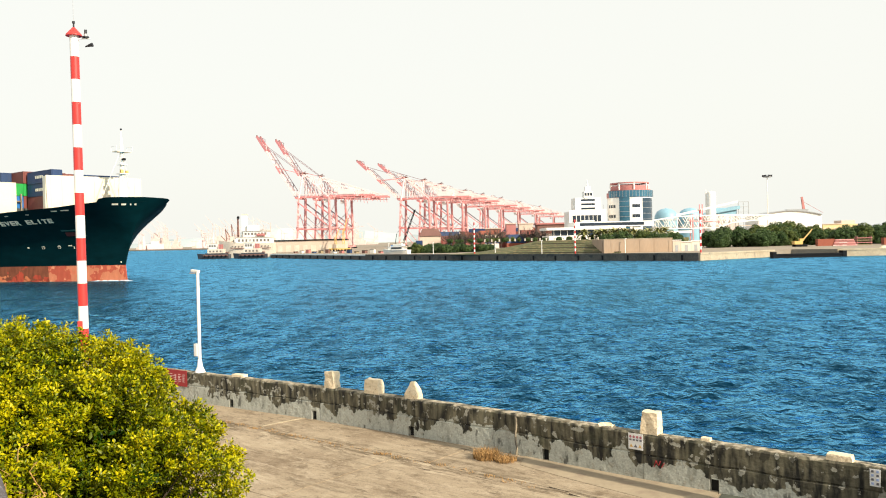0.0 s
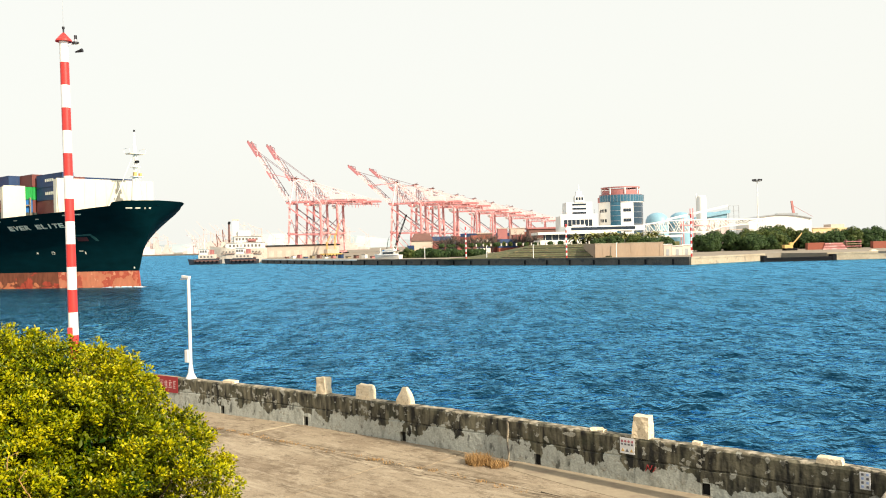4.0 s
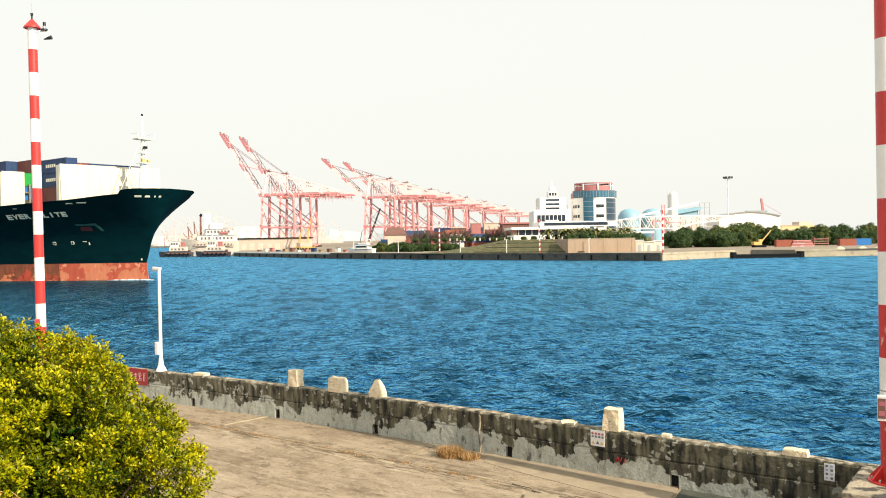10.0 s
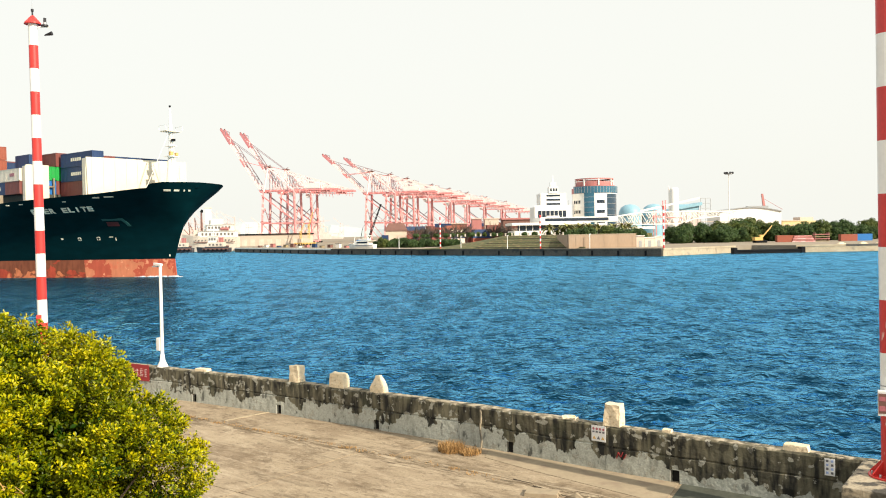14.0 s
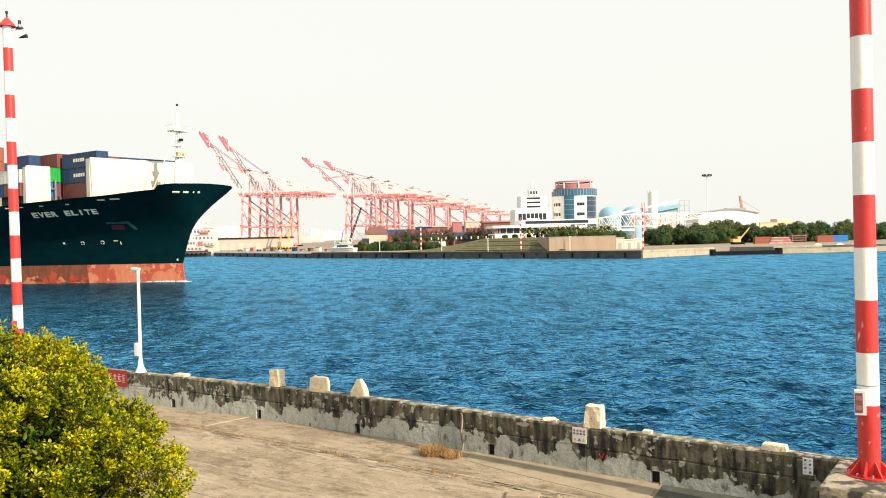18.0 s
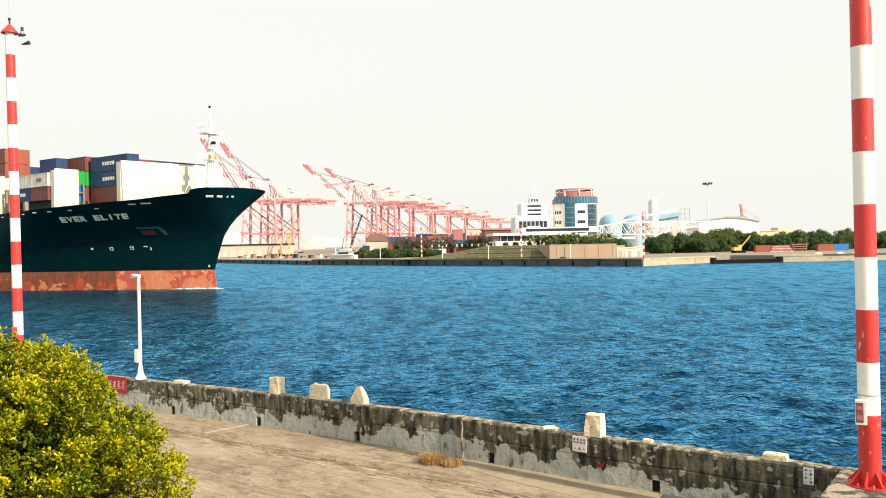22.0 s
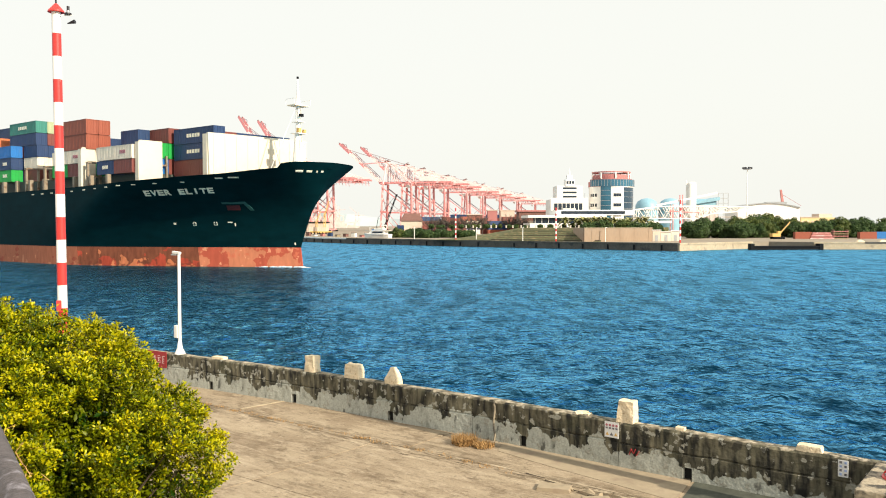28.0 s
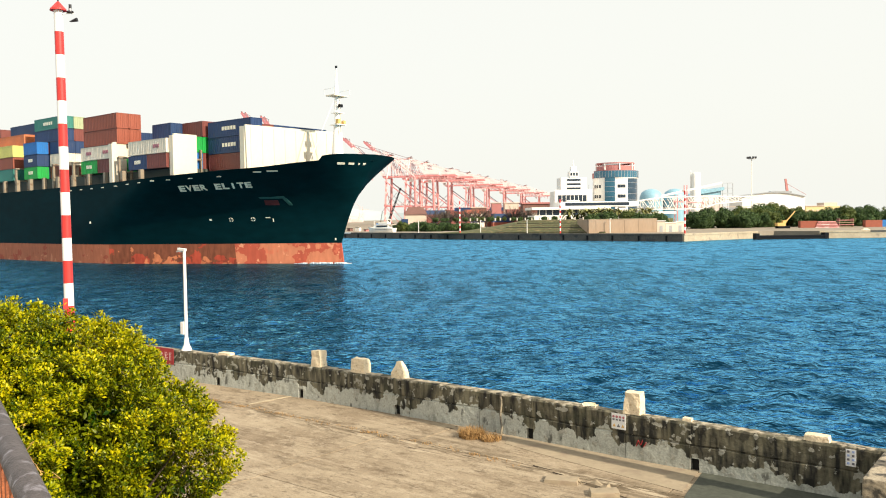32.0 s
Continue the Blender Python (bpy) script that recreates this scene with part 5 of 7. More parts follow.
# second bay
for r in range(7):
    tall = 2.9 if r > 1 else 2.59
    for x, low in ((-35.0, "navy"), (-28.9, "brown")):
        z = container(x, r, 17.2, 6.06, low if r < 1 else rng.choice(PALETTE), tall, 1 if low == "navy" else 0)
        z = container(x, r, z, 6.06, "green" if r > 1 and low == "brown" else "cream", tall, 2 if r == 2 and low == "brown" else (1 if low == "brown" else 0))
    if r == 2:
        container(-35.0, r, z, 6.06, "navy", tall)
    elif r > 2:
        container(-35.0, r, z, 12.19, "brown", high=2.9)
# third bay
for r in range(7):
    z = 0
    for x, low in ((-52.2, "green"), (-46.0, "brown")):
        z = container(x, r, 17.2, 6.06, low if r < 1 else rng.choice(PALETTE), marks=1 if low == "green" else 0)
        z = container(x, r, z, 6.06, "cream", marks=1)
    if r < 2:
        z = container(-50.9, r, z, 12.19, "orange", 2.9)
        container(-50.9, r, z, 12.19, "orange", 2.9)
    else:
        container(-52.1, r, z, 12.19, "navy" if r < 5 else "brown")
# fourth bay
for r in range(8):
    z = 17.2
    for c in (("green", "navy", "blue") if r == 0 else tuple(rng.choice(PALETTE) for _ in range(3))):
        z = container(-76.6, r, z, 6.06, c, marks=1 if c in ("green", "navy") else 0)
    z2 = 17.2
    for c in ("brown", "cream", "navy"):
        z2 = container(-70.0, r + 1, z2, 6.06, c)
    if r > 0:
        z = container(-76.6, r, z, 12.19, "navy" if r == 1 else "brown")
        if r in (1, 2):
            container(-76.6, r, z, 12.19, "teal" if r == 1 else "olive", marks=2 if r == 1 else 0)
# after bays
for x, tops in ((-94.0, ("bright", "green", "yellow", "blue", "bright")), (-111.5, ("bright", "blue", "orange", "bright", "navy"))):
    for r in range(7):
        z = 17.2
        for k in range(4 if r else 3):
            z = container(x, r, z, 12.19, rng.choice(PALETTE) if k < 2 else tops[(r + k) % 5])
        if r > 1:
            container(x, r, z, 12.19, rng.choice(("brown", "orange", "navy")))

mast = Mesh().tube((-1.2, 0, 15.5), (-1.2, 0, 19.5), 1.35, 1.0, 16).tube((-1.2, 0, 19.5), (-1.2, 0, 24.2), 1.0, 0.60, 16).tube((-1.2, 0, 24.2), (-1.2, 0, 29.3), 0.46, 0.38, 14).tube((-1.2, 0, 29.3), (-1.2, 0, 31.0), 0.45, 0.34, 12).tube((-1.2, 0, 31.0), (-1.2, 0, 34.3), 0.30, 0.10, 8)
fm = part("foremast", mast, M["ship_pale"], ship, "white tapered foremast with platforms", smooth=False)
part("mast_stay", Mesh().beam((-1.2, -0.6, 28.6), (-4.6, -4.0, 17.0), 0.10).beam((-1.2, 0.6, 28.6), (-4.6, 4.0, 17.0), 0.10), M["ship_pale"], fm)
part("mast_ladder", Mesh().beam((-0.35, -0.35, 19.5), (-0.55, -0.3, 29.0), 0.08).beam((-0.35, 0.15, 19.5), (-0.55, 0.15, 29.0), 0.08), M["ship_white"], fm)
part("mast_platform", Mesh().box(-2.2, 0.0, -1.7, 1.7, 29.2, 29.4), M["ship_white"], fm)
part("mast_platform", Mesh().box(-2.0, 0.0, -1.1, 1.1, 24.2, 24.35), M["ship_pale"], fm)
part("mast_platform", Mesh().box(-1.9, -0.2, -0.8, 0.8, 26.3, 26.4), M["ship_pale"], fm)
part("mast_light", Mesh().box(-0.5, -0.1, -0.4, 0.4, 27.3, 27.8), M["black_steel"], fm)
part("mast_lamp", Mesh().box(-0.6, 0.0, -0.9, -0.3, 24.4, 25.2).box(-0.6, 0.0, 0.4, 0.9, 24.4, 25.0), M["yellow"], fm)
part("mast_light", Mesh().box(-1.35, -1.05, -0.15, 0.15, 34.2, 34.6), M["black_steel"], fm)
for y in (-1.9, 1.9):
    part("mast_rail", Mesh().beam((-2.3, y, 29.45), (-2.3, y, 30.4), 0.06).beam((0.1, y, 29.45), (0.1, y, 30.4), 0.06).beam((-2.3, y, 30.4), (0.1, y, 30.4), 0.06), M["ship_pale"], fm)
# bow wave: strips of foam lying on the water beside the stem
gen = random.Random(2)
foam = Mesh()
for k in range(70):
    x = 0.4 - 8 * gen.random() ** 1.6
    y = -breadth(x, 0.1) - 0.1 - gen.random() * 0.55
    w, h = gen.uniform(0.1, 0.45), gen.uniform(0.03, 0.12)
    foam.box(x - w, x + w, y - h, y + h, 0.02, 0.06 + 0.18 * gen.random() * (1 if x > -7 else 0.2))
for k in range(16):
    x, y = 0.3 + 1.6 * gen.random(), gen.uniform(-1.4, 0.5)
    foam.box(x - 0.3, x + 0.3, y - 0.06, y + 0.06, 0.02, 0.07)
part("bow_wave", foam, M["foam"], ship, "thin white foam along the stem", kind="stuff")


def motions():
    rows = []
    for k in range(0, 33):
        s = ship_way(k)
        p = SHIP_END + SHIP_DIR * s
        rows.append((float(k), pose(p.x, p.y, WATER, 0, 0, -40)))
    walk(ship, rows)
    walk(sea, [(float(t), pose(-0.16 * t, -0.40 * t, 0)) for t in (0, 8, 16, 24, 32)])


# ---- the far shore ----
SHORE = [(74.0, 236.0), (23.0, 284.0), (-32.0, 345.0), (-92.0, 441.0), (-135, 660.0), (-330, 1400.0), (-1200, 1900.0), (-4400, 2300.0)]
EAST = [(74.0, 236.0), (103.5, 256.0), (110.0, 258.0), (119.0, 247.0), (134.0, 246.0), (300.0, 240.0), (4400.0, 240.0)]
land = Mesh()
land.prism(SHORE[::-1] + EAST[1:] + [(4400, 4500), (-4400, 4500)], -3.0, FAR)
single("ground", land, M["soil"], "flat dusty harbour land beyond the water", "ground", kind="structure")


def quay_edge(a, b, mat, cap, label):
    """A concrete quay face with coping, set just proud of the land."""
    a, b = Vector((*a, 0)), Vector((*b, 0))
    d = (b - a).normalized()
    n = Vector((d.y, -d.x, 0)) if d.x > 0 else Vector((-d.y, d.x, 0))
    if n.y > 0:
        n = -n
    m = Matrix((( d.x, n.x, 0, a.x), (d.y, n.y, 0, a.y), (0, 0, 1, 0), (0, 0, 0, 1)))
    ob = thing("quay_wall", None, label, "quay", kind="structure")
    length = (b - a).length
    part("quay_face", Mesh().box(0, length, 0.0, 0.4, -2.5, FAR - 0.45, m), M[mat], ob)
    part("coping", Mesh().box(0, length, -1.0, 0.55, FAR - 0.45, FAR + 0.06, m), M[cap], ob)
    for k in range(int(length / 9) if mat == "far_quay" else 0):
        x = 5 + 9 * k
        part("fender", Mesh().box(x - 0.25, x + 0.25, 0.4, 0.7, -0.5, FAR - 0.6, m), M["black_steel"], ob)
    return ob


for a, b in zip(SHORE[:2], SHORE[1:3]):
    quay_edge(a, b, "far_quay", "far_quay", "long concrete quay wall in shaded dark grey with low fenders")
quay_edge(SHORE[2], SHORE[3], "far_quay", "boat_white", "shaded dark concrete quay wall with a pale coping")
quay_edge(EAST[0], EAST[1], "far_quay_sunlit", "far_quay_sunlit", "sunlit pale concrete quay wall")
quay_edge(EAST[3], EAST[4], "far_quay_sunlit", "far_quay_sunlit", "pale broken concrete quay wall")
quay_edge(EAST[4], EAST[5], "far_quay_sunlit", "far_quay", "pale broken concrete quay wall")
single("barge_slip", Mesh().box(99.0, 120.0, 244.2, 246.4, -2.0, 0.55).box(98.6, 99.6, 244.0, 246.6, -2, 1.2).box(119.4, 120.6, 244.0, 246.6, -2, 1.2).box(99, 120, 244.05, 244.2, 0.1, 0.35), M["black_steel"], "long black flat pontoon moored along the quay", "pontoon")

# grassed embankment with low terraces
emb = Mesh()
A, B = Vector((0, 300, 0)), Vector((54, 258, 0))
d = (B - A).normalized()
n = Vector((-d.y, d.x, 0))
if n.y < 0:
    n = -n
L = (B - A).length
prof = [(0, FAR - 0.1)]
for k in range(6):
    prof += [(1.2 + 3.6 * k, FAR + 0.72 * k + 0.35), (3.4 + 3.6 * k, FAR + 0.72 * k + 0.72)]
prof += [(60, FAR + 4.4), (61, FAR - 0.1)]
rings = []
for s, k in ((0, 0.05), (14, 0.55), (26, 1.0), (L, 1.0)):
    rings.append([A + d * s + n * (3 + q) + Vector((0, 0, FAR + (z - FAR) * k)) for q, z in prof])
q = len(prof)
emb.add([p for r in rings for p in r], [(a * q + b, (a + 1) * q + b, (a + 1) * q + b + 1, a * q + b + 1) for a in range(3) for b in range(q - 1)] + [tuple(range(q)), tuple(range(3 * q, 4 * q))[::-1]])
embankment = single("embankment", emb, M["grass"], "terraced grassy embankment behind the far quay", "embankment", kind="structure")

for k in range(6):
    z = FAR + 0.72 * k + 0.35
    p, e = A + d * 27 + n * (3 + 1.05 + 3.6 * k), B + n * (3 + 1.05 + 3.6 * k)
    part("terrace_edge", Mesh().beam((p.x, p.y, z + 0.02), (e.x, e.y, z + 0.02), 0.5, 0.22), M["path" if k % 2 else "twig"], embankment, "brown trodden terrace edge" if k == 0 else "")
tan = thing("storage_wall", None, "plain tan walled enclosure on the far quay", "enclosure")
part("front_wall", Mesh().box(51.7, 73.6, 262, 263, FAR - 0.05, 6.0), M["tan_wall"], tan)
part("side_wall", Mesh().box(51.5, 52.4, 263, 281, FAR - 0.05, 6.0), M["tan_wall"], tan)
for k in range(5):
    part("pilaster", Mesh().box(54 + 4.6 * k, 54.25 + 4.6 * k, 261.93, 262, FAR - 0.05, 5.8), M["tan_wall"], tan)
part("coping", Mesh().box(51.6, 73.7, 261.9, 263.1, 6.0, 6.12), M["far_quay_sunlit"], tan)
for x, y, w, h, mat in ((75.6, 264, 2.6, 3.6, "facade_warm"), (79.3, 266, 3.4, 3.0, "boat_beige"), (83.0, 268, 2.6, 3.3, "boat_beige")):
    sh = thing("utility_shed", pose(x, y, FAR - 0.02), "small pale utility shed on the far quay", "shed", "utility sheds")
    part("shed_body", Mesh().box(-w / 2, w / 2, 0, 3, 0, h), M[mat], sh)
    part("shed_roof", Mesh().box(-w / 2 - 0.2, w / 2 + 0.2, -0.3, 3.2, h, h + 0.18), M["facade"], sh)
    part("shed_door", Mesh().box(-0.5, 0.5, -0.05, 0.0, 0.0, 2.1), M["grey_metal"], sh)


def far_pole(x, y, h, r, count, label):
    ob = thing("striped_pole", pose(x, y, FAR - 0.02), label, "marker pole", "far striped poles")
    b = h / count
    for k in range(count):
        part("red_band" if k % 2 == 0 else "white_band", Mesh().tube((0, 0, k * b), (0, 0, (k + 1) * b), r, n=10), M["red_paint"] if k % 2 == 0 else M["band_white"], ob)
    part("cap", Mesh().tube((0, 0, h), (0, 0, h + 0.4), r * 1.5, 0.05, 10), M["red_paint"], ob)


for x, y, h, c in ((11.7, 297, 11.3, 13), (43.5, 268, 10.8, 13), (75.9, 240.5, 12.4, 13)):
    far_pole(x, y, h, 0.24, c, "far red and white striped pole on the quay edge")
for x, y in ((-3.5, 318), (18.8, 291), (33.8, 278), (58.2, 260.5), (-22.0, 338)):
    lp2 = thing("lamp_post", pose(x, y, FAR - 0.02), "small white lamp post on the far quay", "lamp post", "far lamp posts")
    part("shaft", Mesh().tube((0, 0, 0), (0, 0, 4.6), 0.13, 0.1, 8), M["white_paint"], lp2)
    part("arm", Mesh().beam((0, 0, 4.55), (0.5, 0, 4.6), 0.12), M["white_paint"], lp2)


# control tower: a round block with white window bays, blue curtain wall and a red crown
def tower():
    ob = thing("control_tower", pose(91.5, 398, FAR - 0.02, 0, 0, -13), "round white and blue glass harbour control tower with red crown", "tower")
    r, h = 10.6, 24.2
    for a0, a1, mat, lab in ((-90, -26, "facade", "white wall bay"), (-26, 0, "glass_blue", "curved blue curtain wall"), (0, 34, "facade", "white wall bay"), (34, 90, "glass_slate", "dark glazed bay"), (90, 270, "facade", "white rear wall")):
        rr = r + (0.35 if mat == "glass_blue" else 0.0)
        part("wall_bay", Mesh().lathe([(rr - 0.5, 0), (rr, 0), (rr, h), (rr - 0.5, h)], 14, a0, a1), M[mat], ob, lab)
    for a in (-62, -52, -42, 10, 17, 24):
        for k in range(4):
            z = 4.6 + 4.75 * k
            m = pose(0, 0, 0, 0, 0, a)
            part("window", Mesh().box(-0.62, 0.62, -r - 0.06, -r + 0.3, z, z + 1.5, m), M["glass_dark"], ob)
    for k in range(9):
        z = 2.4 + 2.42 * k
        part("mullion", Mesh().lathe([(r + 0.3, z), (r + 0.42, z), (r + 0.42, z + 0.16), (r + 0.3, z + 0.16)], 10, -26, 0), M["grey_metal"], ob)
    for k in range(8):
        z = 2.4 + 2.7 * k
        part("mullion", Mesh().lathe([(r, z), (r + 0.08, z), (r + 0.08, z + 0.12), (r, z + 0.12)], 12, 34, 90), M["grey_metal"], ob)
    part("band_trim", Mesh().lathe([(r, h - 0.9), (r + 0.25, h - 0.9), (r + 0.25, h - 0.5), (r, h - 0.5)], 48), M["facade"], ob)
    part("salmon_band", Mesh().lathe([(0, h - 0.5), (r + 0.3, h - 0.5), (r + 0.3, h + 2.0), (0, h + 2.0)], 48), M["salmon"], ob, "salmon upper wall")
    part("blue_band", Mesh().lathe([(r - 0.5, h - 0.4), (r + 0.5, h - 0.4), (r + 0.5, h + 2.8), (r - 0.5, h + 2.8)], 36, -62, 92), M["glass_blue"], ob, "blue window band")
    for a in range(-56, 92, 8):
        part("band_mullion", Mesh().box(-0.07, 0.07, -r - 0.56, -r - 0.45, h - 0.4, h + 2.8, pose(0, 0, 0, 0, 0, a)), M["grey_metal"], ob)
    part("upper_storey", Mesh().lathe([(0, h + 2.0), (r - 0.5, h + 2.0), (r - 0.5, h + 3.2), (0, h + 3.2)], 40), M["salmon"], ob, "salmon upper storey")
    cr = part("crown", Mesh().lathe([(r - 2.6, h + 3.2), (r - 1.6, h + 3.2), (r - 1.6, h + 5.2), (r - 2.6, h + 5.2)], 40), M["salmon"], ob, "salmon roof ring")
    for a in range(0, 360, 45):
        m = pose(0, 0, 0, 0, 0, a + 14)
        part("crown_post", Mesh().box(-0.25, 0.25, -r + 1.1, -r + 1.95, h + 3.2, h + 6.4, m), M["facade"], cr)
    part("crown_rim", Mesh().lathe([(r - 2.6, h + 6.2), (r - 1.3, h + 6.2), (r - 1.3, h + 6.8), (r - 2.6, h + 6.8)], 40), M["salmon"], cr)
    part("roof_plant", Mesh().box(-4, 3.5, -3.5, 4, h + 3.2, h + 5.8), M["salmon"], ob)
    return ob


tower()


def office():
    ob = thing("harbour_office", pose(60.5, 388, FAR - 0.02), "stepped white harbour office building with small spire", "office building")
    part("main_block", Mesh().box(0, 17.5, 0, 16, 0, 17.5), M["facade"], ob)
    part("upper_block", Mesh().box(3.2, 15.5, 1.5, 14, 17.5, 24.0), M["facade"], ob)
    part("stair_tower", Mesh().box(7.4, 11.6, 1.0, 7, 24.0, 27.0), M["facade"], ob)
    part("lantern", Mesh().box(8.2, 10.8, 2.0, 5, 27.0, 29.2), M["facade"], ob)
    part("spire", Mesh().tube((9.5, 3.5, 29.2), (9.5, 3.5, 32.5), 0.5, 0.06, 8), M["facade"], ob)
    for z in (18.4, 20.4, 22.4):
        part("window_strip", Mesh().box(6.0, 12.6, 1.4, 1.7, z, z + 0.9), M["glass_dark"], ob)
    for z in (24.9,):
        for x in (7.7, 9.0, 10.3):
            part("window", Mesh().box(x, x + 0.9, 0.9, 1.2, z, z + 1.4), M["glass_dark"], ob)
    fr = part("glazed_front", Mesh().box(1.4, 15.2, -0.1, 0.2, 11.2, 15.6), M["glass_dark"], ob, "dark glazed entrance front")
    for k in range(8):
        x = 1.4 + 1.97 * k
        part("mullion", Mesh().box(x - 0.12, x + 0.12, -0.2, 0.2, 11.2, 15.6), M["facade"], fr)
    part("canopy", Mesh().box(5.6, 11.8, -0.8, 0.2, 12.6, 13.2), M["facade"], ob)
    part("window_strip", Mesh().box(4.6, 12.4, -0.12, 0.2, 9.4, 10.5), M["glass_dark"], ob)
    part("roof_rail", Mesh().box(0, 17.5, -0.1, 0.1, 17.5, 18.2), M["facade"], ob)
    for x in (2.0, 16.6):
        part("roof_mast", Mesh().tube((x, 2, 17.5), (x, 2, 20.5), 0.12, n=6), M["grey_metal"], ob)
    return ob


office()


def pavilion():
    ob = thing("terminal_pavilion", pose(46, 352, FAR + 0.5), "low white terminal pavilion with long flat roofs and ribbon windows", "pavilion")
    part("ground_floor", Mesh().box(6, 50, 4, 22, 0, 5.2), M["facade"], ob)
    part("floor_slab", Mesh().box(0, 40, 0, 24, 3.6, 5.6), M["facade"], ob, "white balcony slab")
    part("window_band", Mesh().box(1.5, 36, 1.2, 22, 5.6, 8.0), M["glass_dark"], ob, "dark ribbon window")
    for k in range(12):
        part("mullion", Mesh().box(2.2 + 2.9 * k, 2.4 + 2.9 * k, 1.05, 1.3, 5.6, 8.0), M["facade"], ob)
    part("main_roof", Mesh().box(-1.0, 33, -0.6, 25, 8.0, 9.1), M["facade"], ob, "flat white roof slab")
    part("upper_roof", Mesh().box(12, 46, 4, 26, 9.1, 11.4), M["facade"], ob)
    part("window_band", Mesh().box(14, 42, 3.9, 4.3, 9.6, 10.9), M["glass_dark"], ob)
    part("long_roof", Mesh().box(30, 62, 2, 20, 5.6, 6.6), M["facade"], ob)
    part("ground_glass", Mesh().box(7, 48, 3.9, 4.2, 0.4, 3.2), M["glass_dark"], ob)
    return ob


pavilion()


# conveyor gallery: a white truss on red legs
def gallery():
    ob = thing("conveyor_gallery", pose(92, 424, FAR - 0.02), "long white trussed conveyor gallery on red trestle", "conveyor")
    pts = [(0.0, 9.6, 2.4), (10, 10.0, 3.6), (20, 10.2, 4.8), (30, 10.2, 6.2), (41, 10.2, 6.4), (52, 10.2, 6.4), (58, 12.6, 4.0), (70, 13.6, 2.6), (84, 14.3, 2.2)]
    for (x0, z0, h0), (x1, z1, h1) in zip(pts, pts[1:]):
        for y in (0, 4.5):
            part("lower_chord", Mesh().beam((x0, y, z0 - 1.6), (x1, y, z1 - 1.6), 0.5), M["facade"], ob)
            part("upper_chord", Mesh().beam((x0, y, z0 + h0 - 1.6), (x1, y, z1 + h1 - 1.6), 0.6), M["facade"], ob)
            n = 3
            for k in range(n):
                a, b = k / n, (k + 1) / n
                xa, za, ha = x0 + (x1 - x0) * a, z0 + (z1 - z0) * a, h0 + (h1 - h0) * a
                xb, zb, hb = x0 + (x1 - x0) * b, z0 + (z1 - z0) * b, h0 + (h1 - h0) * b
                part("brace", Mesh().beam((xa, y, za - 1.6), (xb, y, zb + hb - 1.6) if k % 2 else (xa, y, za + ha - 1.6), 0.3).beam((xa, y, za + ha - 1.6), (xb, y, zb - 1.6), 0.3), M["facade"], ob)
    part("conveyor_deck", Mesh().box(0, 84, 1, 3.5, 9.2, 9.5), M["facade_warm"], ob)
    for x, top in ((38, 16), (43, 21)):
        part("trestle", Mesh().beam((x, 0, 0), (x, 0, top), 0.45).beam((x, 4.5, 0), (x, 4.5, top), 0.45).beam((x, 0, top * 0.5), (x, 4.5, top * 0.9), 0.3), M["crane_red"], ob, "pale red trestle")
    part("cross_beam", Mesh().beam((36, 0, 12.5), (52, 0, 11.5), 0.5), M["crane_red"], ob)
    part("slope_pipe", Mesh().beam((30, 2, 15.5), (62, 2, 22), 1.0), M["facade"], ob)
    for x in (6, 20, 52, 70):
        part("leg", Mesh().beam((x, 0, 0), (x, 0, 9), 0.5).beam((x, 4.5, 0), (x, 4.5, 9), 0.5), M["facade"], ob)
    return ob


gallery()

# tanks, silo and works behind
for x, y, r in ((167.2, 610, 8.6), (185, 610, 8.8)):
    tk = thing("storage_tank", pose(x, y, FAR - 0.02), "pale blue domed storage tank", "tank", "domed tanks")
    part("shell", Mesh().lathe([(r, 0), (r, 16.5)], 28), M["blue_tank"], tk, smooth=True)
    part("dome", Mesh().lathe([(r, 16.5), (r * 0.95, 20.0), (r * 0.78, 22.8), (r * 0.45, 24.6), (0.01, 25.3)], 28), M["blue_tank"], tk, smooth=True)
    part("ring_walk", Mesh().lathe([(r, 16.3), (r + 0.7, 16.3), (r + 0.7, 16.7), (r, 16.7)], 28), M["grey_metal"], tk)
si = thing("silo", pose(207.5, 630, FAR - 0.02), "tall white cylindrical silo", "silo")
part("shell", Mesh().lathe([(3.5, 0), (3.5, 36.5), (3.0, 38.0), (0.01, 38.4)], 24), M["facade"], si, smooth=True)
part("stair_shaft", Mesh().box(-4.2, -3.4, -0.6, 0.6, 0, 38.0), M["facade"], si)
part("roof_hoist", Mesh().beam((-4.0, 0, 38.5), (-4.0, 0, 39.6), 0.5), M["facade"], si)
wk = thing("process_plant", pose(206, 640, FAR - 0.02), "blue-roofed process plant with pipe frame", "plant")
part("hall", Mesh().box(0, 26, 0, 20, 0, 20.5), M["far_city"], wk)
part("upper_hall", Mesh().box(8, 25, 1, 18, 20.5, 25.5), M["blue_tank"], wk)
for k in range(6):
    part("rib", Mesh().box(1.5 + 4.4 * k, 1.9 + 4.4 * k, -0.3, 0, 0, 20.3), M["grey_metal"], wk)
part("sloped_roof", Mesh().add([(-1, -1, 20), (27, -1, 24.5), (27, 21, 24.5), (-1, 21, 20), (-1, -1, 21), (27, -1, 27), (27, 21, 27), (-1, 21, 21)],
     [(3, 2, 1, 0), (4, 5, 6, 7), (0, 1, 5, 4), (1, 2, 6, 5), (2, 3, 7, 6), (3, 0, 4, 7)]), M["blue_tank"], wk)
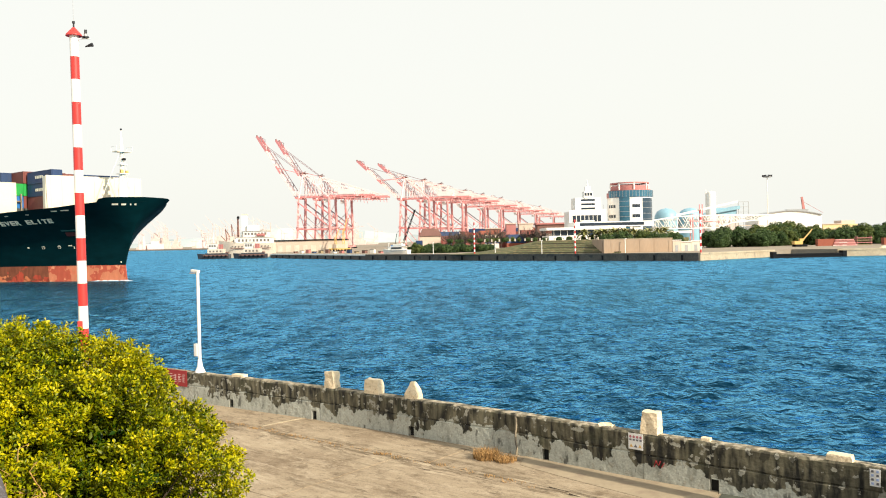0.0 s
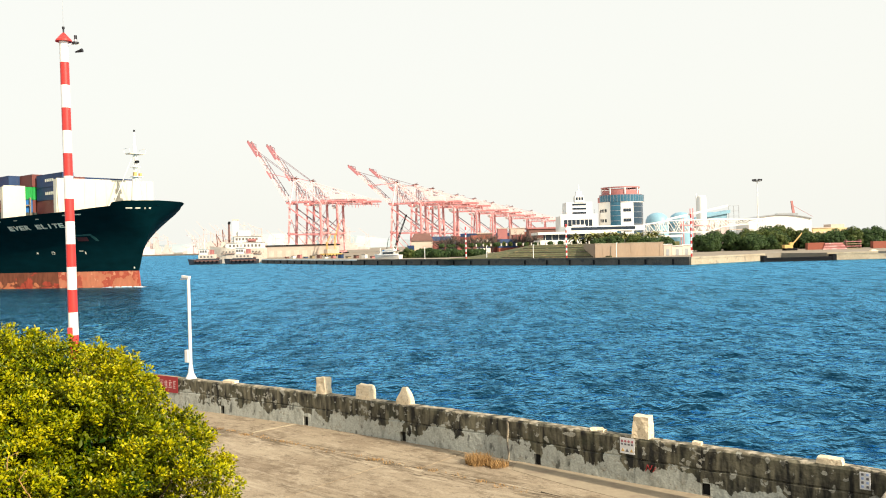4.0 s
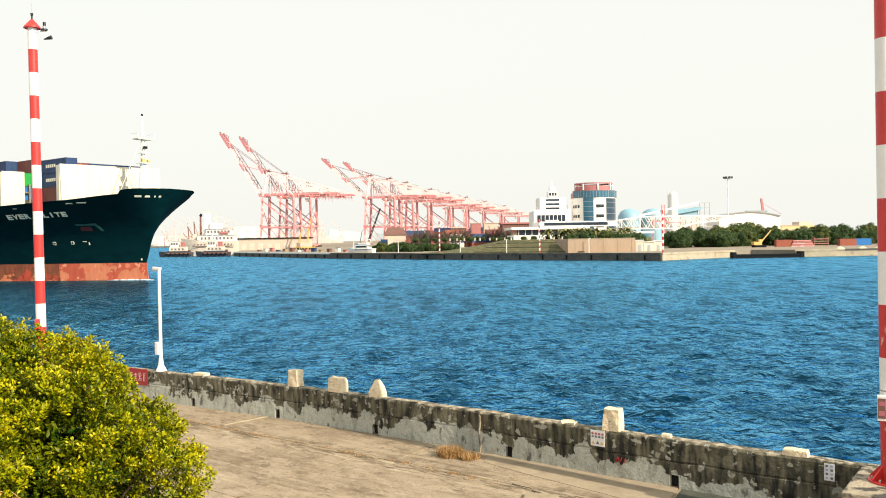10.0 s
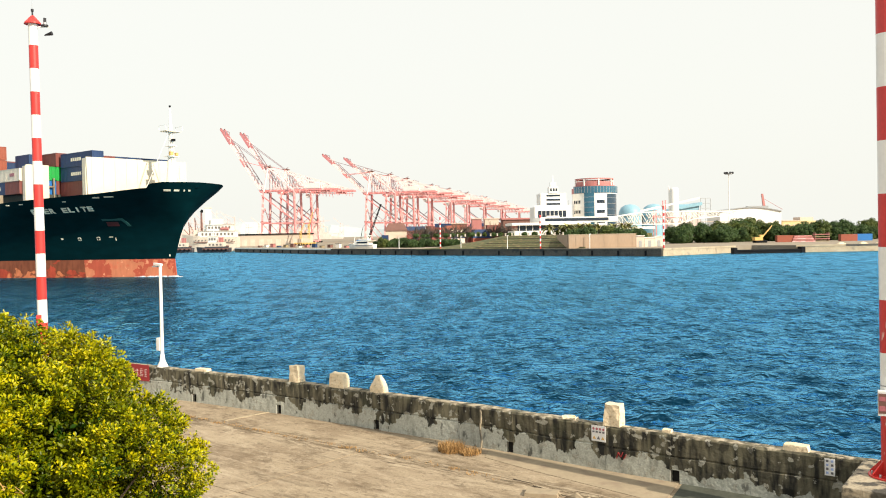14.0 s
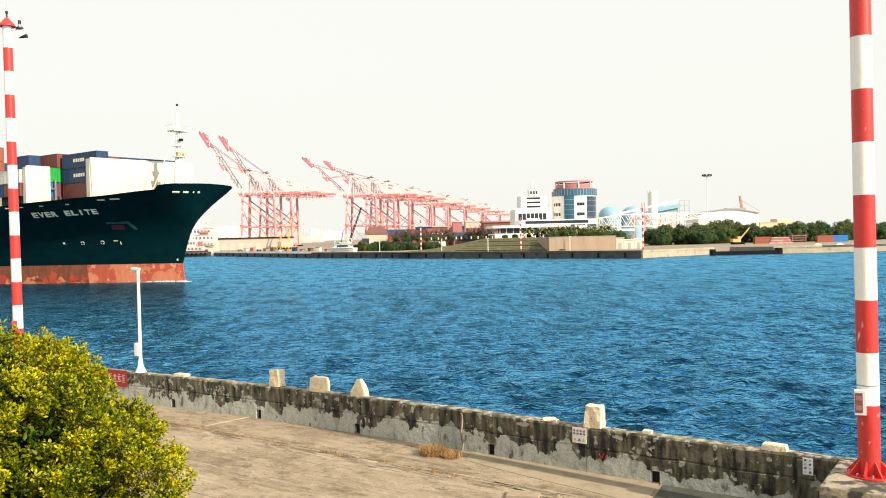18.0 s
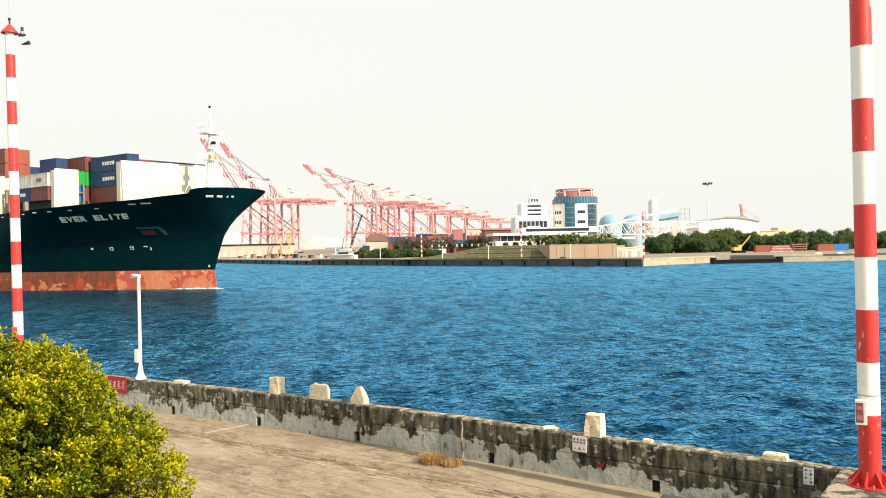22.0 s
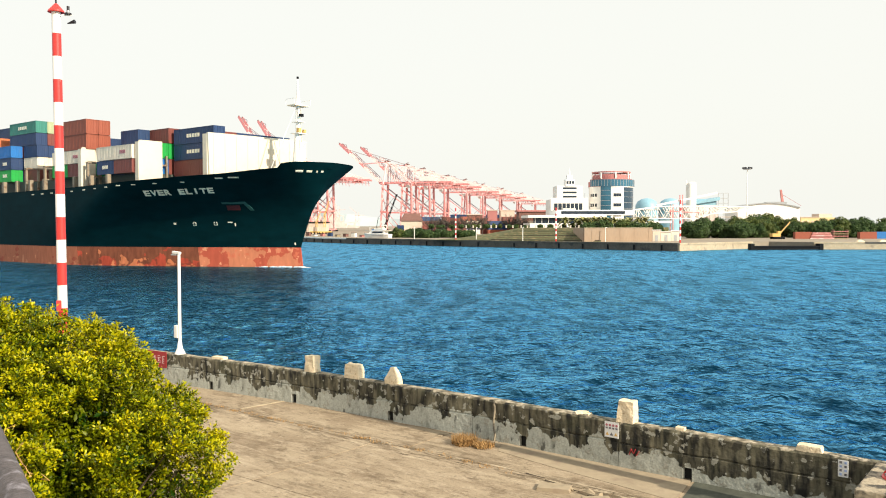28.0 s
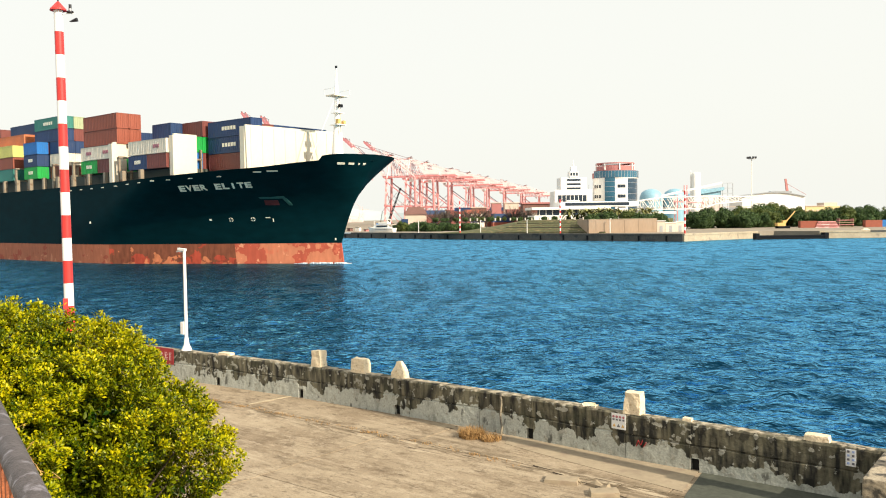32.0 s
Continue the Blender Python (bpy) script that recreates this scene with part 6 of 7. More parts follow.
for x in (26, 30, 34):
    part("frame_post", Mesh().beam((x, 0, 0), (x, 0, 30), 0.4), M["grey_metal"], wk)
for z in (22, 26, 30):
    part("frame_beam", Mesh().beam((26, 0, z), (34, 0, z), 0.35), M["grey_metal"], wk)
hm = thing("high_mast_light", pose(184, 462, FAR - 0.02), "tall slim high-mast floodlight", "floodlight mast")
part("shaft", Mesh().tube((0, 0, 0), (0, 0, 37), 0.36, 0.22, 10), M["boat_white"], hm)
part("ring", Mesh().tube((0, 0, 36.6), (0, 0, 37.2), 2.2, n=14), M["grey_metal"], hm)
for k in range(8):
    a = k * math.pi / 4
    part("floodlight", Mesh().box(-0.5, 0.5, -0.35, 0.35, 36.9, 37.9, Matrix.Translation((2.3 * math.cos(a), 2.3 * math.sin(a), 0))), M["dark_metal"], hm)


def warehouse():
    ob = thing("warehouse", pose(188, 486, FAR - 0.02, 0, 0, -6), "white warehouse with a shallow curved roof", "warehouse")
    part("front_wall", Mesh().box(0, 36, 0, 30, 0, 15.2), M["facade"], ob)
    arc = [(36 * k / 12, 15.2 + 4.2 * math.sin(math.pi * (0.12 + 0.76 * k / 12)) - 1.5) for k in range(13)]
    g = Mesh()
    g.add([(x, y, z) for y in (-0.8, 31) for x, z in arc] + [(x, y, z + 0.5) for y in (-0.8, 31) for x, z in arc],
          [(k, k + 1, 13 + k + 1, 13 + k) for k in range(12)] + [(26 + k, 39 + k, 39 + k + 1, 26 + k + 1) for k in range(12)] + [(k, 26 + k, 26 + k + 1, k + 1) for k in range(12)])
    part("roof", g, M["grey_metal"], ob, "grey curved roof")
    part("gable", Mesh().add([(x, -0.05, 15.0) for x, z in arc] + [(x, -0.05, z) for x, z in arc], [(k, k + 1, 13 + k + 1, 13 + k) for k in range(12)]), M["facade"], ob)
    for x in (12, 15, 19):
        part("window", Mesh().box(x, x + 1.3, -0.15, 0.1, 9.3, 11.6), M["glass_dark"], ob)
    part("roof_vent", Mesh().box(17, 29, 1.5, 6, 17.6, 18.9), M["grey_metal"], ob)
    return ob


warehouse()
single("signal_mast", Mesh().beam((234, 524, FAR - 0.02), (230.6, 524, 29.4), 0.9, 1.2).beam((236, 524, FAR), (231.2, 524, 28.0), 0.5, 0.5).beam((244, 524, 19.0), (232, 524, 26.0), 0.2), M["salmon"], "red leaning ventilation stack", "stack")
yb = thing("yellow_depot", pose(281, 604, FAR - 0.02), "low yellow depot building", "depot")
part("body", Mesh().box(0, 26, 0, 14, 0, 10.5), M["pale_yellow"], yb)
for k in range(7):
    part("window", Mesh().box(1.2 + 3.5 * k, 2.6 + 3.5 * k, -0.1, 0.1, 6.6, 8.2), M["facade_warm"], yb)
part("upper_body", Mesh().box(14, 24, 0.5, 12, 10.5, 13.2), M["facade_warm"], yb)
part("roof", Mesh().box(-0.5, 14, -0.5, 14.5, 10.5, 11.0), M["facade_warm"], yb)


# ship-to-shore cranes
def gantry_crane(boom, tip, reach=62.0):
    ob = thing("gantry_crane", None, "tall pink-red and white quayside container crane with raised boom", "crane", "quayside cranes")
    g, top, W = 43.5, 64.0, 9.0
    red, pale = M["crane_red"], M["crane_white"]
    for x in (0, 30):
        for y in (-W, W):
            part("leg", Mesh().beam((x, y, 0), (x + (2.0 if x == 0 else -1.0), y * 0.9, g), 1.6), red, ob)
        part("sill_beam", Mesh().beam((x, -W - 3, 1.6), (x, W + 3, 1.6), 1.5), red, ob)
        part("portal_tie", Mesh().beam((x, -W, 18), (x, W, 18), 1.2), red, ob)
        part("portal_brace", Mesh().beam((x, -W, 18), (x, 0, 30), 0.45).beam((x, 0, 30), (x, W, 18), 0.45), red, ob)
        part("head_beam", Mesh().beam((x, -W, g), (x, W, g), 1.3), red, ob)
        part("bogie", Mesh().box(x - 1.2, x + 1.2, -W - 6, -W + 3, 0, 1.2).box(x - 1.2, x + 1.2, W - 3, W + 6, 0, 1.2), M["black_steel"], ob)
    for y in (-W, W):
        part("side_tie", Mesh().beam((0, y, 17), (30, y, 17), 1.2), red, ob)
        part("side_brace", Mesh().beam((0.8, y, g - 3), (29, y, 19), 0.95), red if y < 0 else M["crane_stay"], ob)
        part("side_brace", Mesh().beam((1, y, 17), (14, y, 2), 0.45).beam((29, y, 17), (16, y, 2), 0.45), red, ob)
        part("side_brace", Mesh().beam((15, y, 17), (29, y, 30), 0.4).beam((15, y, 17), (2, y, 28), 0.4), M["crane_stay"], ob)
        part("walkway", Mesh().beam((0, y * 1.1, 19.3), (30, y * 1.1, 19.3), 0.25), pale, ob)
    a = radians(boom)
    dx, dz = -math.cos(a), math.sin(a)
    for y in (-3.6, 3.6):
        part("girder", Mesh().beam((-3, y, g + 1.0), (66, y, g + 1.0), 1.1, 1.5), red, ob)
        part("girder_walk", Mesh().beam((-3, y * 1.4, g + 2.9), (66, y * 1.4, g + 2.9), 0.25), pale, ob)
        part("hanging_rail", Mesh().beam((31, y * 1.3, g - 0.6), (64, y * 1.3, g - 1.4), 0.3), red, ob)
        for k in range(6):
            part("walk_post", Mesh().beam((32 + 6 * k, y * 1.3, g + 1.0), (33 + 6 * k, y * 1.3, g - 2.0 - (k % 3)), 0.35), red, ob)
        p0 = Vector((-3, y, g + 2))

        def along(s, off=0.0):
            return p0 + Vector((dx * s + dz * off, 0, dz * s - dx * off))

        step = reach / 8
        for k in range(8):
            mat = M[tip] if k in (6, 7) else (red if k == 3 else pale)
            part("boom_section", Mesh().beam(along(k * step), along((k + 1) * step), 1.2, 2.0 if k > 5 else 1.3), mat, ob)
            part("boom_lattice", Mesh().beam(along(k * step), along((k + 0.5) * step, 2.6), 0.45).beam(along((k + 0.5) * step, 2.6), along((k + 1) * step), 0.45), M["crane_stay"] if k % 3 == 1 else pale, ob)
        part("boom_rail", Mesh().beam(along(4, 2.6), along(reach * 0.72, 2.6), 0.55), M["crane_stay"], ob)
        part("boom_end", Mesh().beam(along(reach - 1.5, -0.2), along(reach + 0.8, 0.4), 1.0), M["brown_wall"], ob)
        part("apex_leg", Mesh().beam((2, y * 2, g), (4, y * 0.6, top), 1.0), pale, ob)
        part("back_leg", Mesh().beam((29, y * 2, g), (4, y * 0.6, top), 0.8), pale, ob)
        part("back_stay", Mesh().beam((60, y, g + 2.2), (4, y * 0.6, top), 0.5), pale, ob)
        part("boom_stay", Mesh().beam((4, y * 0.6, top), along(reach * 0.46, 0.5), 0.4), red, ob)
        part("boom_stay", Mesh().beam((4, y * 0.6, top), along(reach * 0.85, 0.5), 0.4), M["crane_stay"], ob)
        part("upper_lattice", Mesh().beam((9, y, g + 1.7), (13, y * 0.7, top - 8), 0.35).beam((16, y, g + 1.7), (13, y * 0.7, top - 8), 0.35).beam((23, y, g + 1.7), (19, y * 0.8, top - 12), 0.3).beam((38, y, g + 1.7), (26, y * 0.8, top - 14), 0.35), M["crane_stay"] if y > 0 else red, ob)
        for k in range(9):
            f0, f1 = k / 9, (k + 1) / 9
            lo0, lo1 = 6 + 54 * f0, 6 + 54 * f1
            hi0, hi1 = top - 1 - (top - g - 4) * f0, top - 1 - (top - g - 4) * f1
            part("truss_web", Mesh().beam((lo0, y, g + 2), (lo0, y * (0.6 + 0.4 * f0), hi0), 0.4).beam((lo0, y * (0.6 + 0.4 * f0), hi0), (lo1, y, g + 2), 0.4), pale if k % 3 else M["crane_stay"], ob)
            part("truss_chord", Mesh().beam((lo0, y * (0.6 + 0.4 * f0), hi0), (lo1, y * (0.6 + 0.4 * f1), hi1), 0.6), pale, ob)
    part("apex_beam", Mesh().beam((4, -4, top), (4, 4, top), 0.9), red, ob)
    part("apex_platform", Mesh().box(1.5, 6.5, -3, 3, top + 0.5, top + 1.0), M["brown_wall"], ob)
    part("sheave_frame", Mesh().beam((3, 0, top + 1), (6, 0, top + 2.4), 0.6), M["crane_stay"], ob)
    part("machinery_house", Mesh().box(36, 50, -4.2, 4.2, g + 1.8, g + 6.5), pale, ob, "pale machinery house")
    part("trolley", Mesh().box(50, 58, -3, 3, g - 1.4, g + 0.2), red, ob)
    part("cab", Mesh().box(22, 25, -1.4, 1.4, g - 3.8, g - 0.8), M["facade"], ob)
    part("lift_shaft", Mesh().box(29.4, 30.4, -W - 2.2, -W - 1.2, 1, g), red, ob)
    for k in range(4):
        part("stair", Mesh().beam((30 - 6 * (k % 2), W + 1.5, 2 + 10 * k), (24 + 6 * (k % 2), W + 1.5, 12 + 10 * k), 0.35), pale, ob)
    return ob


c1 = gantry_crane(57.5, "crane_deep")
c1.matrix_world = pose(-120.5, 700, FAR - 0.02, 0, 0, -12)
copy_thing(c1, pose(-110, 729, FAR - 0.02, 0, 0, -12))
c2 = gantry_crane(43, "crane_deep", 53.0)
c2.matrix_world = pose(-37, 765, FAR - 0.02, 0, 0, -15)
copy_thing(c2, pose(-20, 803, FAR - 0.02, 0, 0, -15))
c3 = gantry_crane(38, "crane_white", 50.0)
c3.matrix_world = pose(-4, 866, FAR - 0.02, 0, 0, -15)
for k in (0.27, 0.38, 0.52, 0.70, 0.94):
    copy_thing(c3, pose(-37 + 232 * k, 765 + 820 * k, FAR - 0.02, 0, 0, -15))


# container yard under the cranes
rng = random.Random(14)
yard_box = Mesh().box(0, 12.19, -1.22, 1.22, 0, 2.59)
yard = {c: yard_box.data("yard_container", M["box_" + c]) for c in ("brown", "orange", "navy", "blue", "cream", "green")}
for k in range(56):
    x = -6 + 2.0 * k + rng.uniform(-1, 1)
    y = 560 + rng.uniform(0, 60) + 0.7 * k
    tall = 5 if 18 < x < 62 else 3
    for z in range(rng.randint(2, tall)):
        single("yard_container", yard[rng.choice(("brown", "brown", "navy", "brown", "orange", "cream", "orange", "navy", "brown"))], None, "stacked steel container in the far yard", "container", m=pose(x, y, FAR - 0.02 + 2.59 * z, 0, 0, -8), group="yard containers")
for k in range(30):
    x = -4 + 2.6 * k + rng.uniform(-0.8, 0.8)
    y = 470 + rng.uniform(0, 24) + 0.9 * k
    for z in range(rng.randint(2, 4)):
        single("yard_container", yard[rng.choice(("brown", "brown", "navy", "brown", "orange", "brown", "cream", "navy"))], None, "stacked steel container in the far yard", "container", m=pose(x, y, FAR - 0.02 + 2.59 * z, 0, 0, 20 if k % 3 else 75), group="yard containers")
bs = thing("yard_shed", pose(-11.5, 425, FAR - 0.02), "tan yard shed with a brown pitched roof", "shed")
part("body", Mesh().box(0, 11, 0, 8, 0, 7.6), M["facade_warm"], bs)
part("roof", Mesh().add([(-0.5, -0.6, 7.6), (11.5, -0.6, 7.6), (11.5, 8.6, 7.6), (-0.5, 8.6, 7.6), (1.5, 4, 11.6), (9.5, 4, 11.6)], [(0, 1, 5, 4), (1, 2, 5), (2, 3, 4, 5), (3, 0, 4), (3, 2, 1, 0)]), M["brown_wall"], bs)
bb = thing("terminal_block", pose(55, 470, FAR - 0.02), "dark reddish-brown terminal building with a flat roof", "building")
part("body", Mesh().box(0, 24, 0, 14, 0, 13.0), M["brown_wall"], bb)
part("roof", Mesh().box(-0.8, 25, -0.8, 15, 13.0, 13.9), M["salmon"], bb)
for k in range(7):
    part("window", Mesh().box(1.2 + 3.2 * k, 3.0 + 3.2 * k, -0.1, 0.1, 9.0, 10.8), M["glass_dark"], bb)
for x, y, w, h, mat in ((41, 520, 6, 14.5, "salmon"), (49.5, 524, 9, 14.5, "facade_warm"), (29, 540, 10, 12, "brown_wall")):
    yh = thing("yard_building", pose(x, y, FAR - 0.02), {"salmon": "salmon-pink", "yellow": "ochre yellow", "brown_wall": "brown"}.get(mat, "pale") + " yard building behind the quay", "building", "yard buildings")
    part("body", Mesh().box(0, w, 0, 9, 0, h), M[mat], yh)
    part("roof", Mesh().box(-0.4, w + 0.4, -0.4, 9.4, h, h + 0.5), M["facade_warm"], yh)
bx = thing("site_tank", pose(-11.5, 358, FAR - 0.02), "small dark blue steel site tank", "tank")
part("body", Mesh().box(0, 3.0, 0, 2.6, 2.4, 5.4), M["box_navy"], bx)
for x in (0.1, 2.7):
    part("leg", Mesh().box(x, x + 0.2, 0.1, 0.3, 0, 2.4).box(x, x + 0.2, 2.3, 2.5, 0, 2.4), M["black_steel"], bx)


# ---- boats ----
def hull_solid(length, beam, high, bow=0.35, z0=-0.6):
    g = Mesh()
    sec = []
    for k in range(11):
        t = k / 10
        w = beam / 2 * (1 - max(0.0, (t - (1 - bow)) / bow) ** 2) if t > 1 - bow else beam / 2 * (0.85 + 0.15 * min(1, t / 0.2))
        sh = high * (1 + 0.35 * max(0.0, t - 0.5) ** 1.5 * 2)
        sec.append([(t * length, -w * 0.75, z0), (t * length + (0.04 * length if t == 1 else 0), -w, sh), (t * length + (0.04 * length if t == 1 else 0), w, sh), (t * length, w * 0.75, z0)])
    g.add([p for s in sec for p in s], [(a * 4 + b, (a + 1) * 4 + b, (a + 1) * 4 + (b + 1) % 4, a * 4 + (b + 1) % 4) for a in range(10) for b in range(4)] + [(0, 1, 2, 3), (43, 42, 41, 40)])
    return g


def service_ship():
    ob = thing("service_ship", pose(-97, 474, WATER, 0, 0, 179), "moored cream-white service ship with tall superstructure", "ship")
    hu = part("hull", hull_solid(31, 9, 8.2), M["boat_beige"], ob, "beige hull")
    part("rub_rail", Mesh().box(1, 24, 4.5, 4.7, 5.2, 5.6), M["brown_wall"], hu)
    part("lower_house", Mesh().box(1, 21, -4, 4, 8.2, 11.6), M["boat_white"], ob)
    part("deck_edge", Mesh().box(0.6, 21.6, -4.4, 4.4, 11.6, 11.85), M["boat_beige"], ob)
    part("bridge", Mesh().box(3, 17, -3.5, 3.5, 11.85, 15.2), M["boat_white"], ob)
    part("deck_edge", Mesh().box(2.4, 17.8, -4.0, 4.0, 15.2, 15.4), M["boat_beige"], ob)
    part("top_house", Mesh().box(9, 15, -2.5, 2.5, 15.4, 18.6), M["boat_white"], ob)
    part("funnel", Mesh().box(15.4, 18.4, -1.2, 1.2, 11.8, 24.5), M["boat_white"], ob)
    part("funnel_cap", Mesh().box(15.2, 18.6, -1.3, 1.3, 24.5, 25.2), M["boat_beige"], ob)
    part("mast", Mesh().tube((20.8, 0, 8), (20.8, 0, 22.6), 0.7, 0.5, 8), M["brown_wall"], ob, "dark exhaust mast")
    part("mast_head", Mesh().tube((20.8, 0, 22.6), (20.3, 0, 24.0), 0.9, 0.6, 8), M["black_steel"], ob)
    part("signal_mast_pole", Mesh().tube((12, 0, 18.6), (12, 0, 23.5), 0.25, 0.1, 6).beam((10.6, 0, 21.5), (13.4, 0, 21.5), 0.2), M["boat_beige"], ob)
    for x, h in ((24.0, 19.5), (27.5, 17.0)):
        part("derrick", Mesh().beam((x, 0, 8), (x + 0.6, 0, h), 0.45).beam((x, 0, 9), (x + 3.4, 0, h - 4), 0.3).beam((x - 1.6, 0, 11), (x + 0.6, 0, h), 0.15), M["brown_wall"], ob)
    part("crane_post", Mesh().box(23.4, 25.2, -1, 1, 8.2, 12.4), M["boat_beige"], ob)
    part("lifeboat", Mesh().tube((4.5, 4.0, 12.8), (9.0, 4.0, 12.8), 0.9, 0.8, 10), M["salmon"], ob)
    for k in range(9):
        part("window", Mesh().box(2.0 + 2.1 * k, 3.0 + 2.1 * k, 3.95, 4.1, 9.2, 10.6), M["ship_glass"], ob)
    for k in range(7):
        part("window", Mesh().box(3.6 + 1.9 * k, 4.8 + 1.9 * k, 3.45, 3.6, 13.0, 14.3), M["ship_glass"], ob)
    for k in range(12):
        part("porthole", Mesh().box(2.0 + 1.9 * k, 2.6 + 1.9 * k, 4.3, 4.62, 6.2, 6.9), M["ship_glass"], ob)
    for k in range(10):
        part("rail_post", Mesh().beam((1.0 + 2.0 * k, 4.3, 11.8), (1.0 + 2.0 * k, 4.3, 13.0), 0.12), M["boat_beige"], ob)
    return ob


service_ship()


def tug(m, label):
    ob = thing("tugboat", m, label, "tugboat", "harbour tugs")
    part("hull", hull_solid(18, 6.5, 2.4), M["boat_hull"], ob, "black hull")
    part("fender_band", Mesh().box(0, 14, 3.2, 3.6, 1.5, 2.2), M["brown_wall"], ob)
    part("bulwark", Mesh().box(0, 13, 2.9, 3.15, 2.2, 3.1), M["boat_hull"], ob)
    for k in range(6):
        x = 1.2 + 2.4 * k
        part("tyre_fender", Mesh().tube((x, 3.5, 1.3), (x, 3.8, 1.3), 0.65, n=12), M["black_steel"], ob)
    part("deckhouse", Mesh().box(3, 12, -2.2, 2.2, 2.4, 5.4), M["boat_beige"], ob)
    for k in range(4):
        part("window", Mesh().box(4 + 2 * k, 5 + 2 * k, 2.15, 2.3, 3.6, 4.6), M["ship_glass"], ob)
    part("wheelhouse", Mesh().box(7, 11.5, -1.9, 1.9, 5.4, 8.4), M["boat_white"], ob)
    part("wheelhouse_roof", Mesh().box(6.6, 12, -2.2, 2.2, 8.4, 8.7), M["boat_beige"], ob)
    for k in range(3):
        part("window", Mesh().box(7.3 + 1.4 * k, 8.3 + 1.4 * k, 1.85, 2.0, 6.5, 7.7), M["ship_glass"], ob)
    part("mast", Mesh().tube((9, 0, 8.7), (9, 0, 14.5), 0.22, 0.1, 6).beam((8.2, 0, 11.5), (9.8, 0, 11.5), 0.2), M["boat_white"], ob)
    for y in (-1.8, 0.8):
        part("funnel", Mesh().box(4.2, 5.8, y, y + 1.0, 5.4, 8.0), M["salmon"], ob)
    part("winch", Mesh().tube((1.6, -1, 3.0), (1.6, 1, 3.0), 0.7, n=10), M["brown_wall"], ob)
    return ob


tug(pose(-119.5, 461, WATER, 0, 0, 177), "small black and beige tugboat moored by the ship")
tug(pose(-96, 447, WATER, 0, 0, 174), "black tugboat moored alongside the pale ship")
yt = thing("motor_yacht", pose(-13.5, 334, FAR - 0.02, 0, 0, 152) @ Matrix.Diagonal((1.15, 1.2, 1.1, 1)), "white motor yacht standing at the quay edge", "yacht")
part("hull", hull_solid(10.5, 3.4, 1.6, z0=0.05), M["boat_white"], yt)
part("rub_strake", Mesh().box(0.3, 7.0, 1.66, 1.74, 1.25, 1.38), M["box_navy"], yt)
part("cabin", Mesh().add([(1.6, -1.35, 1.5), (8.6, -1.1, 1.7), (7.2, -1.0, 3.0), (1.8, -1.2, 3.1), (1.6, 1.35, 1.5), (8.6, 1.1, 1.7), (7.2, 1.0, 3.0), (1.8, 1.2, 3.1)],
     [(0, 1, 2, 3), (7, 6, 5, 4), (0, 4, 5, 1), (1, 5, 6, 2), (2, 6, 7, 3), (3, 7, 4, 0)]), M["boat_white"], yt, "raked white cabin")
part("cabin_window", Mesh().box(2.3, 6.6, 1.16, 1.34, 2.05, 2.65), M["glass_dark"], yt)
part("windscreen", Mesh().add([(7.35, -0.9, 2.9), (8.25, -0.95, 2.1), (8.25, 0.95, 2.1), (7.35, 0.9, 2.9), (7.30, -0.9, 2.85), (8.2, -0.95, 2.05), (8.2, 0.95, 2.05), (7.30, 0.9, 2.85)],
     [(0, 1, 2, 3), (7, 6, 5, 4), (0, 4, 5, 1), (1, 5, 6, 2), (2, 6, 7, 3), (3, 7, 4, 0)]), M["glass_dark"], yt)
part("flybridge", Mesh().box(2.2, 6.0, -1.15, 1.15, 3.1, 3.75), M["boat_white"], yt, bevel=0.12)
part("flybridge_seat", Mesh().box(2.8, 4.4, -0.8, 0.8, 3.75, 4.2), M["boat_beige"], yt)
part("radar_arch", Mesh().beam((2.4, -1.1, 3.7), (2.0, -0.9, 4.9), 0.18).beam((2.4, 1.1, 3.7), (2.0, 0.9, 4.9), 0.18).beam((2.0, -0.95, 4.9), (2.0, 0.95, 4.9), 0.2), M["boat_white"], yt)
part("aft_canopy", Mesh().box(0.2, 2.2, -1.3, 1.3, 2.9, 3.05), M["boat_beige"], yt)
for y in (-1.2, 1.2):
    part("rail", Mesh().beam((6.5, y, 2.5), (10.2, y * 0.25, 2.9), 0.07).beam((6.5, y, 1.7), (6.5, y, 2.5), 0.05).beam((8.4, y * 0.7, 1.9), (8.4, y * 0.7, 2.7), 0.05), M["grey_metal"], yt)
br = thing("work_barge", pose(-88, 441, WATER, 0, 0, -57), "long pale flat barge moored along the quay", "barge")
part("hull", Mesh().box(0, 104, 0.7, 8, -0.5, 1.5), M["boat_beige"], br)
part("rub_rail", Mesh().box(0, 104, 0.5, 0.7, 0.9, 1.3), M["boat_white"], br)
wh = thing("transit_shed", pose(-112, 520, FAR - 0.02, 0, 0, -6), "long warm-toned transit shed with dark roof", "shed")
part("body", Mesh().box(0, 50, 0, 14, 0, 7.0), M["facade_warm"], wh)
part("roof", Mesh().box(-0.6, 50.6, -0.6, 14.6, 7.0, 7.7), M["black_steel"], wh)
for k in range(9):
    part("door", Mesh().box(2.5 + 5.4 * k, 5.5 + 5.4 * k, -0.12, 0.1, 0, 4.2), M["boat_beige"], wh)
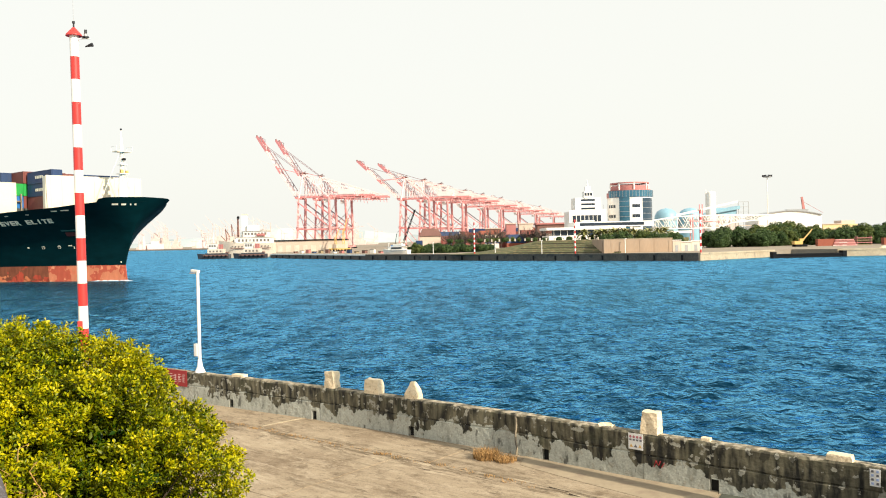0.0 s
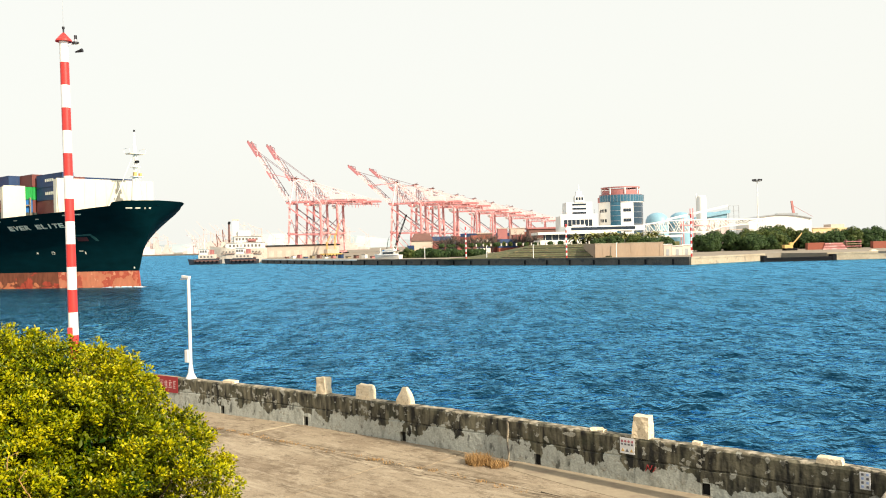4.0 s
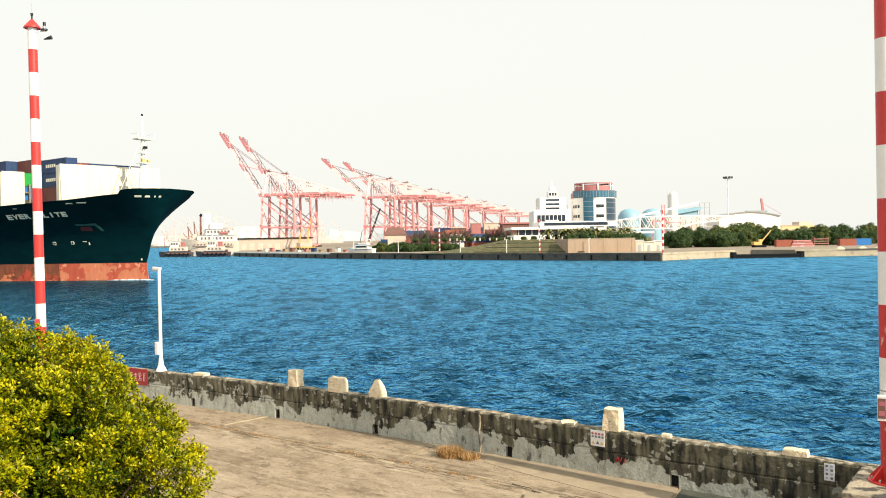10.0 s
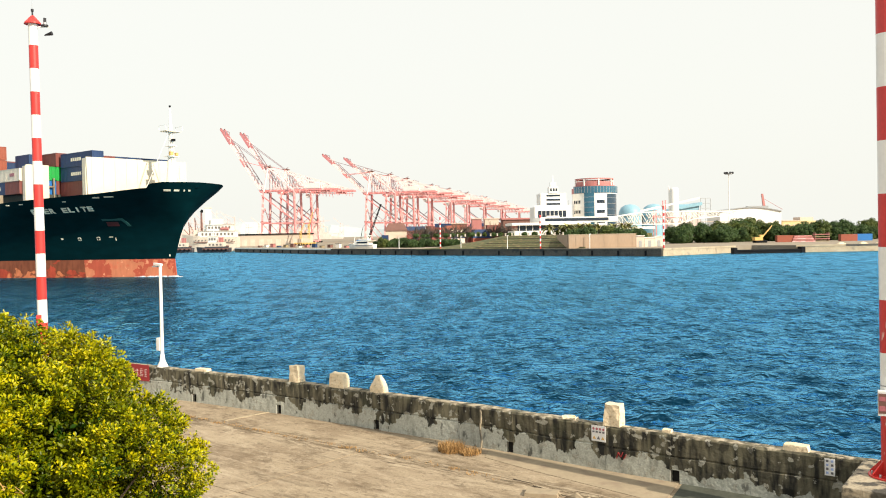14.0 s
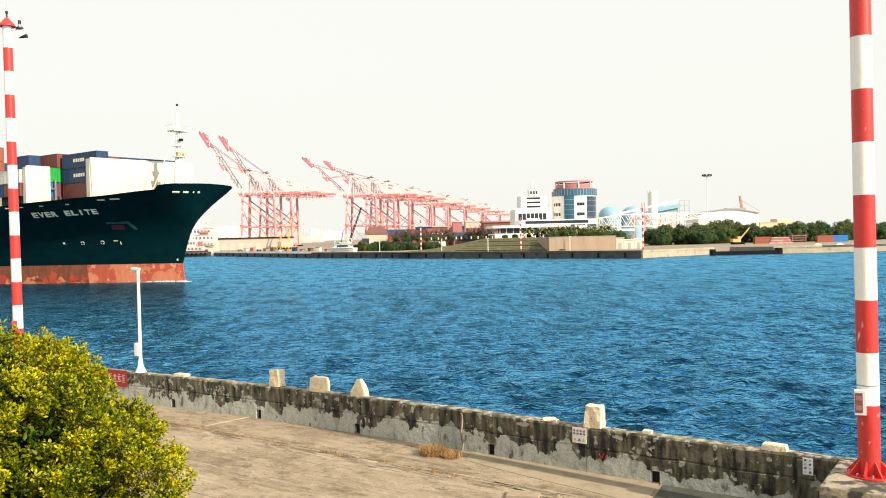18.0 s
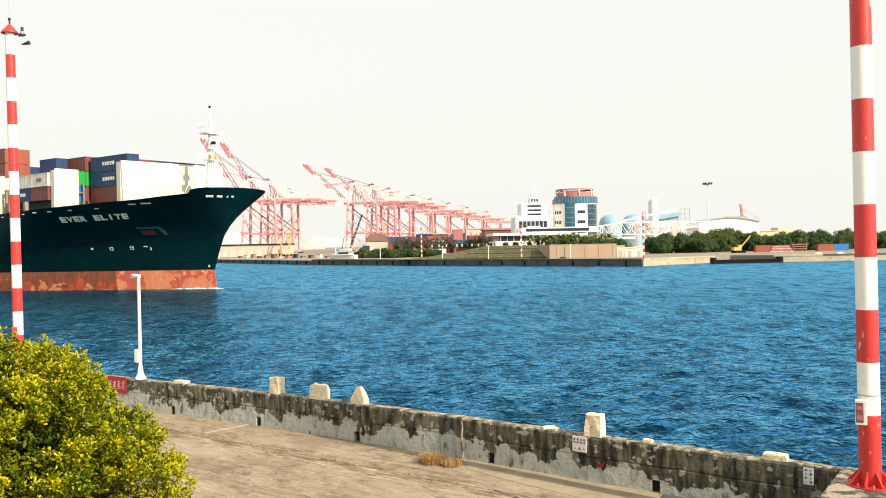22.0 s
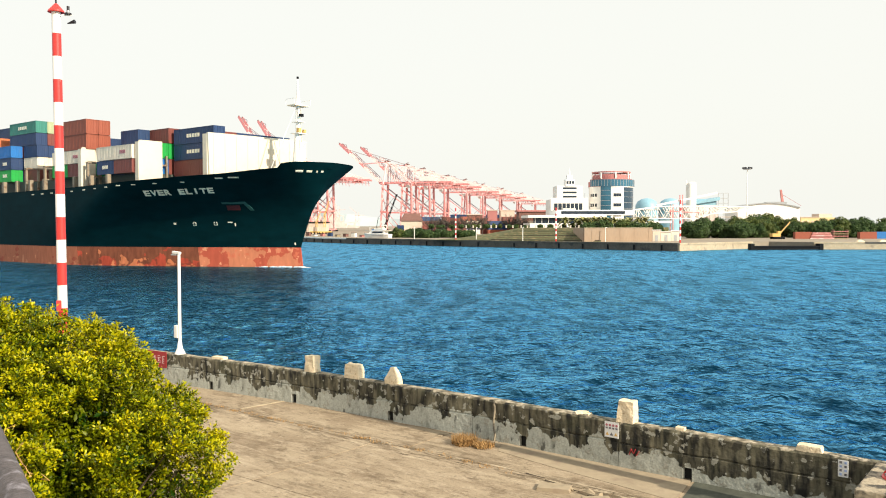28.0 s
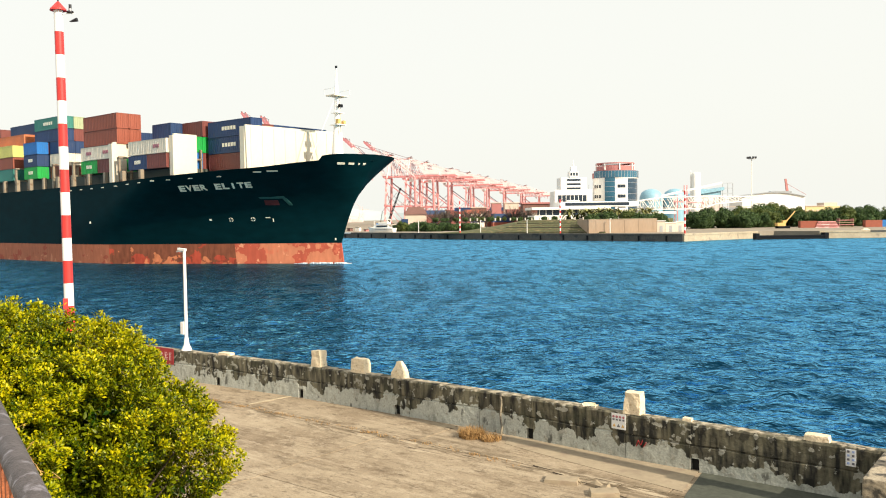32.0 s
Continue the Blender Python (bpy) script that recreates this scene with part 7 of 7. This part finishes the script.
for x, y, h in ((-60, 500, 13.0), (-66, 508, 9.0)):
    yc = thing("mobile_crane", pose(x, y, FAR - 0.02), "faded orange-yellow mobile harbour crane", "crane", "mobile cranes")
    part("carriage", Mesh().box(-4, 4, -1.6, 1.6, 0.6, 1.8), M["yellow"], yc)
    for wx in (-3, -1, 1, 3):
        part("wheel", Mesh().tube((wx, -1.7, 0.6), (wx, -1.3, 0.6), 0.6, n=10), M["black_steel"], yc)
    part("cab", Mesh().box(-2, 1, -1.2, 1.2, 1.8, 4.2), M["facade_warm"], yc)
    for y2 in (-0.6, 0.6):
        part("tower_chord", Mesh().beam((-0.6, y2, 2), (-0.3, y2, h), 0.3).beam((0.6, y2, 2), (0.3, y2, h), 0.3), M["yellow"], yc)
    for k in range(6):
        part("tower_lacing", Mesh().beam((-0.6, -0.6, 2 + (h - 2) * k / 6), (0.6, -0.6, 2 + (h - 2) * (k + 1) / 6), 0.2), M["yellow"], yc)
    part("jib", Mesh().beam((0, 0, h * 0.8), (2.6, 0, h * 1.55), 0.35).beam((0, 0, h), (2.6, 0, h * 1.55), 0.15), M["yellow"], yc)
for k in range(13):
    pl = thing("quay_pallet", pose(-82 + 4.4 * k, 452 - 6.4 * k, FAR - 0.02, 0, 0, -57 + 11 * (k % 3)), "stacked goods and bollards on the far quay", "quay goods", "quay goods")
    part("crate", Mesh().box(0, 2.2, 0, 1.6, 0, 0.8 + 0.5 * (k % 3)), M[("brown_wall", "boat_white", "salmon", "box_navy", "path")[k % 5]], pl)
    part("crate_lid", Mesh().box(-0.1, 2.3, -0.1, 1.7, 0.8 + 0.5 * (k % 3), 0.95 + 0.5 * (k % 3)), M["black_steel"], pl)
bc = thing("crawler_crane", pose(-21, 400, FAR - 0.02), "black lattice-boom crawler crane", "crane")
for y in (-2.6, 1.5):
    part("crawler_track", Mesh().box(-3, 3, y, y + 1.1, 0, 1.1), M["black_steel"], bc, bevel=0.25)
part("cabin", Mesh().box(-4, 2, -1.6, 1.6, 1.1, 3.4), M["box_blue"], bc)
for y in (-0.6, 0.6):
    for o in (0, 1.3):
        part("boom_chord", Mesh().beam((1 + o * 0.6, y, 2.5), (8.0 + o * 0.3, y, 20.5), 0.28), M["black_steel"], bc)
for k in range(9):
    part("boom_lacing", Mesh().beam((1.4 + 0.74 * k, -0.6, 3 + 2 * k), (2.6 + 0.72 * k, 0.6, 4.5 + 2 * k), 0.2), M["black_steel"], bc)
part("counter_jib", Mesh().beam((-2, 0, 3.4), (-1, 0, 9), 0.25).beam((-1, 0, 9), (8, 0, 20.5), 0.12), M["black_steel"], bc)

short_box = Mesh().box(0, 6.06, -1.22, 1.22, 0, 2.59)
fl = thing("flat_rack_stack", pose(144.8, 304, FAR - 0.02, 0, 0, -4), "low stack of pink-red and white steel beams", "steel stack")
for k in range(5):
    part("beam_layer", Mesh().box(0.2 * k, 8.6 - 0.3 * k, -1.0, 1.0, 0.5 * k, 0.5 * k + 0.36), M["salmon" if k % 2 else "crane_red"], fl)
fr = thing("flat_rack_stack", pose(154.0, 305, FAR - 0.02, 0, 0, -4), "stack of rusty brown steel frames", "steel stack")
for k in range(4):
    part("frame_layer", Mesh().box(0, 5.6, -1.1, 1.1, 0.85 * k, 0.85 * k + 0.28), M["salmon" if k % 2 else "path"], fr)
    for x in (0.1, 5.2):
        part("frame_post", Mesh().box(x, x + 0.3, -1.0, 1.0, 0.85 * k + 0.28, 0.85 * k + 0.85), M["brown_wall"], fr)
ex = thing("excavator", pose(131, 300, FAR - 0.02), "yellow excavator with raised arm on the bare yard", "excavator")
for y in (-1.6, 0.9):
    part("crawler_track", Mesh().box(-2.2, 2.2, y, y + 0.7, 0, 0.9), M["black_steel"], ex, bevel=0.2)
part("house", Mesh().box(-2.4, 0.6, -1.3, 1.3, 0.9, 2.1).box(-0.4, 0.9, -1.3, 0.0, 2.1, 3.0), M["yellow"], ex)
part("boom", Mesh().beam((0.6, 0, 1.8), (4.0, 0, 5.6), 0.36).beam((4.0, 0, 5.6), (4.6, 0, 6.4), 0.3), M["yellow"], ex)
for x, y, c, n2 in ((139.5, 305, "orange", 1), (163.0, 303, "orange", 1), (170.5, 306, "blue", 1), (193, 300, "orange", 1), (205, 296, "brown", 1)):
    for z in range(n2):
        single("yard_container", short_box.data("yard_container", M["box_" + c]), None, "steel container standing on the bare yard", "container", m=pose(x, y, FAR - 0.02 + 2.59 * z, 0, 0, -5), group="yard containers")
for x, y in ((136, 252), (142, 250), (148, 251)):
    single("rubble_heap", rough_block(2.6, 1.6, 0.6, 0.5, x, 0.5), None, "small pale heap of rubble near the quay", "rubble", m=pose(x, y, FAR - 0.03), group="rubble heaps")
post = Mesh().tube((0, 0, 0), (0, 0, 0.75), 0.28, 0.22, 8).tube((0, 0, 0.75), (0, 0, 0.95), 0.34, 0.30, 8).data("bollard", M["boat_beige"])
for k in range(15):
    single("bollard", post, None, "small white painted bollard on the embankment crest", "bollard", m=pose(17 + 2.8 * k + rng.uniform(-0.6, 0.6), 322 - 2.15 * k + rng.uniform(-1, 1), FAR + 4.3), group="white bollards")


# ---- far trees ----
def far_tree(seed, height, wide, mat, leaf, name="tree", label="dense dark green broadleaf tree on the far shore", low=0.45):
    gen = np.random.default_rng(seed)
    ob = thing(name, None, label, name, "far shore " + name + "s")
    trunk = Mesh().tube((0, 0, 0), (0.1, 0.1, height * 0.45), 0.28, 0.16, 8)
    pts, nor = [], []
    for k in range(52):
        d = gen.normal(size=3)
        d /= np.linalg.norm(d)
        c = np.array([0, 0, height * low]) + d * np.array([wide * 0.44, wide * 0.44, height * 0.44]) * gen.uniform(0.5, 1.0)
        r = gen.uniform(0.6, 1.15) * wide * 0.155
        n = 210
        q = gen.normal(size=(n, 3))
        q /= np.linalg.norm(q, axis=1)[:, None]
        pts.append(c + q * r * (gen.uniform(0.3, 1, n) ** 0.5)[:, None])
        o = q + np.array([0, 0, 0.4]) + gen.normal(size=(n, 3)) * 0.3
        nor.append(o / np.linalg.norm(o, axis=1)[:, None])
        if k % 3 == 0:
            trunk.tube((0.1, 0.1, height * 0.4), c, 0.12, 0.03, 5)
    part("trunk", trunk, M["bark"], ob)
    part("crown", leaf_mesh("crown", np.concatenate(pts), np.concatenate(nor), leaf, mat, gen), None, ob, kind="stuff")
    return ob


def palm(seed):
    gen = random.Random(seed)
    ob = thing("palm_tree", None, "small palm with drooping fronds before the pavilion", "palm", "palms")
    part("trunk", Mesh().tube((0, 0, 0), (0.2, 0, 3.4), 0.2, 0.14, 8), M["bark"], ob)
    g = Mesh()
    for k in range(30):
        a = gen.uniform(0, 6.28)
        el = gen.uniform(0.1, 1.1)
        p = Vector((0.2, 0, 3.4))
        d = Vector((math.cos(a) * math.cos(el), math.sin(a) * math.cos(el), math.sin(el)))
        for s in range(4):
            q = p + d * 0.6
            side = Vector((-math.sin(a), math.cos(a), 0)) * (0.28 - 0.05 * s)
            g.add([p - side, p + side, q + side * 0.8, q - side * 0.8], [(0, 1, 2, 3)])
            p, d = q, (d + Vector((0, 0, -0.42))).normalized()
    part("frond_crown", g, M["palm_leaf"], ob)
    return ob


TREES = [far_tree(31, 8.5, 9.5, M["leaf_dark"], 0.27), far_tree(32, 7.4, 11.5, M["leaf_dark"], 0.27), far_tree(33, 9.0, 9.8, M["leaf_olive"], 0.27), far_tree(34, 1.9, 3.6, M["leaf_dark"], 0.12, "bush", "low dark rounded bush on the embankment", 0.42), far_tree(35, 2.4, 3.0, M["leaf_olive"], 0.12, "bush", "low olive rounded bush on the embankment", 0.42), far_tree(36, 8.0, 9.0, M["leaf_brown"], 0.30, "tree", "dry brownish broadleaf tree on the far shore")]
rng = random.Random(77)
spots = []
for k in range(52):
    spots.append((104 + 2.7 * k + rng.uniform(-1.5, 1.5), 322 + rng.uniform(-6, 12) + 0.4 * k, rng.uniform(0.75, 1.05)))
for k in range(26):
    spots.append((150 + 5.4 * k + rng.uniform(-2, 2), 355 + rng.uniform(-6, 14) + 0.3 * k, rng.uniform(0.8, 1.0)))
for k in range(26):
    spots.append((4 + 2.3 * k + rng.uniform(-1, 1), 341 + rng.uniform(-5, 9) - 0.9 * k, rng.uniform(0.28, 0.46)))
for k in range(12):
    spots.append((-14 + 3.1 * k, 350 + rng.uniform(-8, 12), rng.uniform(0.32, 0.5)))
for k in range(9):
    spots.append((61 + 2.9 * k + rng.uniform(-1, 1), 300 + rng.uniform(-4, 4), rng.uniform(0.72, 0.95)))
crest = range(len(spots) - 26 - 12 - 9, len(spots) - 12 - 9)
spots += [(164, 400, 1.4), (171, 402, 1.3), (60, 348, 0.7), (78, 346, 0.6)]
for t in TREES:
    t.matrix_world = Matrix.Translation((0, -900, 0))
for k, (x, y, s) in enumerate(spots):
    src = TREES[rng.choice((0, 0, 1, 1, 2, 2, 0, 1, 2, 5))] if s > 0.51 else TREES[rng.choice((3, 3, 4))]
    s = s if s > 0.51 else (s * 1.9 if k in crest else s * 4.5)
    base = FAR + 4.3 if k in crest else FAR - 0.05
    m = pose(x, y, base, 0, 0, rng.uniform(0, 360))
    ob = copy_thing(src, m)
    ob.matrix_basis = m @ Matrix.Diagonal((s, s, s, 1))
for t in TREES:
    for c in list(t.children):
        bpy.data.objects.remove(c)
    bpy.data.objects.remove(t)
for k in range(16):
    bt = thing("bare_tree", pose(4 + 3.9 * k + (9 if k > 7 else 0), 420 + 5 * (k % 4), FAR - 0.05, 0, 0, 40 * k), "dark nearly bare tree behind the yard", "tree", "bare trees")
    gen = random.Random(k)
    tw = Mesh().tube((0, 0, 0), (0, 0, 5), 0.3, 0.2, 6)
    for q in range(46):
        a, el, r = gen.uniform(0, 6.28), gen.uniform(0.3, 1.3), gen.uniform(2.5, 7.0)
        p = Vector((0, 0, gen.uniform(2.5, 5)))
        e = p + Vector((math.cos(a) * math.cos(el), math.sin(a) * math.cos(el), math.sin(el))) * r
        tw.tube(p, e, 0.16, 0.04, 4)
        for _ in range(3):
            tw.tube(p.lerp(e, gen.uniform(0.4, 0.9)), e + Vector((gen.uniform(-1.6, 1.6), gen.uniform(-1.6, 1.6), gen.uniform(-0.5, 1.5))), 0.09, 0.04, 3)
    part("branchwork", tw, M["twig"], bt)
pm = palm(1)
pm.matrix_world = pose(66, 300, FAR - 0.05)
for k in range(12):
    m = pose(56 + 2.6 * k + rng.uniform(-0.8, 0.8), 318 + rng.uniform(-5, 5) - 0.6 * k, FAR - 0.05, 0, 0, rng.uniform(0, 360))
    ob = copy_thing(pm, m)
    s = rng.uniform(1.7, 2.15)
    ob.matrix_basis = m @ Matrix.Diagonal((s, s, s, 1))

# ---- hazy distance ----
hill = Mesh()
N = 60
top = [(-1900 + 3900 * k / N, 3600 + 100 * math.sin(k), 20 + 58 * math.exp(-((k - 19) / 7.0) ** 2) + 12 * noise.noise(Vector((k * 0.35, 0, 0)))) for k in range(N + 1)]
hill.add([(x, y, 0) for x, y, z in top] + [(x, y + 150, z) for x, y, z in top] + [(x, y + 500, 0) for x, y, z in top],
         [(k, k + 1, N + 1 + k + 1, N + 1 + k) for k in range(N)] + [(N + 1 + k, N + 2 + k, 2 * N + 3 + k, 2 * N + 2 + k) for k in range(N)])
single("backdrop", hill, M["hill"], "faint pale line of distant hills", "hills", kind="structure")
rng = random.Random(40)
for k in range(46):
    x = -640 + 11 * k + rng.uniform(-6, 6)
    y = 1650 + rng.uniform(-100, 200) - 0.6 * k
    w, h = rng.uniform(8, 30), rng.choice((8, 12, 18, 26, 34)) * rng.uniform(0.7, 1.2)
    dw = thing("dock_works", pose(x, y, FAR - 0.05), "hazy pale dock buildings and hoists in the distance", "dock works", "distant dock works")
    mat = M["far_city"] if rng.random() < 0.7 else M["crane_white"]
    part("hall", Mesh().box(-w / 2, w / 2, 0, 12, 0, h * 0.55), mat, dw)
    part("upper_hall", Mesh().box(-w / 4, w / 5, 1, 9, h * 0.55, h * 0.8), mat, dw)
    if rng.random() < 0.7:
        hx, hy = rng.uniform(-w, w), rng.uniform(20, 34)
        for q in (-4, 4):
            part("lattice_leg", Mesh().beam((hx + q, 2, 0), (hx + q * 0.6, 2, hy * 1.4), 0.8).beam((hx + q, 2, hy * 0.3), (hx - q, 2, hy * 0.8), 0.7), M["far_city"], dw)
        part("lattice_jib", Mesh().beam((hx, 2, hy * 1.3), (hx - 16, 2, hy * 1.9), 0.8).beam((hx - 4, 2, hy * 1.1), (hx + 14, 2, hy * 1.15), 0.8), M["far_city"], dw)
    if rng.random() < 0.6:
        part("hoist_tower", Mesh().beam((w * 0.2, 3, h * 0.5), (w * 0.2, 3, h * 1.5), 1.6), mat, dw)
        part("hoist_jib", Mesh().beam((w * 0.2, 3, h * 1.4), (-w * 0.6, 3, h * 1.7), 1.0), mat, dw)
for x, y, w in ((-345, 1330, 60), (-300, 1290, 44)):
    fs = thing("moored_ship", pose(x, y, WATER, 0, 0, -8), "distant pale moored ship", "ship", "distant ships")
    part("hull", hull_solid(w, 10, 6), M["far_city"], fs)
    part("house", Mesh().box(w * 0.1, w * 0.35, -4, 4, 6, 16), M["boat_white"], fs)
    part("mast", Mesh().tube((w * 0.5, 0, 6), (w * 0.5, 0, 26), 0.8, 0.4, 6), M["crane_white"], fs)

# ---- the quay's concrete slabs ----
quay = thing("pavement", None, "worn sunlit concrete quay slabs with dusty joints", "pavement", kind="structure")
rng = random.Random(8)
vs = [-0.25, 1.72, 5.4, 9.2, 13.0, 16.8, 22.0]
shapes = {}
for j, (v0, v1) in enumerate(zip(vs, vs[1:])):
    step = 6.05
    for k in range(-6, 6):
        u0 = k * step + (-0.6 if j == 0 else -1.5)
        key = j
        if key not in shapes:
            g = Mesh().box(0.012, step - 0.012, -(v1 - 0.012), -(v0 + 0.012), -0.12, 0.0)
            shapes[key] = g.data("slab", M["quay"], bevel=0.012)
        ob = part("slab", shapes[key], None, quay)
        o = UV0 + UV_U * u0
        ob.matrix_local = pose(o.x, o.y, QUAY + rng.uniform(-0.006, 0.0), rng.uniform(-0.05, 0.05), rng.uniform(-0.05, 0.05), UV_TURN)
single("concrete_patch", Mesh().prism([tuple(uv(u, v)[:2]) for u, v in ((5.5, 0.03), (8.72, 0.03), (8.72, 3.4), (6.2, 3.4), (5.75, 1.6))], QUAY - 0.05, QUAY + 0.006), M["patch"], "smooth grey-green newer concrete patch beside the wall", "pavement", kind="structure")
single("concrete_patch", Mesh().prism([tuple(uv(u, v)[:2]) for u, v in ((0.9, 0.03), (5.42, 0.03), (5.65, 1.5), (2.6, 1.0), (1.2, 0.7))], QUAY - 0.05, QUAY + 0.006), M["patch_pale"], "smooth pale mortar patch beside the wall", "pavement", kind="structure")
for u, v, w, d2, h, a in ((3.55, 2.25, 0.75, 0.42, 0.07, 20), (4.05, 2.05, 0.95, 0.30, 0.06, -12), (4.55, 2.45, 0.62, 0.36, 0.08, 35), (3.1, 2.0, 0.5, 0.24, 0.05, -30), (4.35, 1.75, 0.42, 0.2, 0.05, 10)):
    p = uv(u, v)
    single("broken_slab", rough_block(w, d2, h, 0.85, u * 7, 0.0, "patch_pale"), None, "broken flat piece of pale concrete slab", "rubble", m=pose(p.x, p.y, QUAY - 0.012, 0, 0, UV_TURN + a), group="broken slab pieces")
for k in range(5):
    p, q = uv(2.6 + 0.55 * k, 1.75 + 0.16 * k), uv(3.1 + 0.55 * k, 1.85 + 0.17 * k)
    single("twig", Mesh().tube((p.x, p.y, QUAY + 0.012), (q.x, q.y, QUAY + 0.03), 0.012, 0.006, 6), M["bark"], "dark dry twig lying on the quay", "twig", group="dry twigs")
for k in range(22):
    u, v = 3.6 + rng.uniform(-0.9, 1.2), 2.6 + rng.uniform(-0.5, 0.5)
    p = uv(u, v)
    single("concrete_chip", rough_block(rng.uniform(0.12, 0.5), rng.uniform(0.1, 0.3), rng.uniform(0.02, 0.05), 0.8, k, 0.0, "patch_pale"), None, "flat chip of broken concrete on the quay", "rubble", m=pose(p.x, p.y, QUAY - 0.01, 0, 0, rng.uniform(0, 180)), group="concrete chips")

# crumbled edges along the long joint, and the pale mortar line across the first slab row
CHIPS = [rough_block(w, d2, h, 0.8, k, 0.0, "patch_pale") for k, (w, d2, h) in enumerate(((0.16, 0.08, 0.03), (0.10, 0.07, 0.025), (0.24, 0.09, 0.035), (0.07, 0.06, 0.03)))]
for k in range(96):
    u = -8.6 + 12.4 * rng.random()
    p = uv(u, 1.72 + 0.05 * max(0.0, u) + rng.gauss(0, 0.13))
    single("concrete_chip", CHIPS[k % 4], None, "flat chip of broken concrete on the quay", "rubble", m=pose(p.x, p.y, QUAY - 0.008, 0, 0, UV_TURN + rng.uniform(-30, 30)), group="concrete chips")
a, c = uv(-6.80, 1.50), uv(-6.62, 0.02)
single("mortar_line", Mesh().beam((a.x, a.y, QUAY), (c.x, c.y, QUAY), 0.08, 0.010), M["pale_line"], "pale mortar line across the quay slab", "mortar", kind="structure")

motions()
